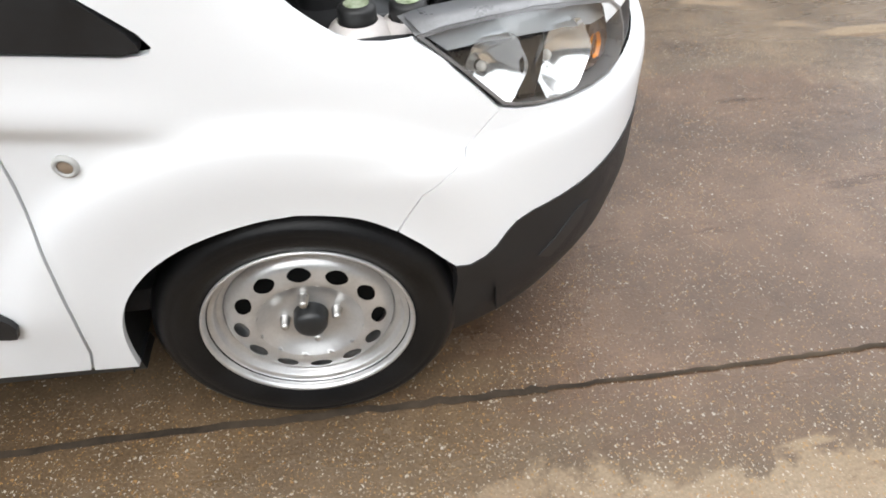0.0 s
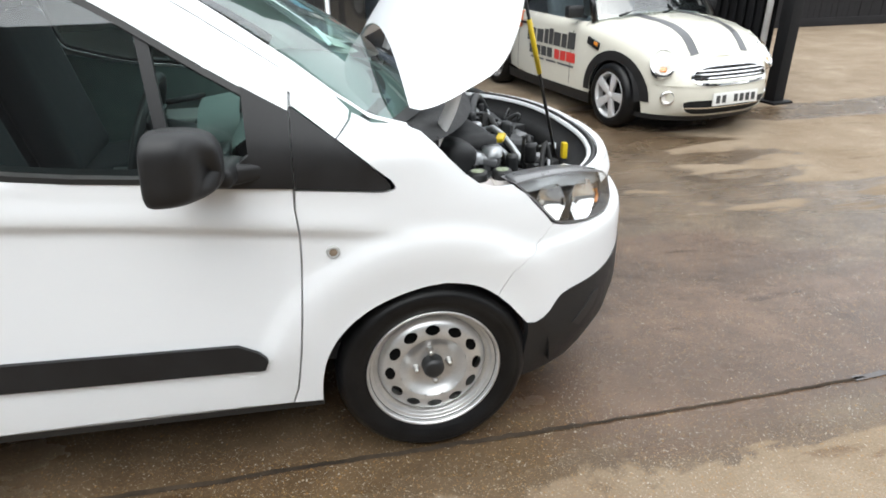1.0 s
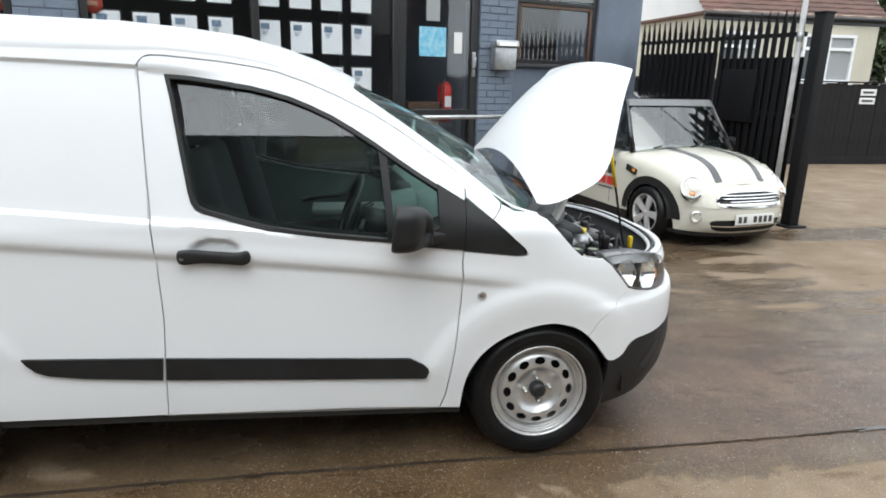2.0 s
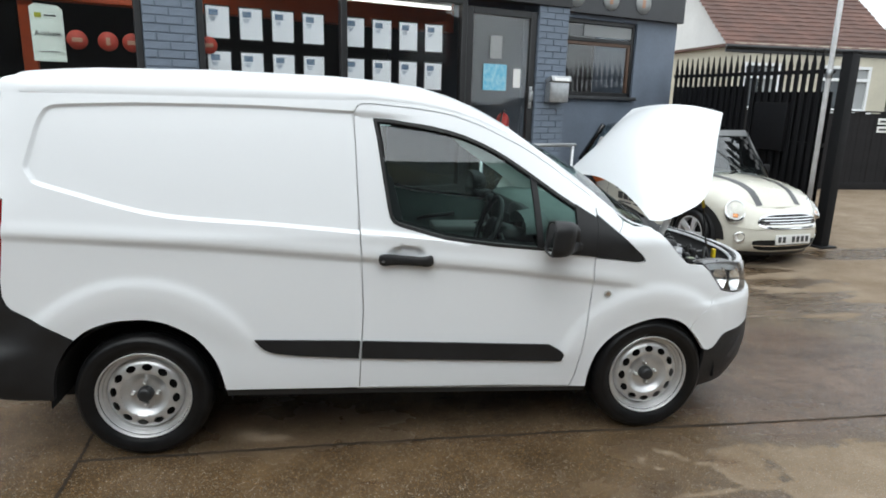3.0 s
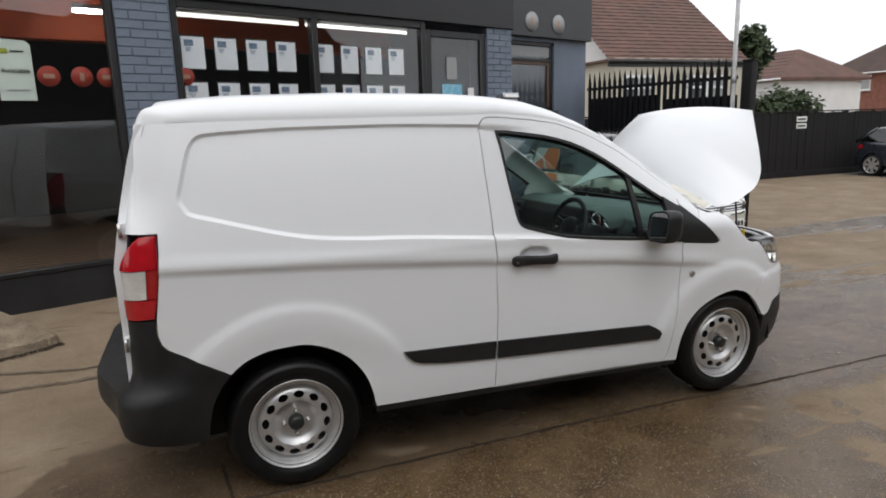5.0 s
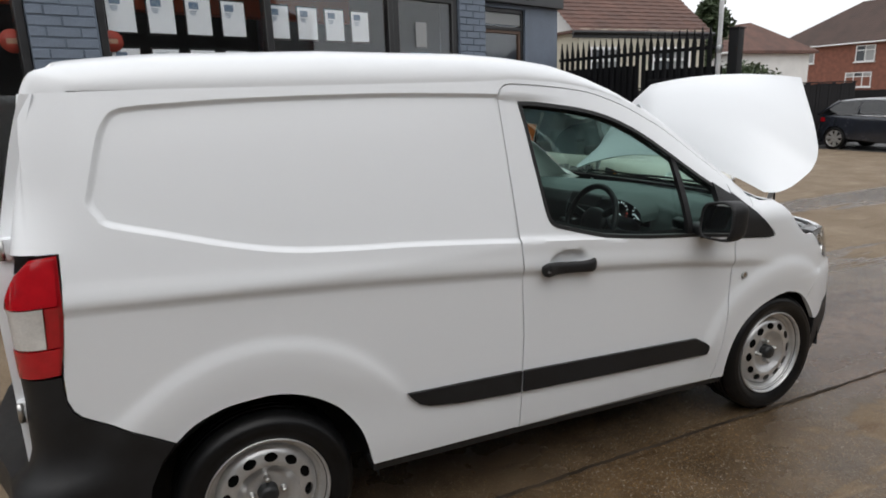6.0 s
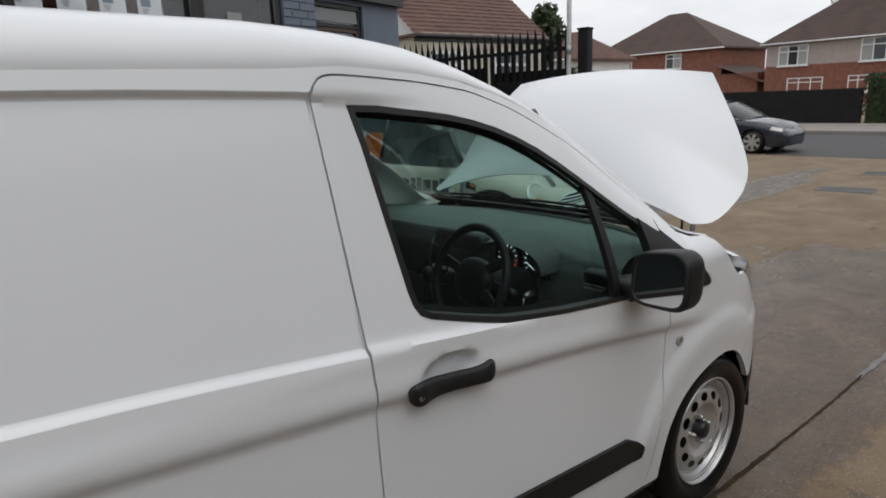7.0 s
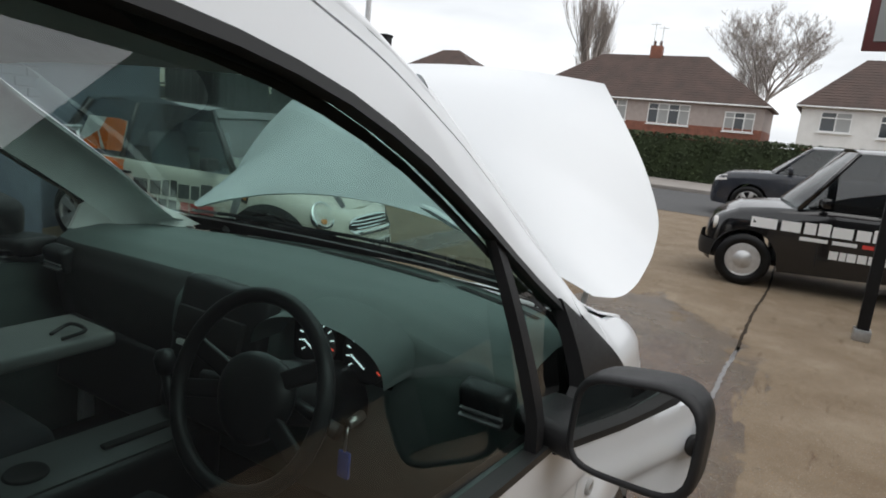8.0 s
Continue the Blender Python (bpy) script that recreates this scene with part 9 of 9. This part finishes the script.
# black cab by the entrance
cab_sh = Shell(0.49, -3.70, 0.89, 5.0, ((-3.8, -3.4, -0.8, -0.3, 0.2, 0.45, 0.60), (1.05, 1.08, 1.06, 1.03, 0.97, 0.90, 0.78)), ((-4, -0.6, 0.2, 0.9), (0.03, 0.06, 0.07, 0.04)), 0.24,
               ((0.2, 0.35, 0.6, 0.9, 1.1), (-0.04, 0.03, 0.0, -0.04, -0.10)), 0.05, ((-0.9, -0.3, 0.3), (0.04, 0.11, 0.15)))
CABH = 97.0
cab_org = Vector((8.70 + 0.76, 0.42, 0))
cab = car("black_cab", "black taxi-style cab with white lettering along its side", Matrix.Translation(cab_org) @ pose(0, 0, 0, 0, 0, CABH) @ Matrix.Scale(0.88, 4), cab_sh, 2.886, 0.33, 0.205, M_BLKCAR,
          (-0.52, -1.05, -3.15, -3.45, 1.80, 0.80, 0.68), 0.385, None, None, 0, M_STEEL, "taxi")
block_word(cab, cab_sh, 1, -0.02, 0.765, (0.34, 0.25, 0.15, 0.15, 0.25, 0.17, 0.25), 0.15, M_WHITES, tall=RISE)
block_word(cab, cab_sh, 1, -0.58, 0.68, (0.35, 0.30), 0.045, M_WHITES)
block_word(cab, cab_sh, 1, -1.24, 0.68, (0.14,), 0.045, M_REDV)
block_word(cab, cab_sh, 1, -1.40, 0.68, (0.22,), 0.045, M_WHITES)
block_word(cab, cab_sh, 1, -0.92, 0.50, (0.11, 0.08, 0.11, 0.11, 0.11, 0.06, 0.11, 0.11), 0.10, M_WHITES)
part("front_bumper", nose_strip(cab_sh, 0.30, 0.52, 0.95, 0.05, 0, ""), M_BLACKP, cab, "black front bumper")
for sgn in (-1, 1):
    q = cab_sh.side(sgn)(cab_sh.at(0.42), 0.72)
    part("headlamp", lathe(bmesh.new(), [(0.0, 0.03), (0.09, 0.02), (0.10, 0.0), (0.10, -0.05)], q[0] - 0.02, q[1] * 0.93, q[2], 24, "x"), M_LAMPW, cab, "round headlamp")

# dark cars on the road
hat_sh = Shell(0.86, -3.42, 0.88, 5.0, ((-3.5, -3.1, -0.6, 0.0, 0.5, 0.8, 0.9), (0.96, 1.0, 0.93, 0.88, 0.80, 0.70, 0.60)), ((-4, -0.5, 0.2, 0.9), (0.03, 0.05, 0.06, 0.03)), 0.19,
               ((0.19, 0.3, 0.5, 0.8, 1.0), (-0.06, 0.0, 0.0, -0.08, -0.12)), 0.06, ((-0.6, 0.0, 0.8), (0.05, 0.10, 0.13)))
hat = car("hatchback", "dark grey family hatchback standing on the road", Matrix.Translation((16.35, 6.15, 0)) @ pose(0, 0, 0, 0, 0, -90) @ Matrix.Scale(0.86, 4), hat_sh, 2.68, 0.32, 0.235, M_BLUCAR,
          (-0.35, -1.15, -2.75, -3.25, 1.40, 0.78, 0.62), 0.36, None, None, 7, M_STEEL)
for sgn in (-1, 1):
    part("headlamp", panel([(hat_sh.at(0.45), 0.66), (hat_sh.at(0.74), 0.60), (hat_sh.at(0.78), 0.68), (hat_sh.at(0.50), 0.74)], hat_sh.side(sgn, 0.006), 0.1, 0.0), M_LAMPW, hat, "clear wrapped headlamp")
    part("tail_lamp", panel([(hat_sh.at(-3.36), 0.78), (hat_sh.at(-3.02), 0.80), (hat_sh.at(-3.05), 0.92), (hat_sh.at(-3.34), 0.92)], hat_sh.side(sgn, 0.006), 0.1, 0.0), M_RED, hat, "red tail lamp")
    part("window_trim", tube(bmesh.new(), [(-0.4, sgn * 0.80, 0.945), (-3.1, sgn * 0.80, 1.005)], 0.012, 6), M_CHROME, hat, "bright window strip")
suv_sh = Shell(0.85, -3.60, 0.90, 5.5, ((-3.7, -3.3, -0.6, 0.0, 0.5, 0.8, 0.9), (1.10, 1.12, 1.05, 1.02, 0.97, 0.88, 0.75)), ((-4, -0.5, 0.2, 0.9), (0.03, 0.04, 0.05, 0.03)), 0.26,
               ((0.2, 0.35, 0.5, 0.9, 1.1), (-0.06, 0.0, 0.0, -0.04, -0.08)), 0.05, ((-0.6, 0.0, 0.8), (0.05, 0.08, 0.10)))
suv = car("estate_car", "dark blue off-road estate on the road", Matrix.Translation((17.3, 1.05, 0)) @ pose(0, 0, 0, 0, 0, 90), suv_sh, 2.67, 0.36, 0.24, M_BLUCAR,
          (-0.45, -1.05, -3.2, -3.5, 1.66, 0.80, 0.70), 0.41, None, None, 6, M_STEEL)
for sgn in (-1, 1):
    part("headlamp", panel([(suv_sh.at(0.50), 0.80), (suv_sh.at(0.78), 0.76), (suv_sh.at(0.80), 0.88), (suv_sh.at(0.52), 0.92)], suv_sh.side(sgn, 0.006), 0.1, 0.0), M_LAMPW, suv, "clear headlamp")

# sign on a post by the cab
sg_ = thing("board_sign", "dark red sign board on a black post", "sign")
part("post", boxm((7.30, -0.80, 1.2), (0.09, 0.09, 2.4), 0.008), M_BLACKF, sg_)
part("foot", boxm((7.30, -0.80, 0.05), (0.13, 0.13, 0.10), 0.01), M_GALV, sg_)
bd = part("board", boxm((7.30, -1.05, 2.86), (0.06, 1.40, 0.98), 0.01), mat("dark_red_sign_paint", (0.10, 0.022, 0.022), 0.4, var=0.1, scale=4), sg_)
part("panel_face", boxm((7.265, -1.05, 2.86), (0.01, 1.26, 0.84), 0.004), M_NET, bd, "paler sign face")
